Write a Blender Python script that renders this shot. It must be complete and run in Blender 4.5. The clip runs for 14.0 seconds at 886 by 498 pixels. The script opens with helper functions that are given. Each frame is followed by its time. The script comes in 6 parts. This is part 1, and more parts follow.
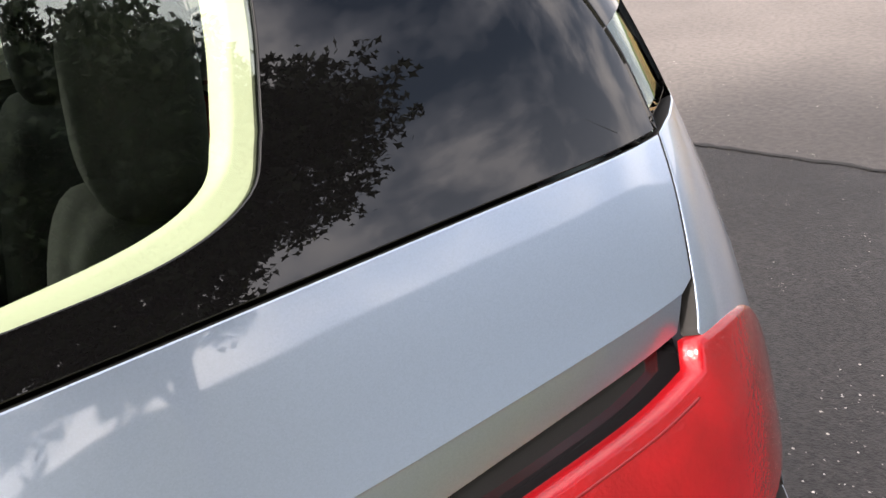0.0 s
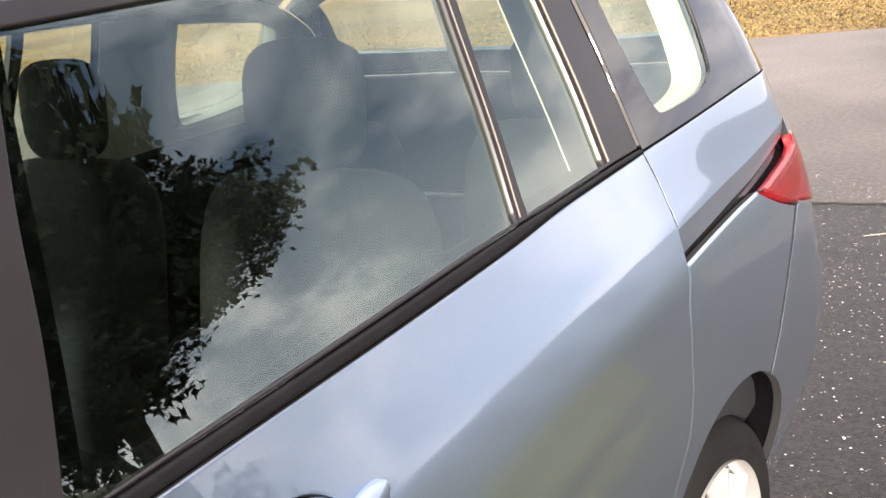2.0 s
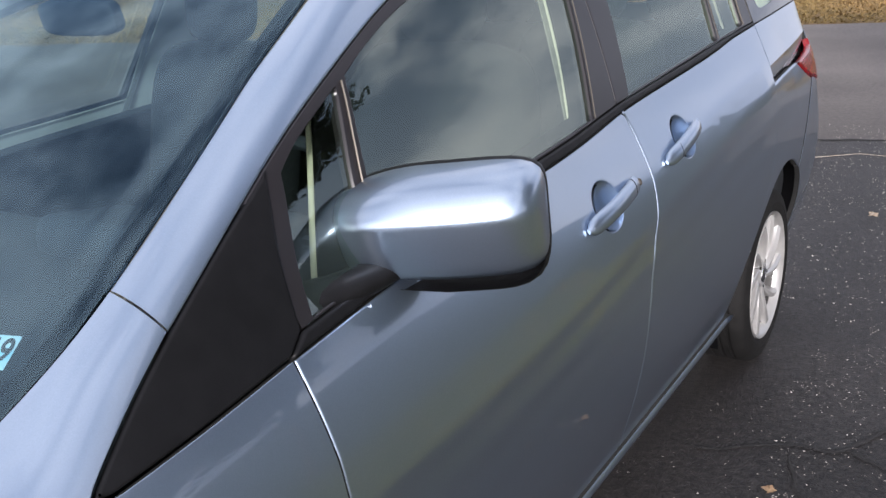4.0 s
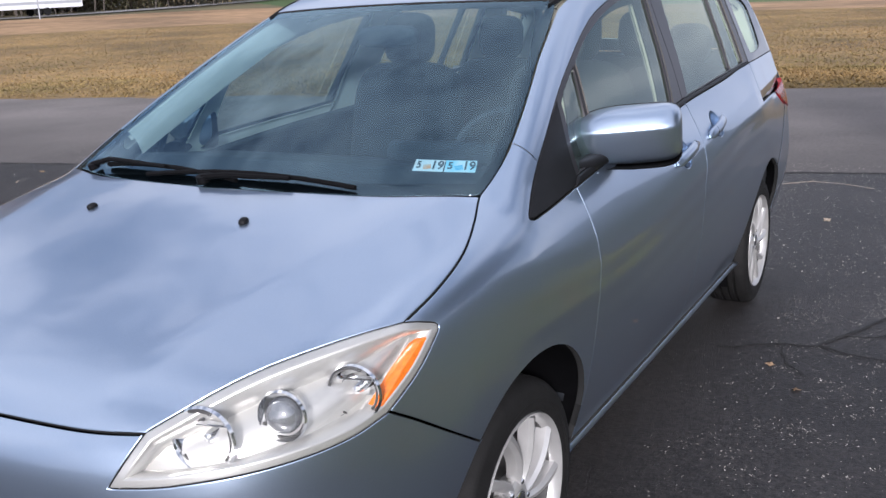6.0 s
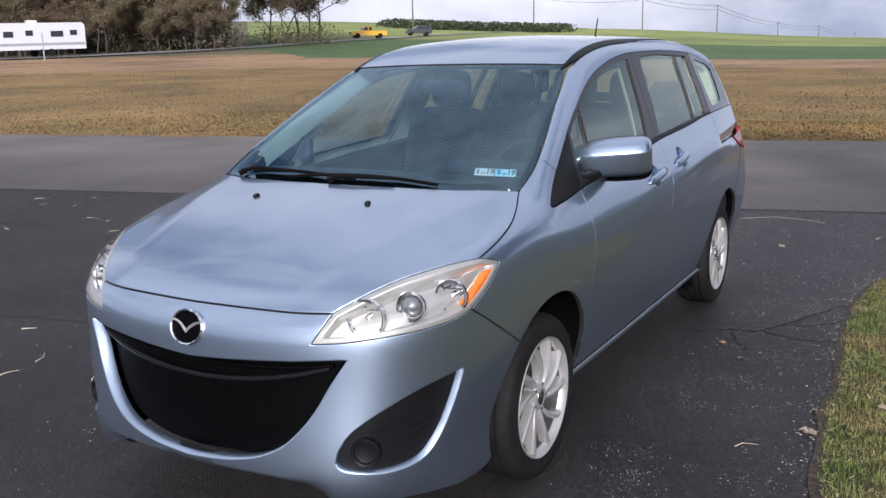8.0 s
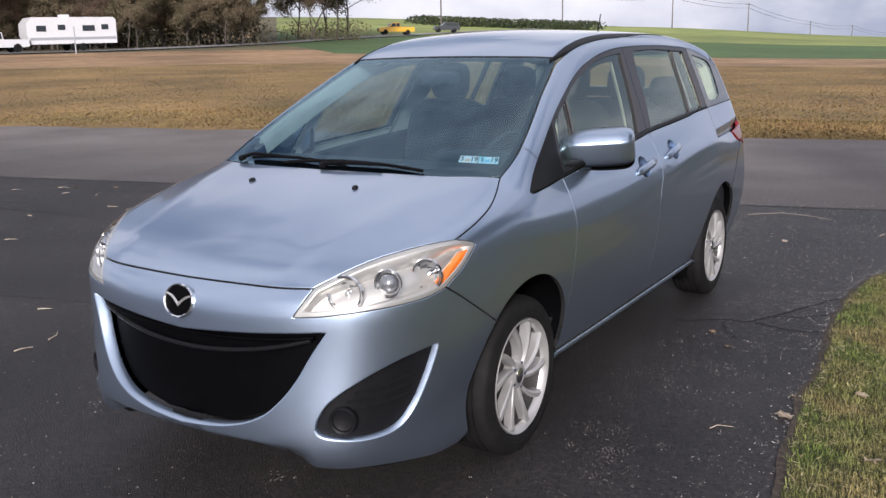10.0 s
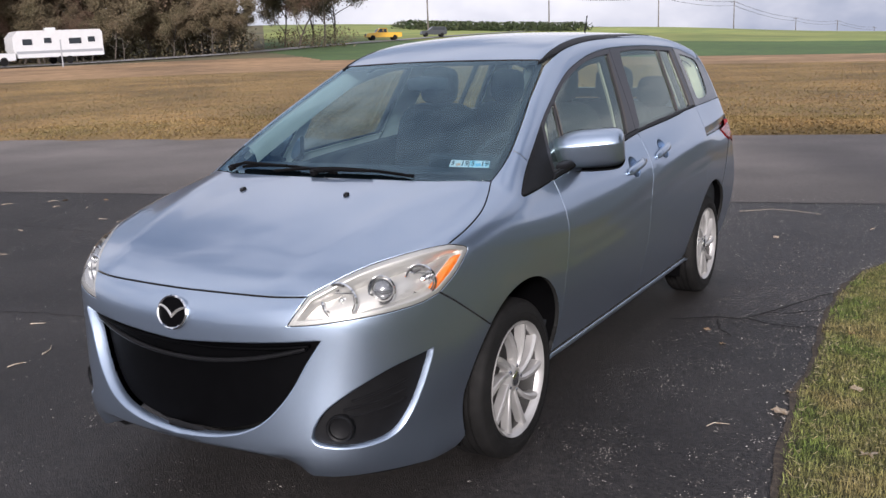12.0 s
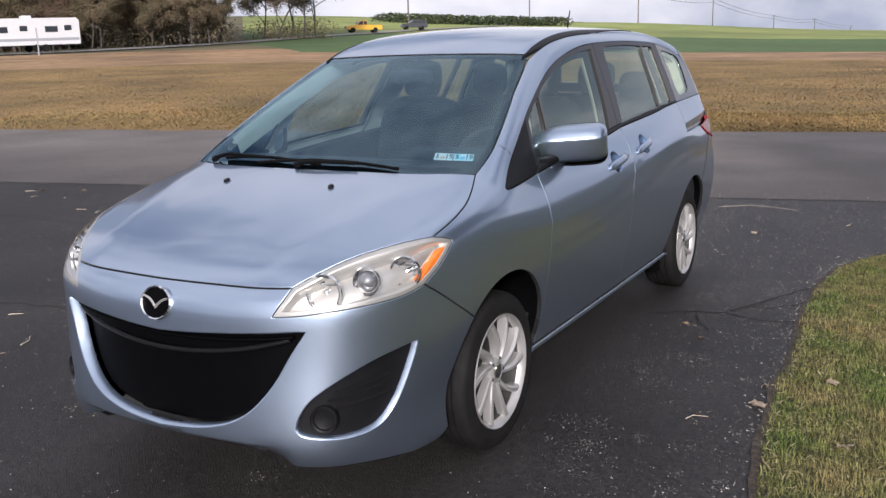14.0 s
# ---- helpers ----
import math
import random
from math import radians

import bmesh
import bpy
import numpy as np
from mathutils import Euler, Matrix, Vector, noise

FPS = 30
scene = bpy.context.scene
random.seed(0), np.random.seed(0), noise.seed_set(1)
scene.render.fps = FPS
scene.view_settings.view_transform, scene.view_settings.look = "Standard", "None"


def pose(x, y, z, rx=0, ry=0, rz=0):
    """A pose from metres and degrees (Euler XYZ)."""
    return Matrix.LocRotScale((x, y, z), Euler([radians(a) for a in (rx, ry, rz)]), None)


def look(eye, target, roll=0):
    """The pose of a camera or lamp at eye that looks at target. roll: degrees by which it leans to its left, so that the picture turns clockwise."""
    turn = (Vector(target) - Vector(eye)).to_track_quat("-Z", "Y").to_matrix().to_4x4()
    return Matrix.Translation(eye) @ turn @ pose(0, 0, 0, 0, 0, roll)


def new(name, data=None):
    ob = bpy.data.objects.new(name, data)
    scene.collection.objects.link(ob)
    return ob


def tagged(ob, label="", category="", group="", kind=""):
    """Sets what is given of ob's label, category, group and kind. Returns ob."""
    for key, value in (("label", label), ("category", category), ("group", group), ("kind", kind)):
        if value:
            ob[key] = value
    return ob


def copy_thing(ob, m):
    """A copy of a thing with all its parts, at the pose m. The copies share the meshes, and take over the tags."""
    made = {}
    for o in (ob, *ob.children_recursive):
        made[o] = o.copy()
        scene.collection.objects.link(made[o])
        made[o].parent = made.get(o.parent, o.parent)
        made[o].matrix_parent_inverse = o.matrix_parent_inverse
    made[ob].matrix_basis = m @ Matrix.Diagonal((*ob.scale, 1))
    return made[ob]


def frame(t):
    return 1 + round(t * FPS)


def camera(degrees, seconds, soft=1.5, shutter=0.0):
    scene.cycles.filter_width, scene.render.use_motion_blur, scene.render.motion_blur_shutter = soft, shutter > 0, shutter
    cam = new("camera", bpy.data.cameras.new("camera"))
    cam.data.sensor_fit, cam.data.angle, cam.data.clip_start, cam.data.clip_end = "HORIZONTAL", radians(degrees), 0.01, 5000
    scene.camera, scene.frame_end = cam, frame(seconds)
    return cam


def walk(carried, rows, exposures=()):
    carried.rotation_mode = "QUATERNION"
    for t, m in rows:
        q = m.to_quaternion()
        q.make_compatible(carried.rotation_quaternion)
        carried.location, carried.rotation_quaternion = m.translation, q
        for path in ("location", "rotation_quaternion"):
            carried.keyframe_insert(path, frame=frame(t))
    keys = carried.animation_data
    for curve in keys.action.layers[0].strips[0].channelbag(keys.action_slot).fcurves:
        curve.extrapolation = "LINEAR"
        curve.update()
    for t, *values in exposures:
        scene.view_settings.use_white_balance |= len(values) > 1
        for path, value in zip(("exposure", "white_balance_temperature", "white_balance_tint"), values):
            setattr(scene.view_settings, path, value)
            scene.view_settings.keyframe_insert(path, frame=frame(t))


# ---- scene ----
import functools
from mathutils import geometry

cam = camera(52.1, 14.0)
PATH = [
    (0, (1.233, 2.938, 1.433), (-0.425, 3.731, 0.646), -9.7),
    (0.5, (1.38, 2.527, 1.426), (-0.134, 3.656, 0.767), -10.6),
    (1, (1.487, 2.143, 1.472), (0.137, 3.473, 0.834), -11.2),
    (1.5, (1.432, 1.711, 1.55), (0.194, 3.145, 0.908), -8.9),
    (2, (1.434, 1.304, 1.553), (0.21, 2.764, 0.946), -8.3),
    (2.5, (1.433, 0.888, 1.586), (0.321, 2.432, 0.971), -7.4),
    (3, (1.365, 0.47, 1.568), (0.352, 2.067, 0.918), -5.0),
    (3.5, (1.5, 0.057, 1.564), (0.392, 1.61, 0.961), -4.9),
    (4, (1.548, -0.373, 1.533), (0.487, 1.192, 0.882), -4.1),
    (4.2, (1.511, -0.547, 1.501), (0.486, 1.029, 0.819), -3.5),
    (6.3, (1.787, -2.035, 1.525), (0.812, -0.358, 1.039), -3.0),
    (6.5, (1.852, -2.175, 1.526), (0.877, -0.492, 1.059), -3.6),
    (7, (1.941, -2.457, 1.549), (0.959, -0.771, 1.11), -4.2),
    (7.5, (1.996, -2.799, 1.54), (1.031, -1.099, 1.114), -2.8),
    (8, (2.099, -2.959, 1.577), (1.122, -1.264, 1.16), -1.4),
    (8.2, (2.173, -2.973, 1.56), (1.173, -1.293, 1.142), -1.3),
    (10.5, (2.318, -3.023, 1.554), (1.292, -1.359, 1.132), -1.0),
    (11, (2.315, -3.028, 1.557), (1.295, -1.358, 1.142), -1.5),
    (11.5, (2.318, -3.021, 1.555), (1.293, -1.354, 1.143), -2.1),
    (12, (2.316, -3.017, 1.557), (1.304, -1.342, 1.143), -2.3),
    (12.5, (2.316, -3.022, 1.555), (1.319, -1.338, 1.141), -2.3),
    (13, (2.313, -3.027, 1.553), (1.317, -1.346, 1.13), -2.1),
    (13.5, (2.307, -3.034, 1.554), (1.317, -1.351, 1.122), -1.8),
    (14, (2.307, -3.041, 1.557), (1.337, -1.346, 1.128), -1.6),
]
EXPOSURES = [(0.0, 1.30, 6850, 17), (1.0, 1.42, 6850, 17), (2.0, 1.28, 6850, 17), (3.0, 1.15, 6750, 18), (3.6, .40, 6300, 17), (4.2, .04, 5920, 17), (6.4, -.12, 5740, 17), (7.5, -.31, 5740, 17), (9.0, -.32, 6000, 18), (14.0, -.30, 6080, 18)]
walk(cam, [(t, look(eye, at, roll)) for t, eye, at, roll in PATH], EXPOSURES)

# ---- world: broken overcast, hazy sun ----
SUN_AZ, SUN_EL = 154.0, 20.0
world = bpy.data.worlds.new("sky")
scene.world = world
world.use_nodes = True
wn, wl = world.node_tree.nodes, world.node_tree.links
sky = wn.new("ShaderNodeTexSky")
sky.sky_type, sky.sun_disc = "NISHITA", False
sky.sun_elevation, sky.sun_rotation = radians(SUN_EL), radians(SUN_AZ)
sky.dust_density = 3.0
wc = wn.new("ShaderNodeTexCoord")
wmap = wn.new("ShaderNodeMapping")
wmap.inputs["Scale"].default_value = (1.0, 1.3, 1.7)
wl.new(wc.outputs["Generated"], wmap.inputs["Vector"])
cloud = wn.new("ShaderNodeTexNoise")
cloud.inputs["Scale"].default_value, cloud.inputs["Detail"].default_value = 2.3, 6
cloud.inputs["Roughness"].default_value = 0.58
wl.new(wmap.outputs[0], cloud.inputs["Vector"])
ramp = wn.new("ShaderNodeValToRGB")
ramp.color_ramp.elements[0].position, ramp.color_ramp.elements[1].position = 0.34, 0.50
wl.new(cloud.outputs["Fac"], ramp.inputs["Fac"])
grey = wn.new("ShaderNodeValToRGB")
grey.color_ramp.elements[0].color, grey.color_ramp.elements[1].color = (5.5, 6.0, 7.0, 1), (12.6, 12.4, 12.1, 1)
grey.color_ramp.elements[0].position, grey.color_ramp.elements[1].position = 0.42, 0.66
wl.new(cloud.outputs["Fac"], grey.inputs["Fac"])
wmix = wn.new("ShaderNodeMix")
wmix.data_type = "RGBA"
sep = wn.new("ShaderNodeSeparateXYZ")
wl.new(wc.outputs["Generated"], sep.inputs[0])
low = wn.new("ShaderNodeMapRange")
low.inputs["From Min"].default_value, low.inputs["From Max"].default_value = 0.12, 0.42
low.inputs["To Min"].default_value, low.inputs["To Max"].default_value = 1.0, 0.0
wl.new(sep.outputs["Z"], low.inputs["Value"])
top = wn.new("ShaderNodeMath")
top.operation = "MAXIMUM"
wl.new(ramp.outputs["Color"], top.inputs[0])
wl.new(low.outputs["Result"], top.inputs[1])
wl.new(top.outputs[0], wmix.inputs["Factor"])
wl.new(sky.outputs["Color"], wmix.inputs["A"])
toward = wn.new("ShaderNodeVectorMath")
toward.operation = "DOT_PRODUCT"
toward.inputs[1].default_value = (math.sin(radians(SUN_AZ)) * math.cos(radians(SUN_EL)), math.cos(radians(SUN_AZ)) * math.cos(radians(SUN_EL)), math.sin(radians(SUN_EL)))
wl.new(wc.outputs["Generated"], toward.inputs[0])
near_sun, halo, haze = wn.new("ShaderNodeMath"), wn.new("ShaderNodeMath"), wn.new("ShaderNodeMix")
near_sun.operation, halo.operation = "MAXIMUM", "POWER"
near_sun.inputs[1].default_value, halo.inputs[1].default_value = 0.0, 6.5
wl.new(toward.outputs["Value"], near_sun.inputs[0]); wl.new(near_sun.outputs[0], halo.inputs[0])
haze.data_type = "RGBA"
haze.inputs["B"].default_value = (32, 30, 27, 1)
wl.new(halo.outputs[0], haze.inputs["Factor"])
wl.new(grey.outputs["Color"], haze.inputs["A"])
wl.new(haze.outputs["Result"], wmix.inputs["B"])
wl.new(wmix.outputs["Result"], wn["Background"].inputs["Color"])
wn["Background"].inputs["Strength"].default_value = 0.10

sun = new("sun", bpy.data.lights.new("sun", "SUN"))
sun.data.energy, sun.data.angle, sun.data.color = 4.6, radians(6), (1.0, 0.94, 0.86)
_a, _e = radians(SUN_AZ), radians(SUN_EL)
sun.matrix_world = look((math.sin(_a) * math.cos(_e) * 50, math.cos(_a) * math.cos(_e) * 50, math.sin(_e) * 50), (0, 0, 0))


# ---- materials ----
def material(name, color, rough=0.5, metal=0.0, vary=0.0, scale=8.0, bump=0.0, bump_scale=60.0, color2=None, coat=0.0, spec=0.5, detail=4.0, coarse=0.0, coarse_scale=0.6, per_piece=0.0):
    """Principled surface with colour variation at two scales and fine relief, in object metres."""
    m = bpy.data.materials.new(name)
    m.use_nodes = True
    n, l = m.node_tree.nodes, m.node_tree.links
    b = n["Principled BSDF"]
    b.inputs["Roughness"].default_value, b.inputs["Metallic"].default_value = rough, metal
    b.inputs["Coat Weight"].default_value, b.inputs["Coat Roughness"].default_value = coat, 0.04
    b.inputs["Specular IOR Level"].default_value = spec
    b.inputs["Base Color"].default_value = (*color, 1)
    co = n.new("ShaderNodeNewGeometry")
    def tex(s, d):
        t = n.new("ShaderNodeTexNoise")
        t.inputs["Scale"].default_value, t.inputs["Detail"].default_value = s, d
        l.new(co.outputs["Position"], t.inputs["Vector"])
        return t
    out = None
    if vary or color2:
        c2 = color2 or tuple(max(0, c * (1 - vary)) for c in color)
        t = tex(scale, detail)
        r = n.new("ShaderNodeValToRGB")
        r.color_ramp.elements[0].position, r.color_ramp.elements[1].position = 0.36, 0.64
        r.color_ramp.elements[0].color, r.color_ramp.elements[1].color = (*color, 1), (*c2, 1)
        l.new(t.outputs["Fac"], r.inputs["Fac"])
        out = r.outputs["Color"]
    if coarse and out:
        t = tex(coarse_scale, 5)
        mr = n.new("ShaderNodeMapRange")
        mr.inputs["From Min"].default_value, mr.inputs["From Max"].default_value = 0.35, 0.65
        mr.inputs["To Min"].default_value, mr.inputs["To Max"].default_value = 1 - coarse, 1 + coarse
        l.new(t.outputs["Fac"], mr.inputs["Value"])
        mx = n.new("ShaderNodeMix")
        mx.data_type, mx.blend_type = "RGBA", "MULTIPLY"
        mx.inputs["Factor"].default_value = 1
        l.new(out, mx.inputs["A"]); l.new(mr.outputs["Result"], mx.inputs["B"])
        out = mx.outputs["Result"]
    if per_piece and out:
        oi = n.new("ShaderNodeNewGeometry")
        mr = n.new("ShaderNodeMapRange")
        mr.inputs["To Min"].default_value, mr.inputs["To Max"].default_value = 1 - per_piece, 1 + per_piece
        l.new(oi.outputs["Random Per Island"], mr.inputs["Value"])
        mx = n.new("ShaderNodeMix")
        mx.data_type, mx.blend_type = "RGBA", "MULTIPLY"
        mx.inputs["Factor"].default_value = 1
        l.new(out, mx.inputs["A"]); l.new(mr.outputs["Result"], mx.inputs["B"])
        out = mx.outputs["Result"]
    if out:
        l.new(out, b.inputs["Base Color"])
    if bump:
        t = tex(bump_scale, 6)
        bp = n.new("ShaderNodeBump")
        bp.inputs["Strength"].default_value, bp.inputs["Distance"].default_value = bump, 0.01
        l.new(t.outputs["Fac"], bp.inputs["Height"])
        l.new(bp.outputs["Normal"], b.inputs["Normal"])
    return m


def glass_material(name, tint, least=0.08, rough=0.0, dust=0.0, shine=(1, 1, 1)):
    """Thin sheet of glass: tinted, more mirror-like the flatter it is seen, with a film of dust."""
    m = bpy.data.materials.new(name)
    m.use_nodes = True
    n, l = m.node_tree.nodes, m.node_tree.links
    n.remove(n["Principled BSDF"])
    tr, gl, mx = n.new("ShaderNodeBsdfTransparent"), n.new("ShaderNodeBsdfGlossy"), n.new("ShaderNodeMixShader")
    lw, pw, ma = n.new("ShaderNodeLayerWeight"), n.new("ShaderNodeMath"), n.new("ShaderNodeMath")
    lw.inputs["Blend"].default_value = 0.5
    pw.operation, ma.operation = "POWER", "MULTIPLY_ADD"
    pw.inputs[1].default_value, ma.inputs[1].default_value, ma.inputs[2].default_value = 5.0, 1 - least, least
    l.new(lw.outputs["Facing"], pw.inputs[0]); l.new(pw.outputs[0], ma.inputs[0])
    tr.inputs["Color"].default_value = (*tint, 1)
    gl.inputs["Roughness"].default_value = rough
    gl.inputs["Color"].default_value = (*shine, 1)
    l.new(ma.outputs[0], mx.inputs[0]); l.new(tr.outputs[0], mx.inputs[1]); l.new(gl.outputs[0], mx.inputs[2])
    out = mx
    if dust:
        df, nz, mr, m2 = n.new("ShaderNodeBsdfDiffuse"), n.new("ShaderNodeTexNoise"), n.new("ShaderNodeMapRange"), n.new("ShaderNodeMixShader")
        df.inputs["Color"].default_value = (.75, .74, .70, 1)
        co = n.new("ShaderNodeNewGeometry")
        nz.inputs["Scale"].default_value, nz.inputs["Detail"].default_value = 6.0, 6
        l.new(co.outputs["Position"], nz.inputs["Vector"])
        mr.inputs["From Min"].default_value, mr.inputs["From Max"].default_value = .3, .7
        mr.inputs["To Min"].default_value, mr.inputs["To Max"].default_value = dust * .6, dust * 1.4
        l.new(nz.outputs["Fac"], mr.inputs["Value"]); l.new(mr.outputs["Result"], m2.inputs[0])
        l.new(mx.outputs[0], m2.inputs[1]); l.new(df.outputs[0], m2.inputs[2])
        out = m2
    l.new(out.outputs[0], n["Material Output"].inputs["Surface"])
    return m


def flake_paint(name, color):
    """Metallic car paint: flakes under a clear coat, faint dust."""
    m = material(name, color, rough=0.345, metal=0.96, coat=1.0, spec=0.5)
    n, l = m.node_tree.nodes, m.node_tree.links
    b = n["Principled BSDF"]
    b.inputs["Coat IOR"].default_value = 1.9
    co = n.new("ShaderNodeNewGeometry")
    v = n.new("ShaderNodeTexVoronoi")
    v.inputs["Scale"].default_value = 900
    l.new(co.outputs["Position"], v.inputs["Vector"])
    mx = n.new("ShaderNodeMix")
    mx.data_type = "RGBA"
    mx.inputs["A"].default_value = (*[c * 0.96 for c in color], 1)
    mx.inputs["B"].default_value = (*[c * 1.04 for c in color], 1)
    l.new(v.outputs["Color"], mx.inputs["Factor"])
    l.new(mx.outputs["Result"], b.inputs["Base Color"])
    d = n.new("ShaderNodeTexNoise")
    d.inputs["Scale"].default_value, d.inputs["Detail"].default_value = 3.0, 8
    l.new(co.outputs["Position"], d.inputs["Vector"])
    mr = n.new("ShaderNodeMapRange")
    mr.inputs["To Min"].default_value, mr.inputs["To Max"].default_value = 0.01, 0.045
    l.new(d.outputs["Fac"], mr.inputs["Value"])
    l.new(mr.outputs["Result"], b.inputs["Coat Roughness"])
    return m


PAINT = flake_paint("blue_metallic_paint", (0.408, 0.502, 0.638))
BLACK_TRIM = material("black_trim", (0.010, 0.010, 0.011), 0.42, spec=.14, bump=0.05, bump_scale=400, vary=0.2, scale=30)
GLOSS_BLACK = material("gloss_black", (0.008, 0.008, 0.009), 0.08, coat=0.4)
FRIT = material("black_printed_glass", (0.0025, 0.0025, 0.0027), 0.0, coat=.5, spec=.5, vary=.1)
FRIT.node_tree.nodes["Principled BSDF"].inputs["Coat Roughness"].default_value = 0.0
PILLAR_BLACK = material("satin_black_film", (0.019, 0.017, 0.019), 0.30, vary=0.15, scale=12)
RUBBER = material("tyre_rubber", (0.0105, 0.010, 0.0097), 0.75, spec=.25, vary=0.35, scale=25, bump=0.15, bump_scale=180, coarse=0.3, coarse_scale=5)
ALLOY = material("silver_alloy", (0.52, 0.51, 0.495), 0.30, metal=0.5, vary=0.12, scale=14, coat=0.3)
CHROME = material("chrome", (0.82, 0.83, 0.85), 0.06, metal=1.0)
BARREL = material("dark_barrel", (0.13, 0.127, 0.123), 0.42, metal=0.6, vary=.3, scale=20)
REFLECTOR = material("lamp_reflector", (0.58, 0.57, 0.545), 0.28, metal=0.6)
PRINT_BLACK = material("printed_black", (0.004, 0.004, 0.0045), 0.7, spec=.03, vary=.2, scale=30)
DARK_VOID = material("dark_parts_and_gap_shade", (0.012, 0.012, 0.012), 0.9, vary=0.3, scale=6)
GLASS = glass_material("window_glass", (0.80, 0.89, 0.79), .19, 0.0, 0.0, (.90, 1.0, .93))
WINDSHIELD = glass_material("windshield_glass", (0.60, 0.76, 0.82), .14, 0.0, 0.0, (.62, .86, 1.0))
LENS = glass_material("lamp_lens", (0.96, 0.96, 0.95), .045, 0.01)
RED_LENS = material("red_lens", (0.24, 0.005, 0.008), 0.16, coat=.6, color2=(0.17, 0.004, 0.006), scale=14, bump=.15, bump_scale=220)
LENS_LINE = material("lens_line", (0.12, 0.004, 0.006), 0.3)
AMBER = material("amber_lens", (0.95, 0.22, 0.015), 0.18, coat=0.8, vary=0.2, scale=90)
BEIGE = material("beige_trim", (0.62, 0.60, 0.50), 0.7, vary=0.06, scale=10)
CLOTH = material("grey_seat_cloth", (0.010, 0.011, 0.013), 0.9, vary=0.3, scale=18)
DASH = material("dark_dash", (0.018, 0.021, 0.025), 0.65, vary=0.1, scale=20)
BELT = material("seat_belt", (0.20, 0.195, 0.165), 0.7, bump=0.1, bump_scale=600)


# ---- the car's skin as a smooth shape: x to its left side, y to its tail, front axle at y = 0 ----
@functools.lru_cache(maxsize=None)
def spline_slopes(xs, ys):
    n = len(xs)
    a = np.zeros((n, n)); b = np.zeros(n)
    a[0, 0], a[0, 1], b[0] = 2, 1, 3 * (ys[1] - ys[0]) / (xs[1] - xs[0])
    a[-1, -1], a[-1, -2], b[-1] = 2, 1, 3 * (ys[-1] - ys[-2]) / (xs[-1] - xs[-2])
    for i in range(1, n - 1):
        h0, h1 = xs[i] - xs[i - 1], xs[i + 1] - xs[i]
        a[i, i - 1], a[i, i], a[i, i + 1] = h1, 2 * (h0 + h1), h0
        b[i] = 3 * (h1 * (ys[i] - ys[i - 1]) / h0 + h0 * (ys[i + 1] - ys[i]) / h1)
    return np.linalg.solve(a, b)


def curve(v, xs, ys):
    """Smooth curve through a few key values, straight beyond its ends."""
    m = spline_slopes(xs, ys)
    xs, ys = np.asarray(xs, float), np.asarray(ys, float)
    v = np.asarray(v, float)
    i = np.clip(np.searchsorted(xs, v) - 1, 0, len(xs) - 2)
    h = xs[i + 1] - xs[i]
    t = (np.clip(v, xs[0], xs[-1]) - xs[i]) / h
    r = (2 * t ** 3 - 3 * t ** 2 + 1) * ys[i] + (t ** 3 - 2 * t ** 2 + t) * h * m[i] + (3 * t ** 2 - 2 * t ** 3) * ys[i + 1] + (t ** 3 - t ** 2) * h * m[i + 1]
    return r + np.minimum(v - xs[0], 0) * m[0] + np.maximum(v - xs[-1], 0) * m[-1]


def smax(a, b, k):
    h = np.maximum(k - np.abs(a - b), 0) / k
    return np.maximum(a, b) + h * h * h * k / 6


def smin(a, b, k):
    return -smax(-a, -b, k)


def side_x(y, z):
    w = curve(z, (.12, .2, .3, .45, .6, .75, .88, 1.0, 1.1, 1.2, 1.35, 1.5, 1.65),
              (.69, .742, .780, .826, .857, .867, .857, .830, .789, .7525, .693, .629, .575))
    front, rear = np.maximum(.45 - y, 0), np.maximum(y - 2.4, 0)
    # a rising crease through the doors, and shallow ripples that run along below it
    down = curve(np.clip(y, -.3, 3.3), (-.3, .0, .4, .9, 1.3, 1.8, 2.2, 2.6, 3.3), (.95, .925, .893, .900, .935, .988, 1.03, 1.052, 1.06)) - z
    fade = np.clip((y + .40) / .40, 0, 1) * np.clip((2.95 - y) / .4, 0, 1)
    above = .012 * np.logaddexp(0, -down / .012)
    fold = (.016 + .008 * np.clip((.6 - y) / .5, 0, 1)) * np.clip(1.04 - above / .19, 0, 1) ** 1.6 * np.exp(-(np.maximum(down, 0) / .15) ** 2)
    soft = -.0016 * np.exp(-(down / .018) ** 2)
    ripple = .0010 * np.sin(2 * math.pi * (down - .030) / .085) * np.clip(down / .03, 0, 1) * np.exp(-(down / .22) ** 2)
    flare = .050 * np.clip((.40 - z) / .20, 0, 1) ** 1.4 * np.clip((-.22 - y) / .14, 0, 1) * np.clip((y + .80) / .25, 0, 1)
    dent = .016 * np.exp(-((z - .74) / .14) ** 2) * np.clip((-.30 - y) / .2, 0, 1)
    return w + flare - dent - .033 * front ** 2 - .028 * rear ** 2 + fade * (fold + soft + ripple)


def front_y(x, z):
    lean = curve(z, (.1, .18, .26, .38, .55, .68, .78, .95), (.16, .05, -.015, -.03, -.012, .0, .015, .12))
    tuck = 1.1 * np.clip(.317 - z, 0, .07) * np.clip((.50 - np.abs(x)) / .10, 0, 1)
    return tuck - .968 + .22 * x ** 2 + curve(z, (.3, .5, .62, .82, .95), (.90, .84, .71, .5, .45)) * x ** 6 + lean


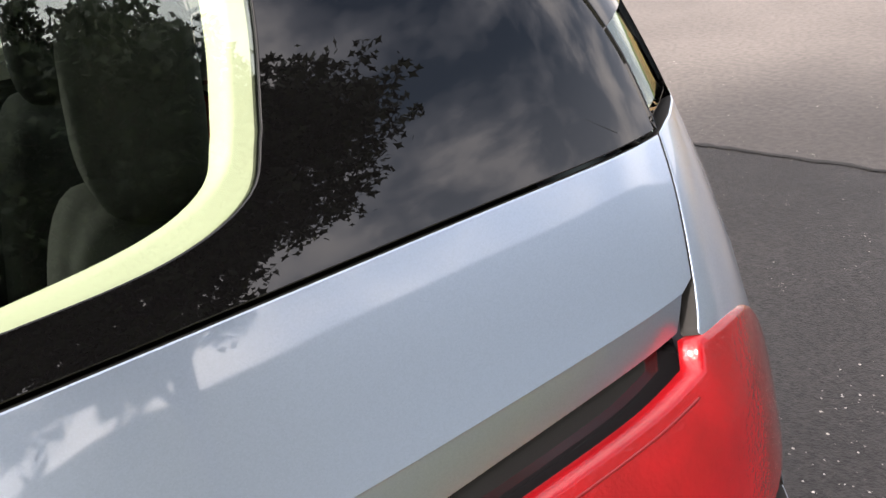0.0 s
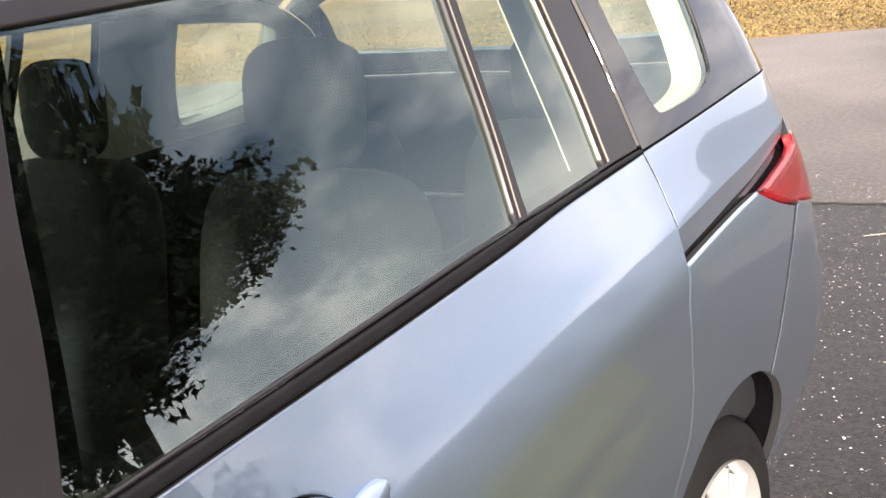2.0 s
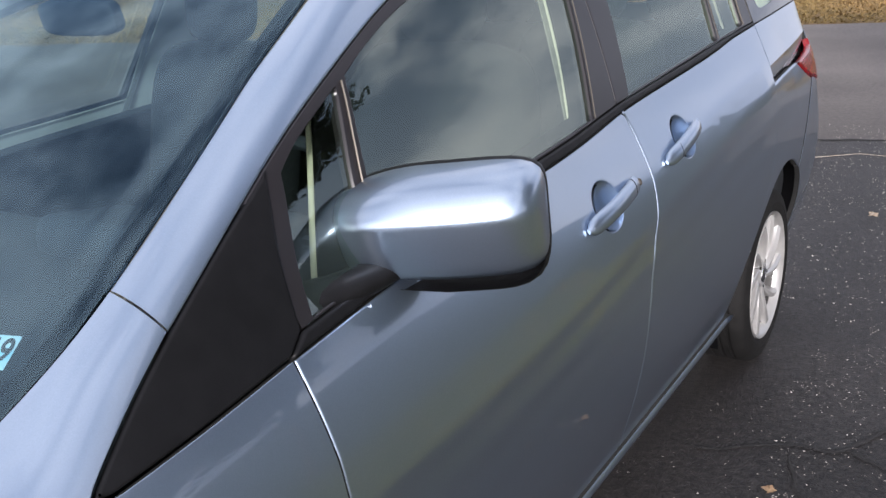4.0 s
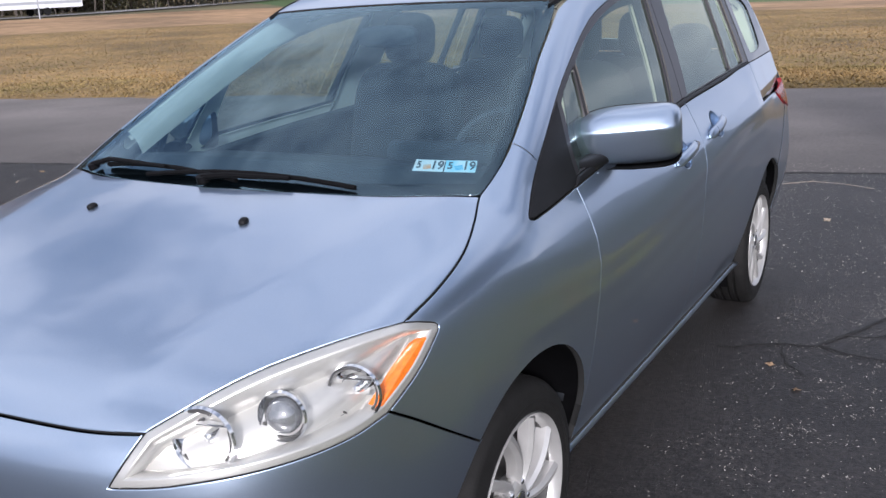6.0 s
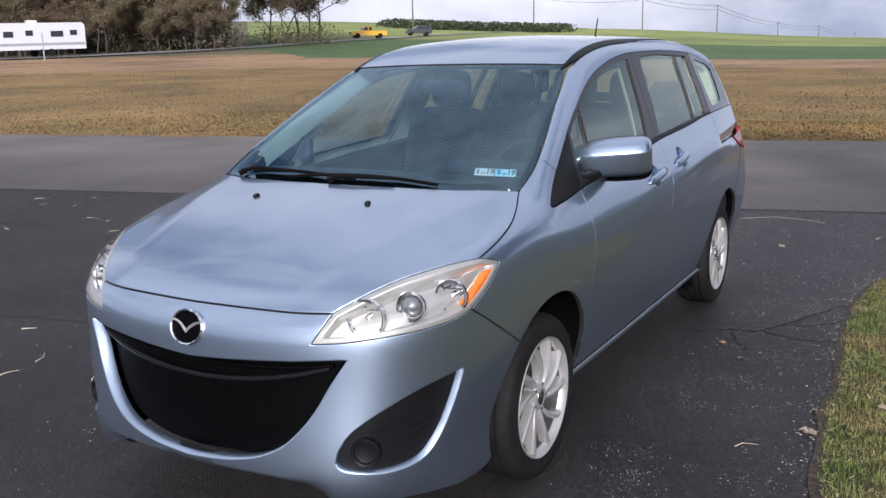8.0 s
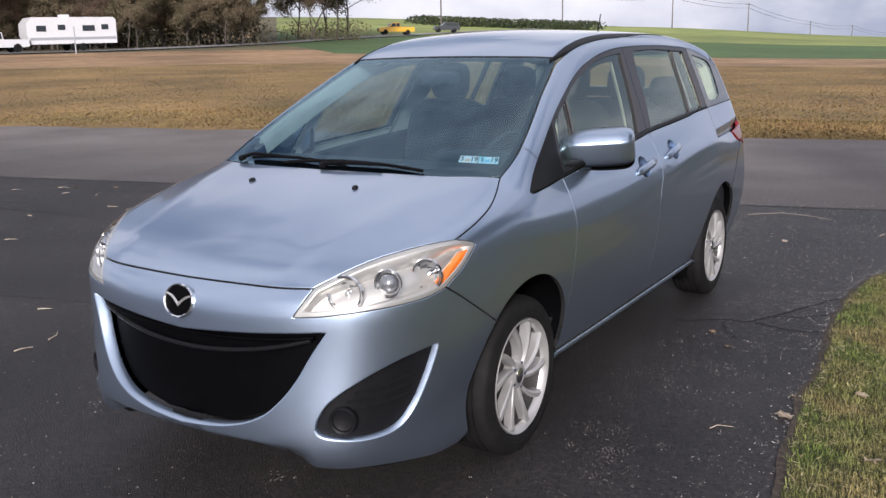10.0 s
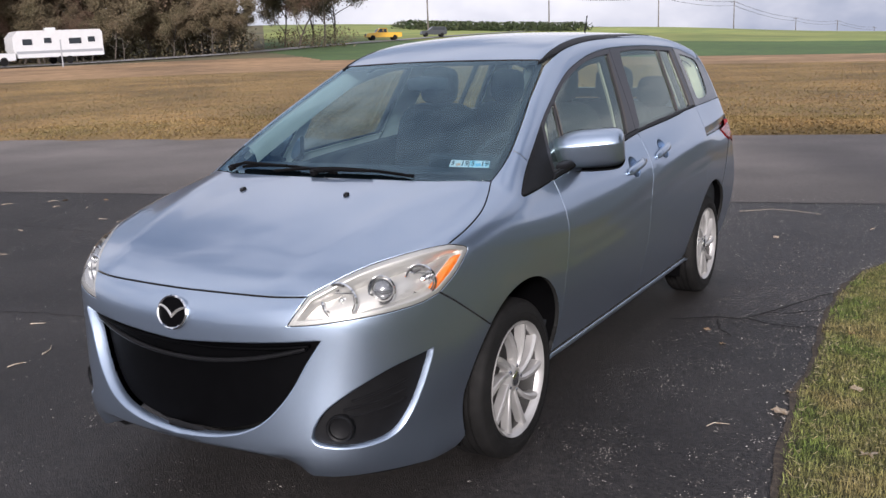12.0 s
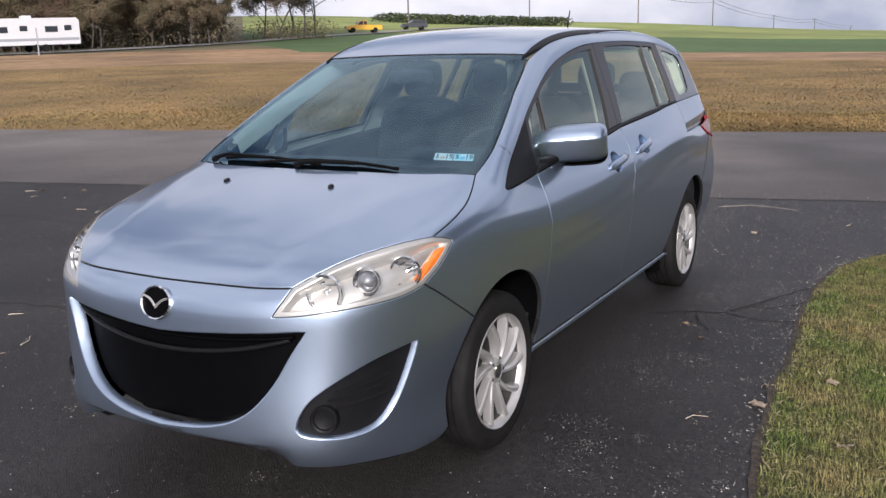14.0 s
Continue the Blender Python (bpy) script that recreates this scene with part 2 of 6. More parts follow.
def rear_y(x, z):
    lean = curve(z, (.1, .25, .4, .6, .75, .85, 1.0, 1.3, 1.55), (-.12, .0, .05, .06, .03, .0, -.02, -.105, -.23))
    return 3.62 - .15 * x ** 2 - .32 * x ** 6 + lean


def hood_z(x, y):
    y = np.minimum(y, 1.0)
    ridge = .0075 * np.exp(-((np.abs(x) - .40 - .24 * np.clip((y + .85) / .85, 0, 1.2)) / .085) ** 2) * np.clip((.3 - y) / .3, 0, 1)
    return ridge + curve(y, (-1.1, -.9, -.7, -.5, -.29, 0, .3), (.76, .868, .95, 1.014, 1.071, 1.135, 1.19)) - .11 * x ** 2


def glass_z(x, y):
    t = y - .025
    return 1.10 + .56 * t - .075 * t * t + .085 * (1 - (x / .70) ** 2) * (1 - .3 * np.clip(t, -.3, 1))


def roof_z(x, y):
    return curve(y, (.5, .88, 1.2, 1.7, 2.4, 3.0, 3.4), (1.47, 1.584, 1.648, 1.672, 1.665, 1.617, 1.550)) - .09 * x ** 2


def body(p):
    """Below 0 inside the skin."""
    x, y, z = np.abs(p[..., 0]), p[..., 1], p[..., 2]
    f = smax(x - side_x(y, z), (front_y(x, z) - y) * .9, .22)
    f = smax(f, (y - rear_y(x, z)) * .9, .14)
    top = smax(hood_z(x, y), smin(glass_z(x, y), roof_z(x, y), .04), .02)
    return smax(f, (z - top) * .95, .125)


def normals(p, e=2e-3):
    g = np.stack([body(p + v) - body(p - v) for v in np.eye(3) * e], -1)
    return g / np.linalg.norm(g, axis=-1, keepdims=True)


def cast(o, d, far):
    """Where rays that start inside leave the skin."""
    a, b = np.zeros(len(o)), np.full(len(o), float(far))
    for _ in range(22):
        m = (a + b) / 2
        inside = body(o + m[:, None] * d) < 0
        a, b = np.where(inside, m, a), np.where(inside, b, m)
    return o + ((a + b) / 2)[:, None] * d


class SideView:
    scale = 1.0
    def flat(self, p):
        return p[:, 1:3].copy()
    def solve(self, q):
        o = np.stack([np.zeros(len(q)), q[:, 0], q[:, 1]], -1)
        return cast(o, np.tile([1.0, 0, 0], (len(q), 1)), 1.3)


class TopView:
    scale = 1.0
    def flat(self, p):
        return p[:, 0:2].copy()
    def solve(self, q):
        o = np.stack([q[:, 0], q[:, 1], np.full(len(q), .7)], -1)
        return cast(o, np.tile([0, 0, 1.0], (len(q), 1)), 1.2)


class StarView:
    """Rays in all directions from a point inside; flat: turn and climb, in radians times a reach."""
    def __init__(self, centre, way, scale=1.1):
        self.c, self.way, self.scale = np.array(centre, float), way, scale
    def flat(self, p):
        d = p - self.c
        return np.stack([np.arctan2(d[:, 0], self.way * d[:, 1]), np.arctan2(d[:, 2], np.hypot(d[:, 0], d[:, 1]))], -1) * self.scale
    def solve(self, q):
        q = q / self.scale
        d = np.stack([np.sin(q[:, 0]) * np.cos(q[:, 1]), self.way * np.cos(q[:, 0]) * np.cos(q[:, 1]), np.sin(q[:, 1])], -1)
        return cast(np.tile(self.c, (len(q), 1)), d, 2.2)


SIDE, TOP, NOSE, TAIL = SideView(), TopView(), StarView((0, .35, .60), -1), StarView((0, 2.6, .60), 1)


def smooth_line(pts, n=8):
    """Catmull-Rom line through key points."""
    p = np.asarray(pts, float)
    p = np.vstack([2 * p[0] - p[1], p, 2 * p[-1] - p[-2]])
    out = []
    for i in range(1, len(p) - 2):
        for t in np.linspace(0, 1, n, endpoint=False):
            a, b, c, d = p[i - 1:i + 3]
            out.append(.5 * (2 * b + (c - a) * t + (2 * a - 5 * b + 4 * c - d) * t * t + (3 * b - a - 3 * c + d) * t ** 3))
    out.append(p[-2])
    return np.array(out)


def on_side(pts, n=8):
    return SIDE.solve(smooth_line(pts, n))


def on_nose(pts, n=8):
    return NOSE.solve(NOSE.flat(smooth_line(pts, n)))


def on_tail(pts, n=8):
    return TAIL.solve(TAIL.flat(smooth_line(pts, n)))


def arch(cy, a0, a1, r=.385, n=40, cz=.343):
    """Points along a wheel arch's edge, from angle a0 to a1 (0: towards the tail, 90: up)."""
    a = np.radians(np.linspace(a0, a1, n))
    return SIDE.solve(np.stack([cy + r * np.cos(a), cz + r * np.sin(a)], -1))


def flip(p):
    return p * np.array([-1.0, 1, 1])


def even(q, step):
    """The closed line q with points at even steps, corners kept."""
    out = []
    for a, b in zip(q, np.roll(q, -1, 0)):
        n = max(1, int(np.ceil(np.linalg.norm(b - a) / step)))
        if np.linalg.norm(b - a) < 1e-6:
            continue
        out += [a + (b - a) * i / n for i in range(n)]
    return np.array(out)


def thin(q, least):
    out = [q[0]]
    for p in q[1:]:
        if np.linalg.norm(p - out[-1]) > least:
            out.append(p)
    if np.linalg.norm(out[-1] - out[0]) < least:
        out.pop()
    return np.array(out)


def area(q):
    return .5 * np.sum(q[:, 0] * np.roll(q[:, 1], -1) - q[:, 1] * np.roll(q[:, 0], -1))


def inset(q, d):
    """The loop q (counter-clockwise) moved inwards by d."""
    e = np.roll(q, -1, 0) - q
    e /= np.linalg.norm(e, axis=1, keepdims=True) + 1e-12
    n = np.stack([-e[:, 1], e[:, 0]], -1)
    m = n + np.roll(n, 1, 0)
    k = np.sum(m * n, 1, keepdims=True)
    return q + m / np.maximum(k, .6) * d


def within(q, pts):
    x, y = pts[:, 0], pts[:, 1]
    c = np.zeros(len(pts), bool)
    for a, b in zip(q, np.roll(q, -1, 0)):
        if a[1] == b[1]:
            continue
        hit = ((a[1] > y) != (b[1] > y)) & (x < (b[0] - a[0]) * (y - a[1]) / (b[1] - a[1]) + a[0])
        c ^= hit
    return c


def edge_distance(q, pts):
    best = np.full(len(pts), 9.0)
    for a, b in zip(q, np.roll(q, -1, 0)):
        ab = b - a
        t = np.clip(((pts - a) @ ab) / (ab @ ab + 1e-12), 0, 1)
        best = np.minimum(best, np.linalg.norm(pts - a - t[:, None] * ab, axis=1))
    return best


def mesh_object(name, verts, faces, mat, parent=None, label="", norms=None, smooth=True):
    me = bpy.data.meshes.new(name)
    me.from_pydata([tuple(map(float, v)) for v in verts], [], [tuple(map(int, f)) for f in faces])
    me.materials.append(mat)
    me.polygons.foreach_set("use_smooth", [smooth] * len(me.polygons))
    me.update()
    if norms is not None:
        me.normals_split_custom_set_from_vertices([tuple(map(float, v)) for v in norms])
    ob = new(name, me)
    if parent:
        ob.parent = parent
    if label:
        tagged(ob, label)
    return ob


def panel(name, loop, view, mat, parent, holes=(), step=.03, gap=.0027, roll=.0013, lip=.018, lift=0.0, label="", sides=(1,), hole_roll=None):
    """A sheet of the skin inside a loop of points on it, with rolled edges; sides -1 makes its mirror image."""
    def flat_loop(p, ccw):
        q = thin(even(view.flat(p), step * .6), .0035)
        return q if (area(q) > 0) == ccw else q[::-1]
    loops = [(flat_loop(loop, True), roll)] + [(flat_loop(h, False), hole_roll or roll) for h in holes]
    rings = [[inset(q, gap + r), inset(q, gap + r * .3), inset(q, gap), inset(q, gap)] for q, r in loops]
    base = np.vstack([r[0] for r in rings])
    lo, hi = base.min(0), base.max(0)
    gx, gy = np.meshgrid(np.arange(lo[0], hi[0], step), np.arange(lo[1], hi[1], step))
    grid = np.stack([gx.ravel() + np.where(np.arange(gx.size) // gx.shape[1] % 2, step / 2, 0), gy.ravel()], -1)
    keep = within(rings[0][0], grid)
    for r in rings[1:]:
        keep &= ~within(r[0], grid)
    grid = grid[keep]
    for r in rings:
        grid = grid[edge_distance(r[0], grid) > step * .45]
    pts = np.vstack([base, grid])
    edges, k = [], 0
    for r in rings:
        n = len(r[0])
        edges += [(k + i, k + (i + 1) % n) for i in range(n)]
        k += n
    out = geometry.delaunay_2d_cdt([Vector(p) for p in pts], edges, [], 0, 1e-6)
    flat = np.array([tuple(v) for v in out[0]])
    tris = np.array([f for f in out[2] if len(f) == 3])
    mid = flat[tris].mean(1)
    keep = within(rings[0][0], mid)
    for r in rings[1:]:
        keep &= ~within(r[0], mid)
    tris = tris[keep]
    p = view.solve(flat)
    nn = normals(p)
    verts, norms, faces = [p + nn * lift], [nn], [tuple(t) for t in tris]
    shade_lip = set()
    k = len(flat)
    for at, (ring, (q, r)) in enumerate(zip(rings, loops)):
        previous = None
        inner = view.solve(ring[0])
        for q2, depth, turn in ((ring[0], 0, 0), (ring[1], r * .3, .6), (ring[2], r, 1.4), (ring[3], r + lip, 2.0)):
            s = view.solve(q2)
            g = normals(s)
            away = s - inner
            away /= np.linalg.norm(away, axis=1, keepdims=True) + 1e-9
            verts.append(s + g * (lift - depth))
            v = g + away * turn if turn < 2 else away + .15 * g
            norms.append(v / np.linalg.norm(v, axis=1, keepdims=True))
            m = len(s)
            if previous is not None:
                # outer lips of painted panels go near-black: gap shade put into the colour
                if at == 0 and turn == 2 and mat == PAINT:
                    shade_lip |= set(range(k, k + m))
                faces += [(previous + i, k + i, k + (i + 1) % m, previous + (i + 1) % m) for i in range(m)]
            previous, k = k, k + m
    verts, norms = np.vstack(verts), np.vstack(norms)
    faces = [f for f in faces if len(set(f)) == len(f)]
    fixed = []
    for f in faces:
        a, b, c = verts[f[0]], verts[f[1]], verts[f[2]]
        fixed.append(f if np.dot(np.cross(b - a, c - a), norms[list(f)].sum(0)) >= 0 else f[::-1])
    made = []
    for s in sides:
        if s > 0:
            made.append(mesh_object(name, verts, fixed, mat, parent, label, norms))
        else:
            made.append(mesh_object(name, flip(verts), [f[::-1] for f in fixed], mat, parent, label, flip(norms)))
        if shade_lip:
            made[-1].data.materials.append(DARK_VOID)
            made[-1].data.polygons.foreach_set("material_index", [int(any(i in shade_lip for i in f)) for f in fixed])
    return made[0] if len(made) == 1 else made


def bm_part(name, bm, mat, parent=None, label="", smooth=True, sharp=35):
    """Links a bmesh as one mesh object under a thing or a part."""
    bmesh.ops.recalc_face_normals(bm, faces=bm.faces)
    if smooth:
        for f in bm.faces:
            f.smooth = True
        for e in bm.edges:
            if len(e.link_faces) == 2 and e.calc_face_angle(0) > radians(sharp):
                e.smooth = False
    me = bpy.data.meshes.new(name)
    bm.to_mesh(me)
    bm.free()
    me.materials.append(mat)
    ob = new(name, me)
    if parent:
        ob.parent = parent
    if label:
        tagged(ob, label)
    return ob


def rounded_box(bm, size, m=Matrix(), r=.01, seg=2):
    g = bmesh.ops.create_cube(bm, size=1, matrix=m @ Matrix.Diagonal((*size, 1)))
    es = list({e for v in g["verts"] for e in v.link_edges})
    bmesh.ops.bevel(bm, geom=es, offset=r, segments=seg, profile=.6, affect="EDGES")
    return bm


def superblob(size, m=Matrix(), e=.5, nu=32, nv=20):
    """A soft rounded box (superellipsoid) as a bmesh."""
    bm = bmesh.new()
    def pw(c):
        return math.copysign(abs(c) ** e, c)
    rows = []
    for j in range(1, nv):
        f = -math.pi / 2 + math.pi * j / nv
        rows.append([bm.verts.new(m @ Vector((size[0] * pw(math.cos(f)) * pw(math.cos(t)), size[1] * pw(math.cos(f)) * pw(math.sin(t)), size[2] * pw(math.sin(f))))) for t in (2 * math.pi * i / nu for i in range(nu))])
    a, b = bm.verts.new(m @ Vector((0, 0, -size[2]))), bm.verts.new(m @ Vector((0, 0, size[2])))
    for r0, r1 in zip(rows, rows[1:]):
        for i in range(nu):
            bm.faces.new((r0[i], r0[(i + 1) % nu], r1[(i + 1) % nu], r1[i]))
    for i in range(nu):
        bm.faces.new((a, rows[0][(i + 1) % nu], rows[0][i]))
        bm.faces.new((b, rows[-1][i], rows[-1][(i + 1) % nu]))
    return bm


def lathe(bm, profile, m=Matrix(), n=48, closed=False):
    """Turns (radius, height) pairs round the local z."""
    rings = []
    for r, h in profile:
        rings.append([bm.verts.new(m @ Vector((r * math.cos(2 * math.pi * i / n), r * math.sin(2 * math.pi * i / n), h))) for i in range(n)])
    pairs = list(zip(rings, rings[1:] + ([rings[0]] if closed else [])))
    for a, b in pairs[:len(rings) if closed else len(rings) - 1]:
        for i in range(n):
            bm.faces.new((a[i], a[(i + 1) % n], b[(i + 1) % n], b[i]))
    return bm


def tube(bm, pts, r, n=8, taper=None):
    """A round bar along points."""
    pts = [Vector(p) for p in pts]
    rings = []
    for i, p in enumerate(pts):
        d = (pts[min(i + 1, len(pts) - 1)] - pts[max(i - 1, 0)]).normalized()
        a = d.orthogonal().normalized() if not rings else (last - d * last.dot(d)).normalized()
        last = a
        b = d.cross(a)
        rr = r if taper is None else r + (taper - r) * i / (len(pts) - 1)
        rings.append([bm.verts.new(p + (a * math.cos(2 * math.pi * k / n) + b * math.sin(2 * math.pi * k / n)) * rr) for k in range(n)])
    for a, b in zip(rings, rings[1:]):
        for k in range(n):
            bm.faces.new((a[k], a[(k + 1) % n], b[(k + 1) % n], b[k]))
    bm.faces.new(rings[0][::-1])
    bm.faces.new(rings[-1])
    return bm


def ribbon(name, a, b, mat, parent, label="", lift=0.0, rows=7, n=90, sides=(1,), edge=.012, roll=.005):
    """A sheet of skin between two lines on it, rolled in at both long edges."""
    def along(p):
        d = np.r_[0, np.cumsum(np.linalg.norm(np.diff(p, axis=0), axis=1))]
        t = np.linspace(0, d[-1], n)
        return np.stack([np.interp(t, d, p[:, i]) for i in range(3)], -1)
    a, b = along(a), along(b)
    width = np.linalg.norm(b - a, axis=1, keepdims=True) + 1e-6
    vs, ns = [], []
    spans = [(roll * .0, roll + edge), (0, roll), (roll * .3, roll * .3), (roll, 0)] + [(s, 0) for s in np.linspace(.12, .88, rows)]
    levels = []
    for u, depth in spans[:4]:
        levels.append((u / width, depth, 0))
    for s, _ in spans[4:]:
        levels.append((np.full_like(width, s), 0, 0))
    for u, depth in spans[:4][::-1]:
        levels.append((1 - u / width, depth, 0))
    for s, depth, _ in levels:
        p = a + (b - a) * s
        o = np.stack([np.zeros(n), p[:, 1], np.full(n, .95)], -1)
        d = p - o
        d /= np.linalg.norm(d, axis=1, keepdims=True)
        p = cast(o, d, 1.3)
        g = normals(p)
        vs.append(p + g * (lift - depth))
        out = np.where(s < .5, -1, 1) * (b - a) / width
        v = g + out * (0 if depth == 0 else .7 if depth < roll * .9 else 1.5)
        ns.append(v / np.linalg.norm(v, axis=1, keepdims=True))
    k = len(levels)
    faces = [(j * n + i, j * n + i + 1, (j + 1) * n + i + 1, (j + 1) * n + i) for j in range(k - 1) for i in range(n - 1)]
    verts, norms = np.vstack(vs), np.vstack(ns)
    f0 = faces[(k // 2) * (n - 1) + n // 2]
    if np.dot(np.cross(verts[f0[1]] - verts[f0[0]], verts[f0[2]] - verts[f0[0]]), norms[f0[0]]) < 0:
        faces = [f[::-1] for f in faces]
    for s in sides:
        mesh_object(name, verts if s > 0 else flip(verts), faces if s > 0 else [f[::-1] for f in faces], mat, parent, label, norms if s > 0 else flip(norms))


# ---- the car ----
car = tagged(new("minivan"), "light blue metallic minivan parked on dark asphalt", "car")
BOTH = (1, -1)

# lines that neighbouring panels share
lamp_top = [(.501, -.851, .830), (.530, -.822, .849), (.583, -.755, .883), (.635, -.685, .909), (.699, -.599, .929), (.750, -.520, .939), (.788, -.455, .941)]
lamp_tail = [(.788, -.455, .941), (.807, -.420, .933), (.823, -.386, .918), (.828, -.416, .893), (.830, -.482, .851), (.814, -.560, .804)]
lamp_foot = [(.814, -.560, .804), (.786, -.636, .786), (.741, -.720, .776), (.676, -.795, .767), (.613, -.842, .759), (.542, -.877, .749), (.455, -.905, .742)]
lamp_tip = [(.455, -.905, .742), (.478, -.880, .785), (.501, -.851, .830)]
lamp_top, lamp_tail, lamp_foot, lamp_tip = (on_nose(p) for p in (lamp_top, lamp_tail, lamp_foot, lamp_tip))
hood_front = on_nose([(.501, -.851, .828), (.378, -.885, .825), (.19, -.908, .826), (0, -.918, .826)])
hood_side = on_nose([(.788, -.455, .941), (.790, -.331, .972), (.779, -.202, 1.01), (.746, -.081, 1.053), (.712, .010, 1.088)])
hood_back = on_nose([(.712, .010, 1.088), (.5, -.079, 1.095), (.255, -.132, 1.10), (0, -.155, 1.10)])
bumper_seam = on_nose([(.814, -.560, .804), (.831, -.476, .750), (.842, -.345, .665), (.844, -.268, .616)])
cap_front = on_side([(.224, 1.138), (.14, 1.085), (.075, 1.042), (.065, 1.030), (.085, 1.026)])
cap_foot = on_side([(.085, 1.026), (.22, 1.036), (.365, 1.050)])
pillar_foot = np.array([(.712, .015, 1.092), (.716, .11, 1.14), (.706, .201, 1.187)])
door_front = on_side([(.365, 1.050), (.367, .92), (.366, .70), (.368, .50), (.385, .33), (.385, .308)])
belt_front = on_side([(.365, 1.050), (.65, 1.074), (.96, 1.097), (1.25, 1.113), (1.507, 1.137)])
door_gap = on_side([(1.507, 1.137), (1.524, 1.125), (1.531, 1.072), (1.521, .993), (1.504, .93), (1.470, .84), (1.456, .75), (1.452, .62), (1.454, .45), (1.462, .308)])
belt_rear = on_side([(1.507, 1.137), (1.66, 1.146), (2.0, 1.161), (2.24, 1.174), (2.40, 1.187), (2.56, 1.194), (2.672, 1.198)])
slide_gap = on_side([(2.672, 1.198), (2.679, 1.14), (2.670, 1.078), (2.652, 1.034)])
slide_gap2 = on_side([(2.652, 1.034), (2.634, 1.0), (2.602, .945), (2.585, .888), (2.568, .817), (2.54, .755), (2.49, .70), (2.41, .61), (2.350, .50), (2.332, .40), (2.330, .308)])
rail_high = on_side([(2.649, 1.029), (2.82, 1.035), (3.04, 1.045), (3.20, 1.060), (3.352, 1.076)])
rail_crease = on_side([(2.657, 1.064), (2.82, 1.070), (3.04, 1.078), (3.20, 1.088), (3.358, 1.100)])
rail_low = on_side([(2.642, 1.017), (2.80, 1.022), (3.060, 1.026)])
belt_tail = on_side([(2.672, 1.198), (2.90, 1.203), (3.20, 1.211), (3.388, 1.214)])
hatch_gap = on_side([(3.388, 1.214), (3.386, 1.166), (3.372, 1.10), (3.352, 1.056)])
tail_foot = on_side([(3.060, 1.022), (3.11, .994), (3.17, .967), (3.235, .943)])
rear_seam = on_side([(3.235, .943), (3.13, .855), (3.05, .775), (2.965, .668)])

panel("hood", np.vstack([flip(hood_front), hood_front[::-1], lamp_top, hood_side, hood_back, flip(hood_back)[::-1], flip(hood_side)[::-1], flip(lamp_top)[::-1]]), NOSE, PAINT, car, step=.022, gap=.0022, roll=.0018)

fender = np.vstack([hood_side, pillar_foot, [SIDE.solve(np.array([[.224, 1.138]]))[0]], cap_front, cap_foot, door_front, arch(0, -5, 133, .379), bumper_seam[::-1], lamp_tail[::-1]])
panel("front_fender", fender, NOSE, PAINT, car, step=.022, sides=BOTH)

grille_top = on_nose([(0, -.97, .655), (.132, -.965, .662), (.309, -.946, .674), (.432, -.921, .683), (.552, -.877, .692)])
grille_foot = on_nose([(.552, -.877, .692), (.508, -.901, .620), (.468, -.922, .546), (.427, -.941, .487), (.375, -.960, .432), (.32, -.973, .396), (.25, -.982, .370), (.15, -.991, .350), (0, -.995, .338)])
grille_loop = np.vstack([grille_top, grille_foot, flip(grille_foot)[::-1], flip(grille_top)[::-1]])
fog_loop = np.vstack([on_nose([(.789, -.582, .615), (.727, -.716, .585), (.653, -.814, .534), (.577, -.880, .471), (.540, -.905, .415), (.530, -.911, .378)]),
                      on_nose([(.530, -.911, .378), (.545, -.903, .359), (.597, -.869, .346), (.665, -.796, .340), (.713, -.716, .357), (.743, -.663, .409), (.764, -.624, .486), (.780, -.594, .565), (.789, -.582, .615)])])
chin = on_nose([(.722, -.372, .208), (.715, -.58, .208), (.66, -.77, .215), (.54, -.888, .225), (.43, -.94, .24), (.34, -.965, .285), (.25, -.98, .300), (0, -.99, .298)])
half = np.vstack([hood_front[::-1], lamp_tip[::-1], lamp_foot[::-1], bumper_seam, arch(0, 133, 200, .376, 22), chin])
panel("front_bumper", np.vstack([half, flip(half)[::-1]]), NOSE, PAINT, car, holes=[grille_loop, fog_loop, flip(fog_loop)], step=.022, roll=.0015, hole_roll=.0045, lip=.042)
panel("chin_spoiler", np.vstack([on_nose([(.78, -.40, .24), (.64, -.79, .25), (.44, -.945, .28), (.2, -.985, .32), (0, -.99, .32)]), flip(on_nose([(.78, -.40, .24), (.64, -.79, .25), (.44, -.945, .28), (.2, -.985, .32), (0, -.99, .32)]))[::-1],
      flip(on_nose([(.74, -.40, .15), (.6, -.77, .155), (.4, -.9, .16), (0, -.94, .165)])), on_nose([(.74, -.40, .15), (.6, -.77, .155), (.4, -.9, .16), (0, -.94, .165)])[::-1]]), NOSE, BLACK_TRIM, car, lift=-.035, step=.04, label="black plastic chin spoiler")


def cup_hole(cy, cz, ry=.058, rz=.047):
    a = np.linspace(0, 2 * math.pi, 40, endpoint=False)
    return SIDE.solve(np.stack([cy + ry * np.cos(a), cz + rz * np.sin(a)], -1))


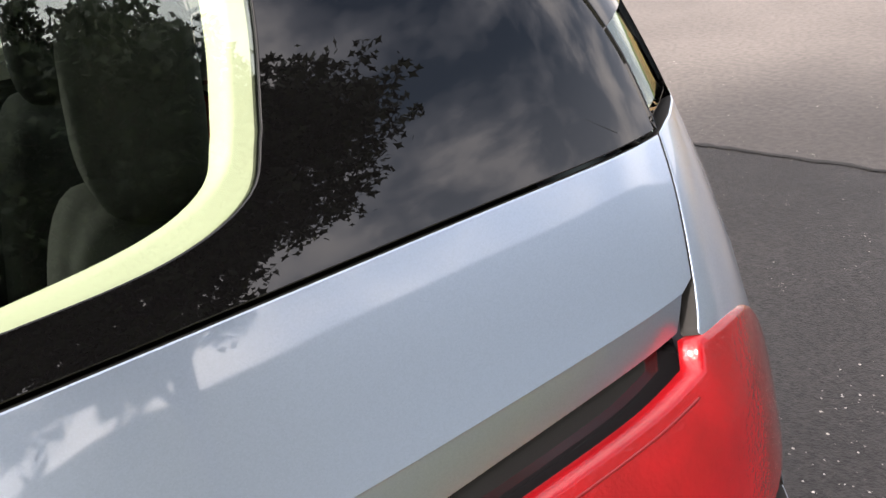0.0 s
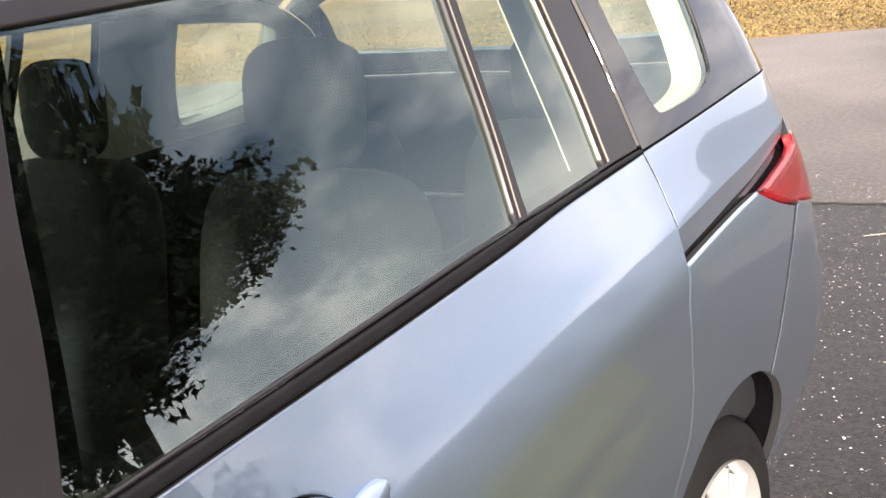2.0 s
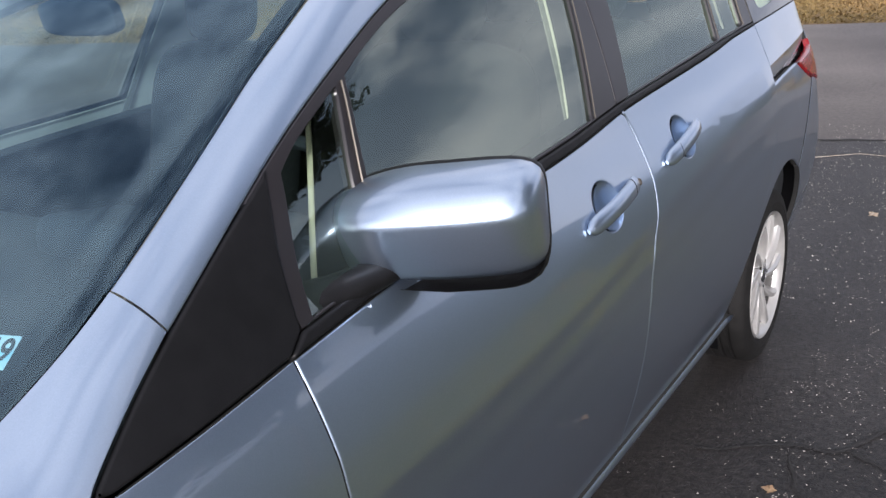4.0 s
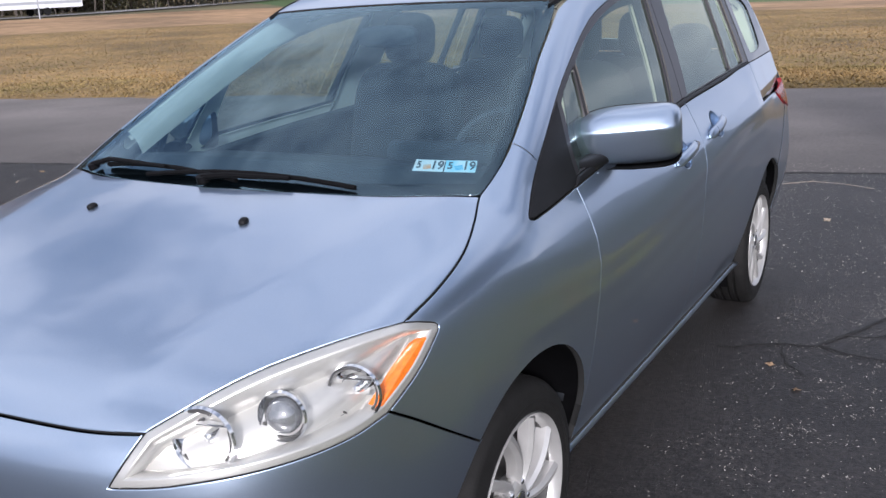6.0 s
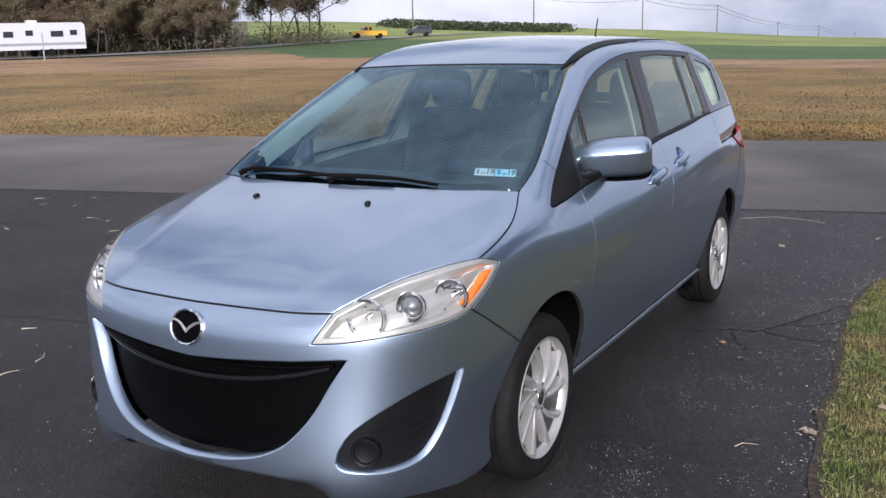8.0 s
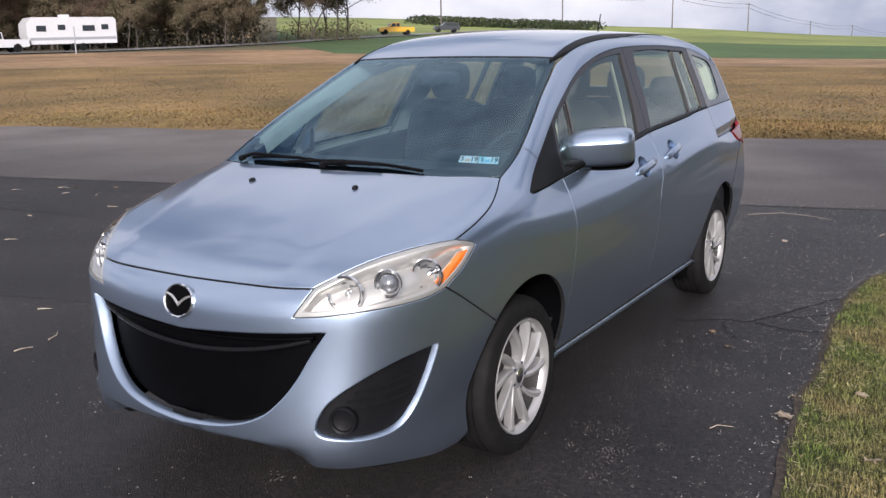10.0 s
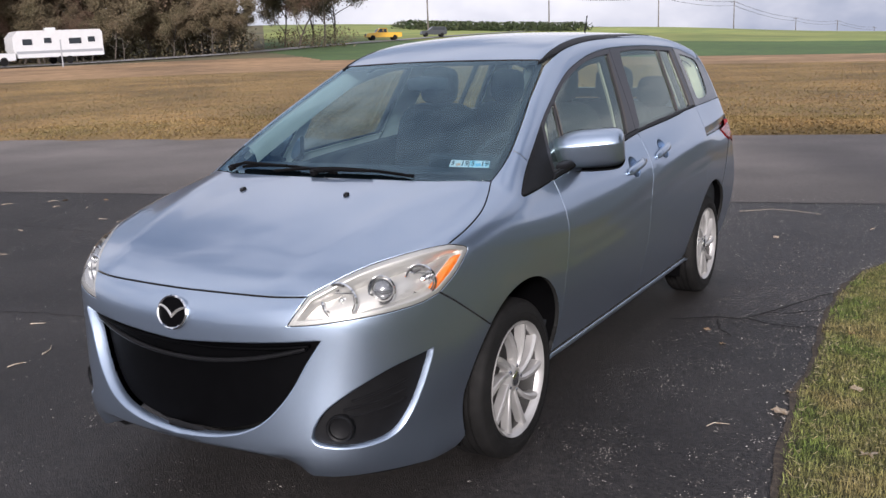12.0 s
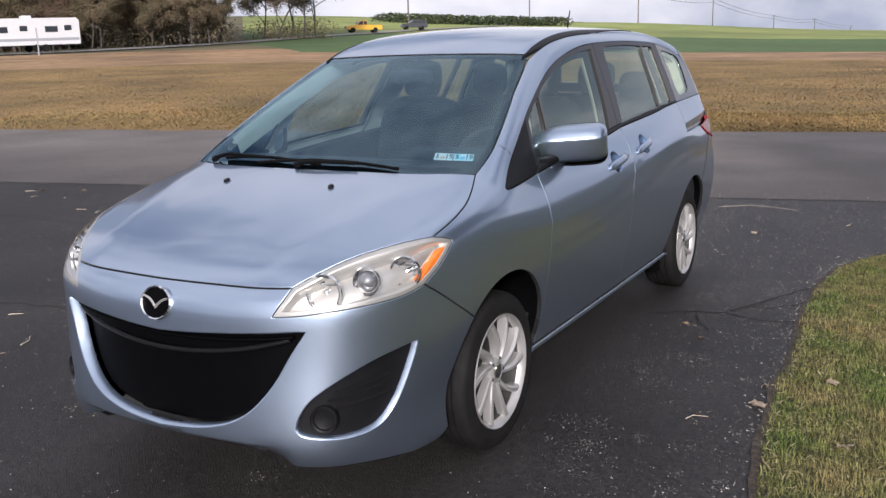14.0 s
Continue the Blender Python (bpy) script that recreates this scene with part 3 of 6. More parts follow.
sill_front = on_side([(.385, .308), (.9, .306), (1.462, .308)])
sill_rear = on_side([(1.462, .308), (1.9, .306), (2.330, .308)])
HANDLES = ((1.157, .974, 1.431, 1.005), (1.610, 1.002, 1.880, 1.041))
cups = [(1.278, .992), (1.770, 1.030)]
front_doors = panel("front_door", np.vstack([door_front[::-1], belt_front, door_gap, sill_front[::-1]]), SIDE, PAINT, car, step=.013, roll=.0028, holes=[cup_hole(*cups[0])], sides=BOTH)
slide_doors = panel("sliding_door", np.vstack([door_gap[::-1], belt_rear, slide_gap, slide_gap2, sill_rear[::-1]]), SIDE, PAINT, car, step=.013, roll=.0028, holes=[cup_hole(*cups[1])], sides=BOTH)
panel("upper_quarter_panel", np.vstack([[p for p in slide_gap[::-1] if p[2] > 1.066], belt_tail, [p for p in hatch_gap if p[2] > 1.102], rail_crease[::-1]]), SIDE, PAINT, car, sides=BOTH, roll=.0014, gap=.0015)
for s in BOTH:
    bm = bmesh.new()
    rows = []
    cn, rn = normals(rail_crease), normals(rail_high)
    for a, an, b, b_n in zip(rail_crease, cn, rail_high, rn):
        a, b = Vector(a), Vector(b)
        an, b_n = Vector(an), Vector(b_n)
        rows.append([bm.verts.new(Vector((s * q.x, q.y, q.z))) for q in (a + Vector((0, 0, .006)) - an * .003, a - an * .0022, a.lerp(b, .5) - an * .007, b - b_n * .013, b - b_n * .018 + Vector((0, 0, .001)), b - b_n * .045 + Vector((0, 0, .004)))])
    for p, q in zip(rows, rows[1:]):
        for i in range(5):
            bm.faces.new((p[i], p[i + 1], q[i + 1], q[i]))
    bmesh.ops.recalc_face_normals(bm, faces=bm.faces)
    bm_part("rail_facet", bm, PAINT, car, sharp=50)
panel("lower_quarter_panel", np.vstack([slide_gap2[::-1][:-8], rail_low, tail_foot, rear_seam, arch(2.75, 57, 183)]), SIDE, PAINT, car, sides=BOTH, lift=-.002, roll=.006)
panel("door_rail", np.vstack([rail_low, on_side([(3.060, 1.012), (3.3, 1.015), (3.352, 1.02)]), rail_high[::-1]]), SIDE, GLOSS_BLACK, car, lift=-.030, gap=-.012, sides=BOTH, label="dark slot of the sliding door rail")
rocker_top, rocker_foot = on_side([(.368, .305), (1.4, .303), (2.36, .305)]), on_side([(2.36, .305), (2.36, .278), (1.4, .272), (.37, .278), (.368, .305)])
panel("rocker_panel", np.vstack([rocker_top, rocker_foot]), SIDE, PAINT, car, lift=.016, roll=.011, sides=BOTH, label="body-coloured sill with a bright upper edge")

# tail
bump = on_tail([(.83, 3.10, .21), (.80, 3.3, .21), (.70, 3.5, .21), (.4, 3.6, .21), (0, 3.64, .21)])
rim = on_tail([(.816, 3.235, .943), (.80, 3.36, .90), (.70, 3.50, .82), (.4, 3.6, .80), (0, 3.63, .80)])
rb = np.vstack([rear_seam[::-1], rim[1:], flip(rim)[::-1], flip(rear_seam), flip(arch(2.75, 57, -8, n=30)), flip(bump), bump[::-1], arch(2.75, -8, 57, n=30)])
panel("rear_bumper", rb, TAIL, PAINT, car, step=.04)
lamp = np.vstack([on_side([(3.060, 1.020), (3.16, 1.028), (3.28, 1.040), (3.345, 1.052)]), on_tail([(.782, 3.362, 1.078), (.745, 3.44, 1.06), (.735, 3.46, .99), (.745, 3.44, .93), (.79, 3.37, .90), (.816, 3.235, .943)]), tail_foot[::-1]])
tail_lamps = panel("tail_lamp", lamp, TAIL, RED_LENS, car, lift=.005, roll=.005, step=.02, label="red tail lamp lens wrapped round the corner", sides=BOTH)
for s, tl in zip(BOTH, tail_lamps):
    p = on_side([(3.10, 1.008), (3.19, 1.016), (3.28, 1.025), (3.335, 1.034)])
    p = p + normals(p) * .0052
    bm = bmesh.new()
    tube(bm, p if s > 0 else flip(p), .0012, 5)
    bm_part("lens_line", bm, LENS_LINE, tl)
hatch_low = on_tail([(.772, 3.375, 1.05), (.75, 3.43, .99), (.73, 3.47, .93), (.72, 3.49, .83), (.4, 3.6, .81), (0, 3.63, .81)])
hatch = np.vstack([[p for p in hatch_gap if p[2] > 1.07], hatch_low])
hatch_top = np.vstack([on_tail([(0, 3.5, 1.17), (.4, 3.46, 1.18), (.60, 3.43, 1.20)]), hatch_gap[:1]])
panel("tailgate", np.vstack([hatch, flip(hatch)[::-1], flip(hatch_top)[::-1], hatch_top]), TAIL, PAINT, car, step=.05, gap=.0015)
glass_edge = on_side([(3.388, 1.2165), (3.376, 1.28), (3.347, 1.34), (3.292, 1.41), (3.192, 1.476)])
rg = np.vstack([glass_edge, on_tail([(.50, 3.24, 1.50), (.4, 3.25, 1.53), (0, 3.3, 1.55)])])
rear_glass_loop = np.vstack([rg, flip(rg)[::-1], flip(hatch_top)[::-1] + [0, 0, .012], hatch_top + [0, 0, .012]])
rear_flat = thin(even(TAIL.flat(rear_glass_loop), .03), .006)
rear_flat = rear_flat if area(rear_flat) > 0 else rear_flat[::-1]
panel("rear_window", rear_glass_loop, TAIL, GLASS, car, step=.05, lift=-.005)
panel("rear_window_border", rear_glass_loop, TAIL, FRIT, car, holes=[TAIL.solve(inset(rear_flat, .07))], step=.04, lift=-.001, gap=.001, roll=.001, label="black printed border of the rear window")

# roof, its black strips, the pillars over the doors
roof_front = [(x, .772 + .23 * x * x) for x in np.linspace(-.545, .545, 25)]
roof_back = [(x, 3.30 - .12 * x * x) for x in np.linspace(.50, -.50, 25)]
def edge_x(y):
    return curve(np.asarray(y), (.80, 1.2, 1.8, 2.6, 3.3), (.548, .540, .530, .520, .500))
ys = np.linspace(.85, 3.26, 40)
roof_loop = TOP.solve(np.vstack([roof_front, np.stack([edge_x(ys), ys], -1), roof_back, np.stack([-edge_x(ys[::-1]), ys[::-1]], -1)]))
panel("roof", roof_loop, TOP, PAINT, car, step=.035)
ys = np.linspace(1.62, 3.26, 50)
ribbon("roof_edge", TOP.solve(np.stack([edge_x(ys) + .035, ys], -1)), TOP.solve(np.stack([edge_x(ys) + .034 * np.clip((2.45 - ys) / .8, 0, 1) - .003, ys], -1)), PAINT, car, lift=.001, rows=3, sides=BOTH)
ys = np.linspace(.80, 2.44, 70)
strip_in, strip_out = TOP.solve(np.stack([edge_x(ys), ys], -1)), TOP.solve(np.stack([edge_x(ys) + .002 + .032 * np.clip((ys - .80) / .16, 0, 1) * np.clip((2.46 - ys) / .8, 0, 1), ys], -1))
ys_all = np.linspace(.80, 3.26, 60)
rail_line = TOP.solve(np.stack([edge_x(ys_all) + .034, ys_all], -1))
ribbon("roof_strip", strip_out, strip_in, BLACK_TRIM, car, "black roof moulding", lift=.003, rows=3, sides=BOTH)
frame_top = on_side([(.224, 1.138), (.45, 1.268), (.62, 1.350), (.836, 1.440), (1.02, 1.495), (1.29, 1.545), (1.58, 1.570), (2.07, 1.578), (2.49, 1.570), (2.75, 1.555), (3.0, 1.522), (3.17, 1.482)])
glass_side = np.vstack([[(.706, .201, 1.187), (.694, .268, 1.224), (.633, .535, 1.371)], [TOP.solve(np.array([[.585, .78]]))[0]], rail_line])
ribbon("pillar_and_roof_rail", frame_top, glass_side, PAINT, car, sides=BOTH, rows=9, n=140)

# windscreen and cowl
ws_side = np.array([(.712, .020), (.716, .112), (.706, .20), (.694, .268), (.667, .40), (.633, .535), (.606, .66), (.572, .80), (.545, .846)])
ws_side = smooth_line(ws_side, 5)
ws_foot = np.array([(x, -.150 + .33 * x * x) for x in np.linspace(-.69, .69, 31)])
loop2 = np.vstack([ws_foot, ws_side, np.array(roof_front)[::-1] - [0, .004], (ws_side * [-1, 1])[::-1]])
panel("windshield", TOP.solve(loop2), TOP, WINDSHIELD, car, step=.04, lift=-.004, roll=.002, lip=.004)
inner = inset(thin(even(loop2, .02), .004), .034)
inner[:, 1] = np.maximum(inner[:, 1], -.088 + .30 * inner[:, 0] ** 2)
panel("windshield_border", TOP.solve(loop2), TOP, PRINT_BLACK, car, holes=[TOP.solve(inner)], step=.03, lift=-.009, roll=.001, lip=.002, label="black printed border of the windscreen")
cowl = np.vstack([[(x, -.165 + .32 * x * x) for x in np.linspace(-.70, .70, 31)], [(x, -.085 + .28 * x * x) for x in np.linspace(.69, -.69, 31)]])
panel("cowl", TOP.solve(cowl), TOP, BLACK_TRIM, car, step=.03, lift=-.016, label="black plastic cowl under the wipers")

# side windows
def frame_hole(pts, corner=.0):
    return SIDE.solve(thin(even(np.vstack([smooth_line(p, 6) for p in pts]), .02), .004))
g_quarterlight = frame_hole([[(.43, 1.082), (.50, 1.089), (.578, 1.098)], [(.578, 1.098), (.597, 1.215), (.640, 1.338)], [(.640, 1.338), (.53, 1.288), (.475, 1.255)], [(.475, 1.255), (.445, 1.16), (.43, 1.082)]])
g_front = frame_hole([[(.612, 1.101), (.93, 1.124), (1.17, 1.137), (1.370, 1.150)], [(1.370, 1.150), (1.433, 1.30), (1.472, 1.41), (1.515, 1.538)], [(1.515, 1.538), (1.30, 1.522), (1.096, 1.488), (.876, 1.430), (.752, 1.386), (.672, 1.350)], [(.672, 1.350), (.632, 1.215), (.612, 1.101)]])
g_slide = frame_hole([[(1.588, 1.165), (1.82, 1.177), (2.15, 1.194), (2.282, 1.200)], [(2.282, 1.200), (2.316, 1.352), (2.345, 1.50), (2.352, 1.548)], [(2.352, 1.548), (2.05, 1.556), (1.715, 1.548)], [(1.715, 1.548), (1.690, 1.475), (1.66, 1.388), (1.63, 1.285), (1.588, 1.165)]])
g_vent = frame_hole([[(2.314, 1.202), (2.43, 1.206), (2.545, 1.211)], [(2.545, 1.211), (2.558, 1.33), (2.565, 1.45), (2.568, 1.541)], [(2.568, 1.541), (2.47, 1.544), (2.386, 1.546)], [(2.386, 1.546), (2.374, 1.48), (2.344, 1.345), (2.314, 1.202)]])
g_tail = frame_hole([[(2.772, 1.275), (2.785, 1.246), (2.82, 1.239), (2.92, 1.240), (3.01, 1.247), (3.065, 1.267), (3.085, 1.30)], [(3.085, 1.30), (3.105, 1.365), (3.115, 1.43), (3.10, 1.46), (3.05, 1.482)], [(3.05, 1.482), (2.90, 1.503), (2.76, 1.518)], [(2.76, 1.518), (2.756, 1.44), (2.759, 1.36), (2.772, 1.275)]])
low = on_side([(.400, 1.072), (.65, 1.094), (.96, 1.117), (1.25, 1.133), (1.507, 1.154), (1.66, 1.162), (2.0, 1.178), (2.24, 1.191), (2.40, 1.197), (2.55, 1.203), (2.667, 1.205)])
split_high = (2.674, 1.557)
surround_top = np.array([p for p in frame_top if .38 < p[1] < 2.66])
pillar_split = on_side([(1.507, 1.1545), (1.527, 1.27), (1.543, 1.37), (1.560, 1.473), (1.574, 1.571)], 6)
SURROUND = "satin black window frame and pillar cover"
panel("front_window_surround", np.vstack([[p for p in low if p[1] < 1.50], pillar_split, [p for p in surround_top[::-1] if p[1] < 1.56]]), SIDE, PILLAR_BLACK, car, holes=[g_quarterlight, g_front], sides=BOTH, lift=-.003, roll=.0018, gap=.0018, lip=.02, label=SURROUND)
panel("rear_window_surround", np.vstack([pillar_split[::-1], [p for p in low if p[1] > 1.53], [SIDE.solve(np.array([split_high]))[0]], [p for p in surround_top[::-1] if p[1] > 1.59]]), SIDE, PILLAR_BLACK, car, holes=[g_slide, g_vent], sides=BOTH, lift=-.003, roll=.0018, gap=.0018, lip=.02, label=SURROUND)
for nm, lp in (("quarterlight_glass", g_quarterlight), ("front_door_glass", g_front), ("sliding_door_glass", g_slide), ("vent_glass", g_vent)):
    panel(nm, lp, SIDE, GLASS, car, sides=BOTH, lift=-.010, gap=-.008, roll=.001, lip=.002, step=.05)
tail_top = np.array([p for p in frame_top if p[1] > 2.70])
panel("tail_quarter_glass", np.vstack([on_side([(2.676, 1.557), (2.682, 1.40), (2.676, 1.30), (2.673, 1.1995)]), on_side([(2.673, 1.1995), (2.90, 1.2045), (3.20, 1.2125), (3.386, 1.2155)]), on_side([(3.386, 1.2155), (3.374, 1.28), (3.345, 1.34), (3.29, 1.41), (3.19, 1.476)]), tail_top[::-1]]), SIDE, FRIT, car, holes=[g_tail], sides=BOTH, lift=-.001, roll=.001, gap=.001, label="dark glass with a black printed border")
panel("tail_quarter_clear_glass", g_tail, SIDE, GLASS, car, sides=BOTH, lift=-.006, gap=-.006, roll=.001, lip=.002, step=.05)
panel("belt_moulding", np.vstack([belt_front, belt_rear[1:], low[::-1]]), SIDE, BLACK_TRIM, car, sides=BOTH, lift=.004, roll=.005, gap=.001, label="black moulding along the window line")
panel("sail_panel", np.vstack([cap_front[::-1], on_side([(.224, 1.138), (.34, 1.206), (.452, 1.267)]), on_side([(.452, 1.267), (.418, 1.175), (.400, 1.072)]), cap_foot[::-1]]), SIDE, BLACK_TRIM, car, sides=BOTH, lift=.001, roll=.004, label="black plastic sail panel before the mirror")

# satin bars that stand in for the highlight on the rubber window edges
def edge_bar(pts, r=.003, lift=.0, mat=None):
    p = on_side(pts, 6)
    p = p + normals(p) * lift
    for s in (1, -1):
        bm = bmesh.new()
        tube(bm, p if s > 0 else flip(p), r, 6)
        bm_part("window_highlight", bm, mat or CHROME, car, "thin satin bar standing in for a window edge highlight")
EDGE = material("highlight_bar_and_lock", (0.17, 0.15, 0.125), 0.4, metal=0.7)
edge_bar([(1.380, 1.150), (1.443, 1.30), (1.482, 1.41), (1.526, 1.54)], .0017, mat=EDGE)
edge_bar([(2.290, 1.202), (2.324, 1.352), (2.352, 1.50), (2.360, 1.545)], .0016, mat=EDGE)
edge_bar([(2.556, 1.211), (2.568, 1.33), (2.575, 1.45), (2.578, 1.54)], .0026, mat=EDGE)
edge_bar([(.594, 1.10), (.614, 1.215), (.655, 1.345)], .0020, mat=EDGE)


def handle(h, cup, s, door):
    y0, z0, y1, z1 = h
    c = SIDE.solve(np.array([cup]))[0]
    n = Vector(normals(c[None])[0])
    # the hollow behind the grip
    bm = bmesh.new()
    side = Vector((0, 1, 0))
    up = n.cross(side).normalized() * (1 if n.cross(side).z > 0 else -1)
    rows = []
    for k, (rr, dd) in enumerate(((1.03, .000), (1.0, -.003), (.9, -.009), (.7, -.016), (.4, -.020), (.1, -.021))):
        rows.append([bm.verts.new(Vector(c) + side * (.058 * rr * math.cos(a)) + up * (.050 * rr * math.sin(a)) + n * dd) for a in (2 * math.pi * i / 32 for i in range(32))])
    for a, b in zip(rows, rows[1:]):
        for i in range(32):
            bm.faces.new((a[i], a[(i + 1) % 32], b[(i + 1) % 32], b[i]))
    bm.faces.new(rows[-1])
    bmesh.ops.transform(bm, matrix=Matrix.Diagonal((s, 1, 1, 1)), verts=bm.verts)
    bm_part("handle_cup", bm, PAINT, door)
    # the grip: flattened bar bowed outwards, feet at both ends
    bm = bmesh.new()
    rows, m = [], 28
    for i in range(m + 1):
        t = i / m
        y, z = y0 + (y1 - y0) * t, z0 + (z1 - z0) * t
        p = Vector(SIDE.solve(np.array([[y, z]]))[0])
        rise = .005 + .015 * math.sin(math.pi * min(max((t - .01) / .98, 0), 1)) ** .8
        full = (1 - abs(2 * t - 1) ** 9) ** .5 if 0 < t < 1 else .30
        hh, th = .0190 * full, .0105 * full
        rows.append([bm.verts.new(p + n * (rise + th * math.sin(a)) + up * hh * math.cos(a)) for a in (2 * math.pi * k / 14 for k in range(14))])
    for a, b in zip(rows, rows[1:]):
        for k in range(14):
            bm.faces.new((a[k], a[(k + 1) % 14], b[(k + 1) % 14], b[k]))
    bm.faces.new(rows[0]); bm.faces.new(rows[-1])
    bmesh.ops.transform(bm, matrix=Matrix.Diagonal((s, 1, 1, 1)), verts=bm.verts)
    grip = bm_part("door_handle", bm, PAINT, door)
    # the joint between the grip and its end cap
    t = .80 if door in front_doors else .24
    p = Vector(SIDE.solve(np.array([[y0 + (y1 - y0) * t, z0 + (z1 - z0) * t]]))[0])
    rise = .005 + .015 * math.sin(math.pi * t) ** .8
    bm = bmesh.new()
    tube(bm, [p + n * (rise + .0103 * math.sin(a)) + up * .0190 * math.cos(a) + side * .006 * math.cos(a) for a in np.linspace(-.3, math.pi + .3, 16)], .0008, 5)
    bmesh.ops.transform(bm, matrix=Matrix.Diagonal((s, 1, 1, 1)), verts=bm.verts)
    bm_part("handle_joint", bm, DARK_VOID, grip, "thin dark joint")
    return n, up


for s, fd, sd in ((1, front_doors[0], slide_doors[0]), (-1, front_doors[1], slide_doors[1])):
    handle(HANDLES[0], cups[0], s, fd)
    handle(HANDLES[1], cups[1], s, sd)
kp = Vector(SIDE.solve(np.array([[1.418, 1.002]]))[0])
kn = Vector(normals(np.array([kp]))[0])
bm = bmesh.new()
lathe(bm, ((.0001, .003), (.004, .003), (.0065, .004), (.008, .002), (.009, -.004)), Matrix.Translation(kp + kn * .0145) @ kn.to_track_quat("Z", "Y").to_matrix().to_4x4(), 20)
bm_part("key_lock", bm, EDGE, front_doors[0])


def mirror_outline(a, grow_by=1.0):
    """A point of the mirror's rounded outline at angle a, tapered towards the car at the top."""
    c, d = math.cos(a), math.sin(a)
    k = (abs(c) ** 6 + abs(d) ** 6) ** (-1 / 6)
    u, v = c * k, d * k
    tall = .080 * (1 - .32 * max(0, (-u - .15) / .85) ** 1.8) if v > 0 else .087 * (1 - .10 * max(0, -u))
    return u * (.149 if u > 0 else .160) * grow_by, v * tall * grow_by


def mirror_front(x, z, r):
    """How far forward the shell lies: domed, with a soft crease across its middle."""
    crease = .020
    face = -.072 + .052 * max(0, (z - crease) / .08) ** 1.25 + .040 * max(0, (crease - z) / .10) ** 1.2 + .012 * (x / .15) ** 2
    return .040 + (face - .040) * max(0, 1 - r ** 8) ** .5


def door_mirror(s):
    m = Matrix.Diagonal((s, 1, 1, 1)) @ pose(.862, .640, 1.149, 0, -3, 24)
    n, rings = 64, [0.0] + [1 - (1 - k / 26) ** 1.6 for k in range(1, 27)]
    bm = bmesh.new()
    rows = []
    for r in rings[1:]:
        row = []
        for k in range(n):
            x, z = mirror_outline(2 * math.pi * k / n)
            row.append(bm.verts.new(m @ Vector((x * r, mirror_front(x * r, z * r, r), z * r))))
        rows.append(row)
    mid = bm.verts.new(m @ Vector((0, mirror_front(0, 0, 0), 0)))
    for k in range(n):
        bm.faces.new((mid, rows[0][k], rows[0][(k + 1) % n]))
    for p, q in zip(rows, rows[1:]):
        for k in range(n):
            bm.faces.new((p[k], q[k], q[(k + 1) % n], p[(k + 1) % n]))
    shell = bm_part("door_mirror", bm, PAINT, car, "body-coloured door mirror on a black foot", sharp=70)
    # black rim behind the shell, deeper along its foot
    bm = bmesh.new()
    rows = []
    for grow_by, y in ((.975, .026), (.995, .032), (1.008, .040), (1.008, .050), (.98, .057), (.90, .060), (.90, .050)):
        row = []
        for k in range(n):
            x, z = mirror_outline(2 * math.pi * k / n, grow_by)
            low = max(0, -z / .087) ** 3
            row.append(bm.verts.new(m @ Vector((x, y - .052 * low * (y < .045), z - .010 * low))))
        rows.append(row)
    for p, q in zip(rows, rows[1:]):
        for k in range(n):
            bm.faces.new((p[k], q[k], q[(k + 1) % n], p[(k + 1) % n]))
    bm_part("mirror_rim", bm, BLACK_TRIM, shell, "black plastic rim and underside")
    bm = bmesh.new()
    ring = [mirror_outline(2 * math.pi * k / n, .91) for k in range(n)]
    a, b = [bm.verts.new(m @ Vector((x, .050, z))) for x, z in ring], [bm.verts.new(m @ Vector((x, .046, z))) for x, z in ring]
    bm.faces.new(a); bm.faces.new(b[::-1])
    for k in range(n):
        bm.faces.new((a[k], a[(k + 1) % n], b[(k + 1) % n], b[k]))
    bm_part("mirror_glass", bm, CHROME, shell, "mirror glass")
    bm = bmesh.new()
    foot = [Vector((.742, .450, 1.076)), Vector((.768, .505, 1.078)), Vector((.786, .560, 1.086)), Vector((.800, .615, 1.094))]
    tube(bm, [Matrix.Diagonal((s, 1, 1, 1)) @ p for p in foot], .040, 16, .026)
    for v in bm.verts:
        v.co.z = 1.082 + (v.co.z - 1.082) * .72
    bm_part("mirror_foot", bm, BLACK_TRIM, shell, "black plastic foot")


door_mirror(1)
door_mirror(-1)


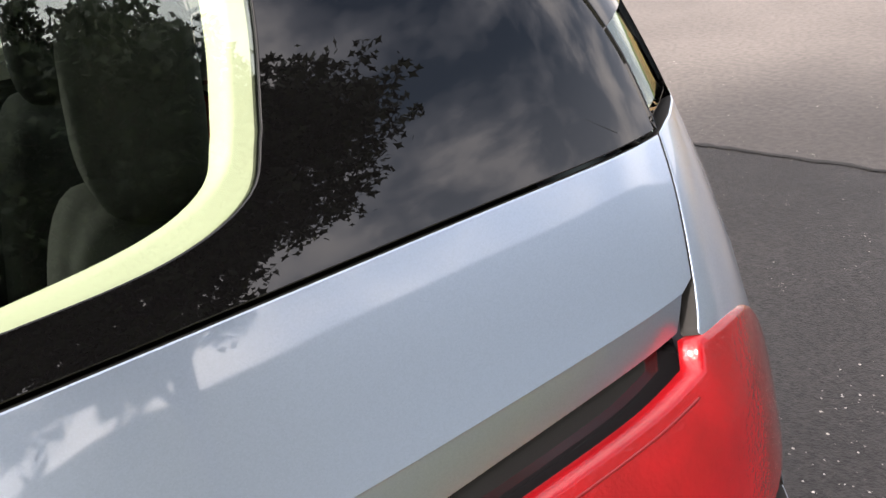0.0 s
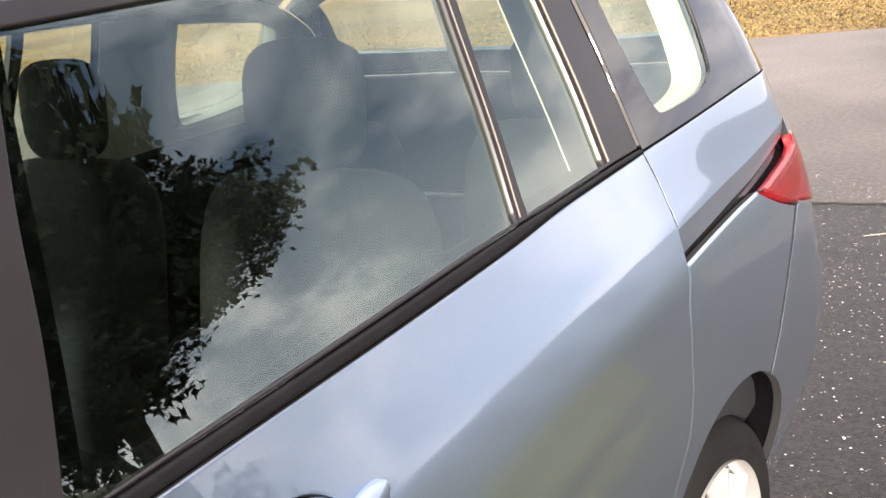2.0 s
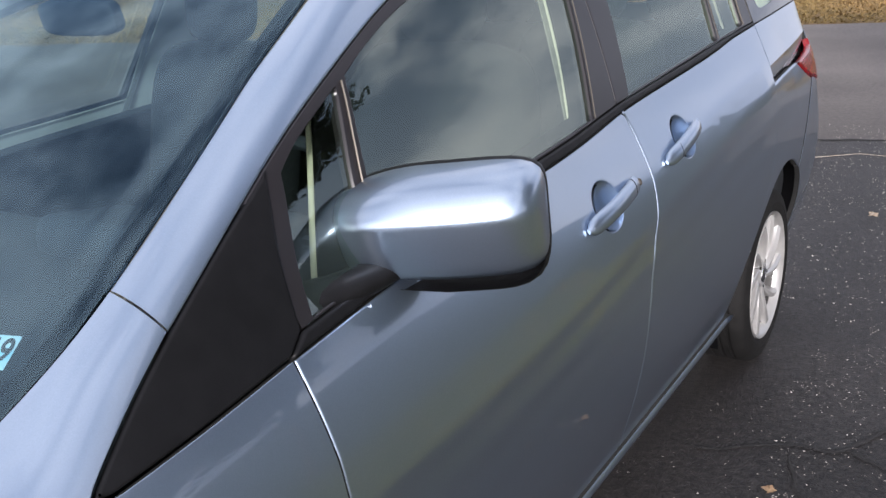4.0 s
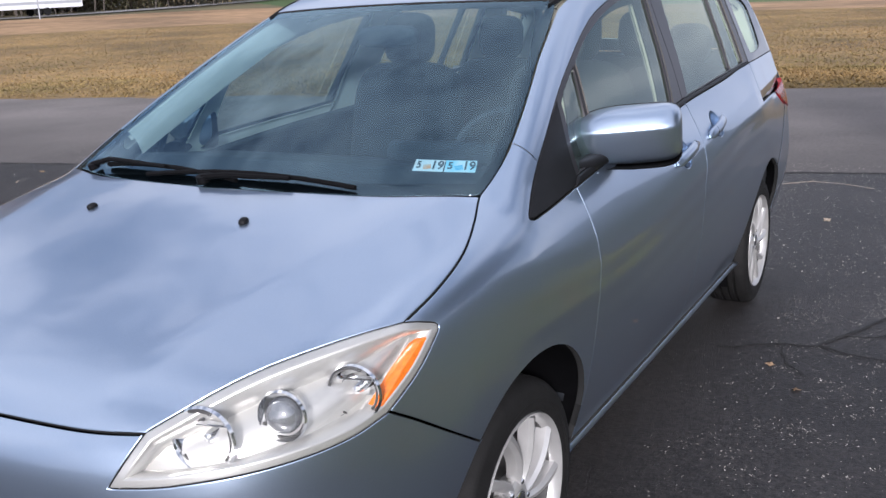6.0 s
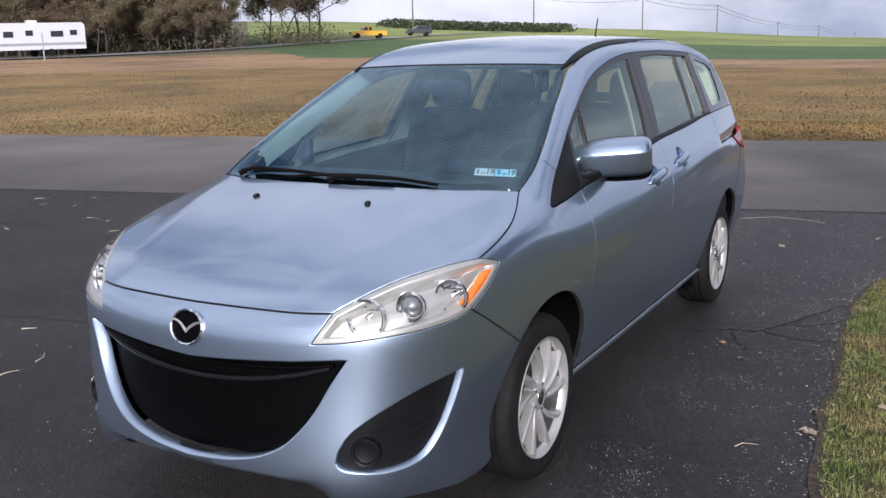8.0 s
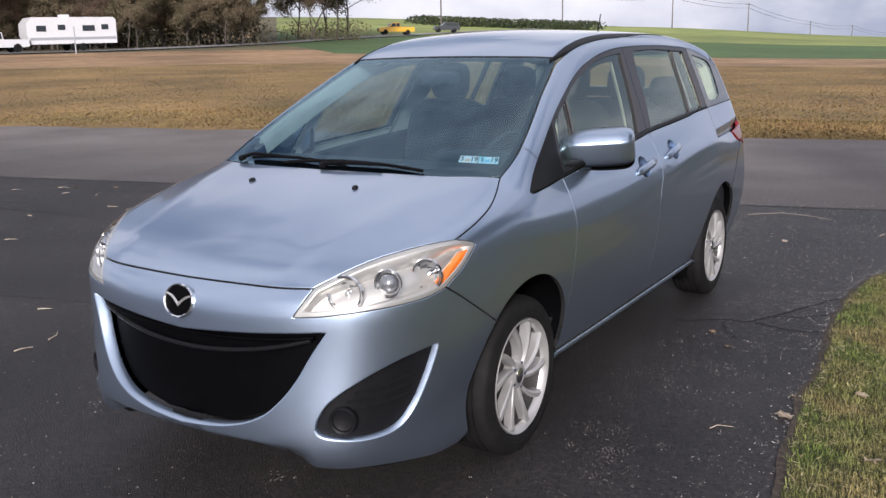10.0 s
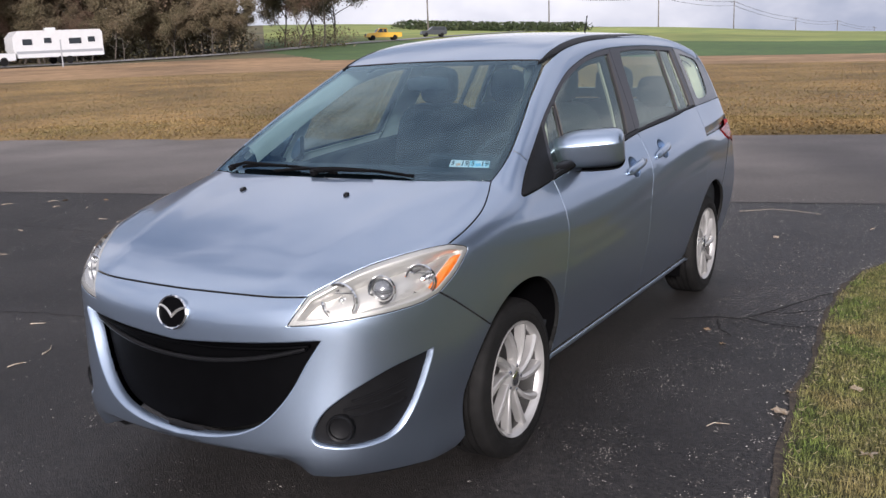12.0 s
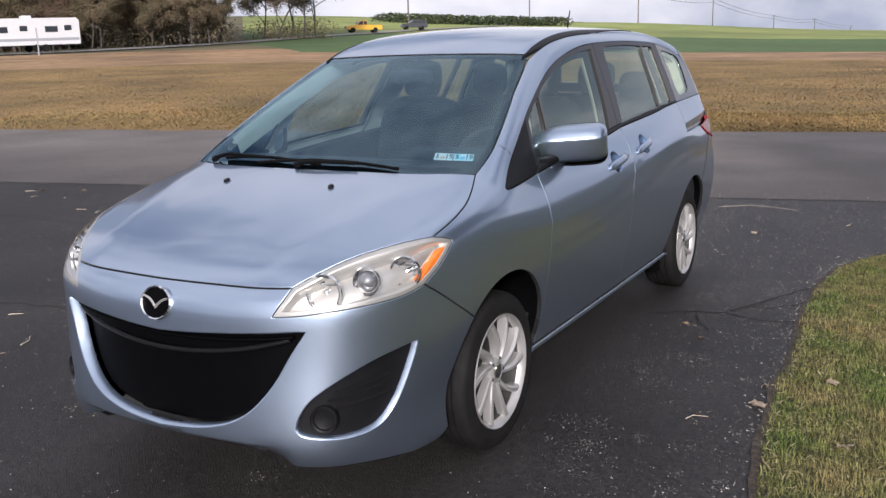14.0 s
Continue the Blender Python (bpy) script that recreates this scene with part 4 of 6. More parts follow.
# ---- lamps in the nose ----
def headlamp(s):
    loop = np.vstack([lamp_top, lamp_tail[1:], lamp_foot[1:], lamp_tip[1:-1]])
    k = (s,)
    lens = panel("headlamp", loop, NOSE, LENS, car, sides=k, gap=.0004, roll=.0010, lip=.003, step=.03, lift=.001, label="clear headlamp lens with chrome reflectors behind")
    panel("lamp_bowl", loop, NOSE, REFLECTOR, lens, sides=k, lift=-.060, gap=-.012, roll=.003, lip=.001, step=.03)
    panel("lamp_wall", loop, NOSE, REFLECTOR, lens, sides=k, holes=[np.array(on_loop(loop, .012))], lift=-.003, gap=-.001, roll=.002, hole_roll=.004, lip=.055, step=.03)
    amber = np.vstack([on_nose([(.822, -.392, .912), (.829, -.43, .885), (.830, -.482, .852), (.822, -.54, .815), (.812, -.575, .803)], 6), on_nose([(.806, -.588, .810), (.815, -.55, .842), (.818, -.50, .876), (.816, -.44, .905)], 6)])
    panel("side_marker", amber, NOSE, AMBER, lens, sides=k, lift=-.006, roll=.003, lip=.03, step=.015, label="amber side marker")
    mirror = Matrix.Diagonal((s, 1, 1, 1))
    for (x, y, z, r, glassy) in ((.580, -.800, .806, .058, False), (.682, -.706, .832, .044, True), (.758, -.592, .845, .050, False)):
        aim = Vector((.22, -1, .06)).normalized()
        m = mirror @ Matrix.Translation(Vector((x, y, z)) - aim * .016) @ aim.to_track_quat("Z", "Y").to_matrix().to_4x4()
        bm = bmesh.new()
        lathe(bm, ((r * 1.12, .012), (r * 1.06, .018), (r, .012), (r * .86, -.012), (r * .6, -.034), (r * .25, -.046), (r * .02, -.048)), m, 36)
        bm_part("reflector_cup", bm, CHROME, lens)
        bm = bmesh.new()
        if glassy:
            lathe(bm, ((r * .78, .000), (r * .76, .012), (r * .62, .024), (r * .38, .032), (r * .02, .035)), m, 36)
            bm_part("projector_lens", bm, PROJECTOR, lens, "dark round projector lens")
        else:
            lathe(bm, ((.011, -.044), (.011, -.010), (.008, .0), (.0005, .003)), m, 16)
            rounded_box(bm, (r * 1.5, .004, .016), m @ pose(0, r * .45, -.004), .001, 1)
            bm_part("bulb", bm, CHROME, lens)
        # dark arcs stand in for the shade and dark reflections in each cup
        for k, (lo, hi, q, zz) in enumerate(((200, 345, .93, .010),) if glassy else ((70, 175, .97, .012), (95, 150, .62, .002), (-40, 25, .90, .010), (215, 262, .93, .010))):
            bm = bmesh.new()
            tube(bm, [m @ Vector((r * q * math.cos(radians(a)), r * q * math.sin(radians(a)), zz)) for a in np.linspace(lo, hi, 12)], .0055 if k == 0 else .0035, 8, .0012)
            bm_part("reflector_shade_arc", bm, REFLECTOR_SHADE, lens, "dark arc standing in for shade in the reflector")


def on_loop(loop, d):
    q = thin(even(NOSE.flat(loop), .012), .004)
    if area(q) < 0:
        q = q[::-1]
    return NOSE.solve(inset(q, d))


REFLECTOR_SHADE = material("reflector_shade", (0.05, 0.048, 0.046), 0.3, spec=.5)
PROJECTOR = material("projector_glass", (0.30, 0.31, 0.33), 0.06, metal=0.7, coat=1.0)
headlamp(1)
headlamp(-1)

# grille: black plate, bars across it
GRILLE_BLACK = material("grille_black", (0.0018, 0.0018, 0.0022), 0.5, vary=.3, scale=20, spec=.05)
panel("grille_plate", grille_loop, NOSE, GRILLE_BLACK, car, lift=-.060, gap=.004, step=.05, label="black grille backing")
def bar_line(z, lo, hi, dip, n=41):
    x = np.linspace(lo, hi, n)
    return np.stack([x, np.full(n, -.9), z + dip * (x / .5) ** 2], -1)
for z, w, dip, d, hgt, mt in ((.640, .515, .030, -.030, .007, GRILLE_BLACK), (.594, .500, .068, -.032, .008, BLACK_TRIM)):
    a = NOSE.solve(NOSE.flat(bar_line(z, -w, w, dip)))
    a = a + normals(a) * d
    bm = bmesh.new()
    tube(bm, a, hgt, 10)
    bm_part("grille_bar", bm, mt, car)
for s in (1, -1):
    lp = fog_loop if s > 0 else flip(fog_loop)
    panel("fog_lamp_bezel", fog_loop, NOSE, BLACK_TRIM, car, sides=(s,), lift=-.028, gap=-.022, step=.02, label="black recessed fog lamp cover")
    for f in (.25, .45, .65):
        line = np.array([(.56 + f * .12, -.9 + f * .1, .40 + f * .13), (.66 + f * .06, -.80, .40 + f * .15), (.745, -.66, .41 + f * .18)])
        a = NOSE.solve(NOSE.flat(smooth_line(line, 8)))
        a = a - normals(a) * .024
        bm = bmesh.new()
        tube(bm, a if s > 0 else flip(a), .006, 6)
        bm_part("bezel_fin", bm, BLACK_TRIM, car)
    c = Vector(NOSE.solve(NOSE.flat(np.array([[.60, -.865, .402]])))[0])
    n = Vector(normals(np.array([c]))[0])
    n = (n + Vector((-.15, -.3, 0))).normalized()
    bm = bmesh.new()
    lathe(bm, ((.046, -.03), (.046, -.006), (.042, -.001), (.036, -.004), (.034, -.012), (.02, -.016), (.001, -.017)), Matrix.Diagonal((s, 1, 1, 1)) @ Matrix.Translation(c - n * .006) @ n.to_track_quat("Z", "Y").to_matrix().to_4x4(), 32)
    bm_part("fog_lamp_cap", bm, BLACK_TRIM, car)

# round badge: bright oval ring, dark field, plain bright wings
bc = NOSE.solve(NOSE.flat(np.array([[0, -.966, .752]])))[0]
bn = Vector(normals(bc[None])[0])
bmx = Matrix.Translation(Vector(bc) + bn * .003) @ bn.to_track_quat("Z", "Y").to_matrix().to_4x4() @ Matrix.Diagonal((1.24, 1.04, 1, 1))
bm = bmesh.new()
lathe(bm, ((.056, -.006), (.057, .004), (.0535, .009), (.0495, .006), (.0485, .001)), bmx, 48)
badge = bm_part("badge", bm, CHROME, car, "bright oval badge with a dark field")
bm = bmesh.new()
lathe(bm, ((.049, .001), (.025, .003), (.0005, .0035)), bmx, 40)
bm_part("badge_field", bm, GRILLE_BLACK, badge)
for s in (1, -1):
    bm = bmesh.new()
    rows = []
    for t in np.linspace(0, 1, 9):
        c = Vector((s * .047 * t, -.013 + .032 * t ** .9 + .006 * math.sin(math.pi * t), .0065))
        wd = .0070 * (1 - .55 * t)
        rows.append([bm.verts.new(bmx @ (c + Vector((0, wd, -.002)))), bm.verts.new(bmx @ (c + Vector((0, 0, .004)))), bm.verts.new(bmx @ (c + Vector((0, -wd, -.002))))])
    for a, b in zip(rows, rows[1:]):
        for i in range(2):
            bm.faces.new((a[i], b[i], b[i + 1], a[i + 1]))
    bm_part("badge_wing", bm, ALLOY, badge)

# washer nozzles on the hood
for x in (.257, -.262):
    p = Vector(NOSE.solve(NOSE.flat(np.array([[x, -.297, 1.06]])))[0])
    n = Vector(normals(np.array([p]))[0])
    bm = superblob((.0105, .014, .009), Matrix.Translation(p + n * .002) @ n.to_track_quat("Z", "Y").to_matrix().to_4x4(), .7, 16, 10)
    bm_part("washer_nozzle", bm, BLACK_TRIM, car)

# wipers
WIPER_BLACK = material("wiper_black", (0.006, 0.006, 0.0065), 0.5, spec=.04, vary=.2, scale=40)
def on_glass(x, y, lift):
    p = TOP.solve(np.array([[x, y]]))[0]
    return Vector(p + normals(p[None])[0] * lift)
def wiper(pivot, elbow, tip, blade_a, blade_b):
    bm = bmesh.new()
    tube(bm, [on_glass(*pivot, .004), on_glass(*pivot, .022)], .017, 14)
    arm = bm_part("wiper", bm, WIPER_BLACK, car, "black windscreen wiper")
    bm = bmesh.new()
    tube(bm, [on_glass(*pivot, .018), on_glass(*elbow, .024), on_glass(*tip, .018)], .009, 8, .006)
    bm_part("wiper_arm", bm, WIPER_BLACK, arm)
    bm = bmesh.new()
    pts = [on_glass(blade_a[0] + (blade_b[0] - blade_a[0]) * t, blade_a[1] + (blade_b[1] - blade_a[1]) * t, .007 + .004 * math.sin(math.pi * t)) for t in np.linspace(0, 1, 14)]
    tube(bm, pts, .0065, 8)
    bm_part("wiper_blade", bm, WIPER_BLACK, arm)
wiper((-.56, -.035), (-.48, -.03), (-.20, -.085), (-.50, -.030), (.08, -.120))
wiper((-.02, -.135), (.06, -.125), (.24, -.098), (-.26, -.105), (.42, -.075))

# inspection stickers inside the glass
def sticker(x0, x1, y0, y1, color, print_mat, name):
    a, b = on_glass(x0, y0, -.012), on_glass(x1, y1, -.012)
    n = Vector(normals(np.array([(a + b) / 2]))[0])
    along = (b - a).normalized()
    up = n.cross(along).normalized()
    if up.z < 0:
        up = -up
    h = .044
    m = Matrix((along, up, along.cross(up))).transposed().to_4x4()
    m.translation = (a + b) / 2 + up * h / 2
    bm = bmesh.new()
    rounded_box(bm, ((b - a).length, h, .0012), m, .0005, 1)
    st = bm_part("inspection_sticker", bm, color, car, name)
    for txt, dx, size in (("5", -.026, .036), ("19", .021, .044)):
        cu = bpy.data.curves.new("number", "FONT")
        cu.offset = .0009
        cu.body, cu.size, cu.align_x, cu.align_y, cu.extrude = txt, size, "CENTER", "CENTER", .0002
        cu.materials.append(INK)
        ob = new("number", cu)
        ob.matrix_world = m @ pose(dx, 0, .0012) @ Matrix.Diagonal((.74, 1, 1, 1))
        ob.parent = st
    bm = bmesh.new()
    rounded_box(bm, (.020, .017, .0004), m @ pose(-.004, -.006, .0011, 0, 0, 14), .0001, 1)
    bm_part("printed_patch", bm, print_mat, st)
INK = material("sticker_ink", (0.02, 0.02, 0.02), 0.6)
PRINT_A = material("sticker_print", (0.80, 0.36, 0.16), 0.5, color2=(0.70, 0.55, 0.42), scale=120)
PRINT_B = material("sticker_print_blue", (0.10, 0.42, 0.66), 0.5, color2=(0.25, 0.60, 0.72), scale=120)
STICK_A = material("sticker_paper", (0.80, 0.76, 0.70), 0.5, color2=(0.62, 0.78, 0.80), scale=26)
STICK_B = material("sticker_paper_blue", (0.30, 0.68, 0.78), 0.5, color2=(0.72, 0.80, 0.78), scale=26)
sticker(.512, .586, .036, .056, STICK_A, PRINT_A, "pale inspection sticker reading 5 19")
sticker(.590, .664, .057, .082, STICK_B, PRINT_B, "light blue inspection sticker reading 5 19")

# aerial
bm = bmesh.new()
tube(bm, [(-.12, 2.98, 1.60), (-.12, 3.0, 1.635), (-.12, 3.07, 1.80)], .008, 8, .004)
bm_part("roof_aerial", bm, BLACK_TRIM, car)


# ---- wheels ----
DISC = material("brake_steel", (0.13, 0.125, 0.12), 0.45, metal=0.7, vary=.3, scale=30)


def wheel(cy, s, twist):
    base = Matrix.Diagonal((s, 1, 1, 1)) @ pose(.714, cy, .316, 0, 90, 0)
    bm = bmesh.new()
    prof = [(.222, -.088), (.230, -.100), (.252, -.108), (.285, -.104), (.304, -.092), (.312, -.078)]
    for g in (-.052, -.018, .018, .052):
        prof += [(.3155, g - .0055), (.3075, g - .004), (.3075, g + .004), (.3155, g + .0055)]
    prof += [(.312, .078), (.304, .092), (.296, .100), (.288, .102), (.262, .1085), (.258, .1065), (.252, .108), (.238, .105), (.230, .100), (.222, .090)]
    lathe(bm, prof, base, 88)
    w = bm_part("wheel", bm, RUBBER, car, "black tyre on a ten-spoke silver alloy rim", sharp=40)
    bm = bmesh.new()
    lathe(bm, ((.205, -.085), (.211, -.02), (.203, .05), (.2055, .077)), base, 72)
    bm_part("rim_barrel", bm, BARREL, w)
    bm = bmesh.new()
    lathe(bm, ((.2055, .077), (.206, .080), (.215, .092), (.223, .103), (.228, .106), (.2298, .099), (.224, .088)), base, 72)
    bm_part("rim", bm, ALLOY, w, sharp=60)
    bm = bmesh.new()
    lathe(bm, ((.185, .0), (.10, -.01), (.02, -.012)), base, 40)
    bm_part("brake_disc", bm, DISC, w, "dull grey brake disc")
    for k in range(10):
        bm = bmesh.new()
        a0 = 2 * math.pi * (k // 2) / 5 + (.23 if k % 2 else -.23) * .9 + .2
        rows = []
        for j in range(12):
            t = j / 11
            r = .040 + .174 * t
            a = a0 + twist * (.52 * t - .10 * t * t) + (.10 if k % 2 else -.10) * t * 1.1
            wd = .0105 + .0085 * t
            h = .082 + .013 * t + .006 * math.sin(math.pi * t)
            d = Vector((-math.sin(a), math.cos(a), 0)); o = Vector((math.cos(a), math.sin(a), 0)) * r
            sec = ((-1, -.034), (-1, -.003), (-.80, .001), (.10, .004), (.72, -.006), (1, -.034))
            rows.append([bm.verts.new(base @ (o + d * wd * u * (twist) + Vector((0, 0, h + v)))) for u, v in sec])
        for a, b in zip(rows, rows[1:]):
            for i in range(5):
                bm.faces.new((a[i], b[i], b[i + 1], a[i + 1]))
        bm_part("spoke", bm, ALLOY, w, sharp=28)
    bm = bmesh.new()
    lathe(bm, ((.060, .040), (.058, .076), (.046, .086), (.033, .088), (.031, .082)), base, 40)
    bm_part("hub", bm, ALLOY, w)
    bm = bmesh.new()
    lathe(bm, ((.031, .082), (.029, .090), (.020, .093), (.0005, .094)), base, 32)
    bm_part("centre_cap", bm, CHROME, w)
    for k in range(5):
        a = 2 * math.pi * k / 5 + .2
        bm = bmesh.new()
        lathe(bm, ((.011, .06), (.011, .080), (.007, .084), (.0004, .084)), base @ Matrix.Translation((.050 * math.cos(a), .050 * math.sin(a), .004)), 6)
        bm_part("wheel_nut", bm, CHROME, w, smooth=False)
    bm = bmesh.new()
    a = np.linspace(-.42, math.pi + .42, 30)
    rows = [[bm.verts.new((s * x, cy + r * math.cos(t), .335 + r * math.sin(t))) for t in a] for x, r in ((.52, .40), (.755, .40))]
    lip_y, lip_z = cy + .393 * np.cos(a), .340 + .393 * np.sin(a)
    rows.append([bm.verts.new((s * (x - .009), y, z)) for x, y, z in zip(side_x(lip_y, lip_z), lip_y, lip_z)])
    for p, q in zip(rows, rows[1:]):
        for i in range(29):
            bm.faces.new((p[i], p[i + 1], q[i + 1], q[i]))
    cap_c = bm.verts.new((s * .52, cy, .335))
    for i in range(29):
        bm.faces.new((cap_c, rows[0][i + 1], rows[0][i]))
    bm_part("wheel_arch_liner", bm, PRINT_BLACK, car, "black wheel arch liner")


for cy in (0.0, 2.75):
    wheel(cy, 1, 1)
    wheel(cy, -1, 1)

bm = bmesh.new()
rounded_box(bm, (1.04, 4.0, .22), pose(0, 1.35, .27), .05)
rounded_box(bm, (1.30, 1.95, .12), pose(0, 1.37, .27), .03)
bm_part("underbody", bm, DARK_VOID, car, "dark underbody")
# unseen box added under the hood so no light leaks through the gaps
bm = bmesh.new()
rounded_box(bm, (1.1, .62, .45), pose(0, -.44, .57), .08)
bm_part("hood_light_blocker", bm, DARK_VOID, car, "unseen dark box that blocks light under the hood")


# ---- inside ----
def grow(loop, d):
    q = thin(even(SIDE.flat(loop), .02), .004)
    if area(q) < 0:
        q = q[::-1]
    return SIDE.solve(inset(q, d))
def reveal_hole():
    q = SIDE.flat(grow(g_tail, .006))
    lo = q.min(0)
    f = (q - lo) / (q.max(0) - lo)
    q[:, 0] -= .010 * f[:, 0] ** 1.5
    q[:, 1] += .018 * (1 - f[:, 1]) * f[:, 0]
    return SIDE.solve(q)
in_low = on_side([(.46, 1.04), (1.0, 1.085), (1.5, 1.12), (2.0, 1.15), (2.6, 1.18), (3.30, 1.19)])
in_high = on_side([(.62, 1.34), (.84, 1.425), (1.1, 1.52), (1.5, 1.585), (2.1, 1.598), (2.7, 1.582), (3.05, 1.54), (3.18, 1.45), (3.30, 1.19)])
rear_opening = SIDE.solve(np.array([(1.61, 1.165), (2.53, 1.21), (2.555, 1.555), (1.73, 1.572)]))
inner_loop = np.vstack([in_low, in_high[::-1]])
panel("inner_pillar_trim", inner_loop, SIDE, BEIGE, car, holes=[grow(g_front, .014), grow(rear_opening, .002), grow(g_tail, .010)], sides=BOTH, lift=-.050, roll=.004, hole_roll=.004, lip=.004, step=.04, label="pale beige pillar trim")
panel("inner_window_frame", inner_loop, SIDE, PRINT_BLACK, car, holes=[grow(g_front, .022), grow(rear_opening, .016), grow(g_tail, .012)], sides=BOTH, lift=-.040, roll=.002, hole_roll=.003, lip=.003, step=.04, label="dark inner window frame")
ribbon("windscreen_pillar_trim", np.array([p for p in frame_top if p[1] < 1.1]), np.array([p for p in glass_side if p[1] < 1.1]), BEIGE, car, "pale beige trim of the windscreen pillar", lift=-.034, rows=5, n=60, sides=BOTH)
for s in BOTH:
    panel("quarter_window_reveal", grow(g_tail, -.012), SIDE, BEIGE, car, holes=[reveal_hole()], sides=(s,), lift=-.022, roll=.004, hole_roll=.006, lip=.048, step=.02, label="beige reveal round the rear quarter window")
panel("inner_door_trim", np.vstack([on_side([(.40, 1.06), (1.0, 1.11), (1.5, 1.14), (2.0, 1.165), (2.6, 1.195), (3.3, 1.20)]), on_side([(3.3, .5), (2.0, .40), (.38, .40)])]), SIDE, DASH, car, sides=BOTH, lift=-.06, step=.06, lip=.03, label="dark door trim")
ys = np.linspace(.86, 3.2, 30)
panel("headliner", TOP.solve(np.vstack([[(x, .86 + .2 * x * x) for x in np.linspace(-.55, .55, 9)], np.stack([edge_x(ys) + .03, ys], -1), np.stack([-edge_x(ys[::-1]) - .03, ys[::-1]], -1)])), TOP, BEIGE, car, lift=-.04, step=.08, label="beige headliner")
edge_line = np.array([p for p in glass_side if p[1] < 1.0])
for s in BOTH:
    bm = bmesh.new()
    rows = []
    for p in edge_line:
        a = Vector((s * (p[0] - .030), p[1] + .004, p[2] - .012))
        rows.append([bm.verts.new(a + Vector((s * dx, dy, dz))) for dx, dy, dz in ((.012, -.004, .006), (.0, .0, .0), (-.010, .020, -.035), (-.002, .044, -.078), (.030, .052, -.086))])
    for a, b in zip(rows, rows[1:]):
        for k in range(4):
            bm.faces.new((a[k], a[k + 1], b[k + 1], b[k]))
    bm_part("windscreen_pillar_edge", bm, BEIGE, car, "pale beige inner face of the windscreen pillar")
bm = bmesh.new()
rounded_box(bm, (1.34, .50, .16), pose(0, .42, 1.00, -8, 0, 0), .05, 4)
rounded_box(bm, (1.34, .50, .40), pose(0, .40, .80), .06, 3)
rounded_box(bm, (.42, .20, .08), pose(.36, .55, 1.085, -10), .035, 4)
bm_part("dashboard", bm, DASH, car, "dark dashboard with an instrument hood")
bm = bmesh.new()
n = 40
wm = pose(.37, .80, 1.02, 62, 0, 0)
tube(bm, [wm @ Vector((.185 * math.cos(a), .185 * math.sin(a), 0)) for a in np.linspace(0, 2 * math.pi, n)], .014, 8)
for a in (0, math.pi, -math.pi / 2):
    tube(bm, [wm @ Vector((.04 * math.cos(a), .04 * math.sin(a), -.02)), wm @ Vector((.183 * math.cos(a), .183 * math.sin(a), 0))], .014, 8)
b2 = superblob((.07, .055, .03), wm @ pose(0, 0, -.02), .7, 20, 12)
me_ = bpy.data.meshes.new("hub_tmp"); b2.to_mesh(me_); b2.free(); bm.from_mesh(me_); bpy.data.meshes.remove(me_)
bm_part("steering_wheel", bm, DASH, car, "black steering wheel")
bm = bmesh.new()
rounded_box(bm, (1.40, 2.9, .05), pose(0, 1.9, .42), .01)
bm_part("cabin_floor", bm, DASH, car, "dark cabin floor")


def seat(x, y, tall=1.0, wide=.50):
    """A car seat with cushion, backrest and headrest."""
    bm = superblob((wide / 2, .26, .09), pose(x, y, .62, -6), .45, 28, 16)
    st = bm_part("seat", bm, CLOTH, car, "dark grey cloth seat")
    bm = superblob((wide / 2, .085, .33 * tall), pose(x, y + .27, .62 + .31 * tall + .05, -14), .45, 28, 18)
    bm_part("backrest", bm, CLOTH, st)
    top = .62 + .64 * tall + .05
    bm = superblob((.112, .055, .105), pose(x, y + .345, top + .09, -8), .6, 24, 14)
    bm_part("headrest", bm, CLOTH, st)
    for d in (-.05, .05):
        bm = bmesh.new()
        tube(bm, [(x + d, y + .335, top - .06), (x + d, y + .345, top + .05)], .006, 6)
        bm_part("headrest_post", bm, CHROME, st)


for x in (.36, -.36):
    seat(x, 1.10)
    seat(x, 1.95, .94, .48)
    seat(x, 2.72, .80, .46)
for s in (1, -1):
    bm = bmesh.new()
    w = .010
    a = [Vector((s * (float(side_x(y, z)) - .062), y, z)) for y, z in ((1.484, 1.520), (1.468, 1.460), (1.448, 1.400), (1.423, 1.325), (1.392, 1.225), (1.364, 1.14), (1.34, 1.06))]
    vs = [[bm.verts.new(p + Vector((dx, dy, 0))) for dx, dy in ((0, -w), (0, w), (s * .003, w), (s * .003, -w))] for p in a]
    for p, q in zip(vs, vs[1:]):
        for i in range(4):
            bm.faces.new((p[i], p[(i + 1) % 4], q[(i + 1) % 4], q[i]))
    bm_part("seat_belt", bm, BELT, car, "pale seat belt hanging at the pillar")
bm = superblob((.115, .02, .035), pose(0, .74, 1.435, 10), .5, 24, 12)
bm_part("inner_mirror", bm, DASH, car, "dark rear-view mirror")


# ---- ground, fields and roads ----
ASPHALT = material("dark_asphalt", (0.0155, 0.0140, 0.0138), 0.55, color2=(0.041, 0.0365, 0.0345), scale=60, bump=0.9, bump_scale=140, coarse=0.28, coarse_scale=.8, spec=.35)
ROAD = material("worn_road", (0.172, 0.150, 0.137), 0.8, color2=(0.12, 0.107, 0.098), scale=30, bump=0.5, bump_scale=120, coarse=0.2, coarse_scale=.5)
# road colour darkens unevenly from its far edge towards the drive
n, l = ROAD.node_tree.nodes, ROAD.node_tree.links
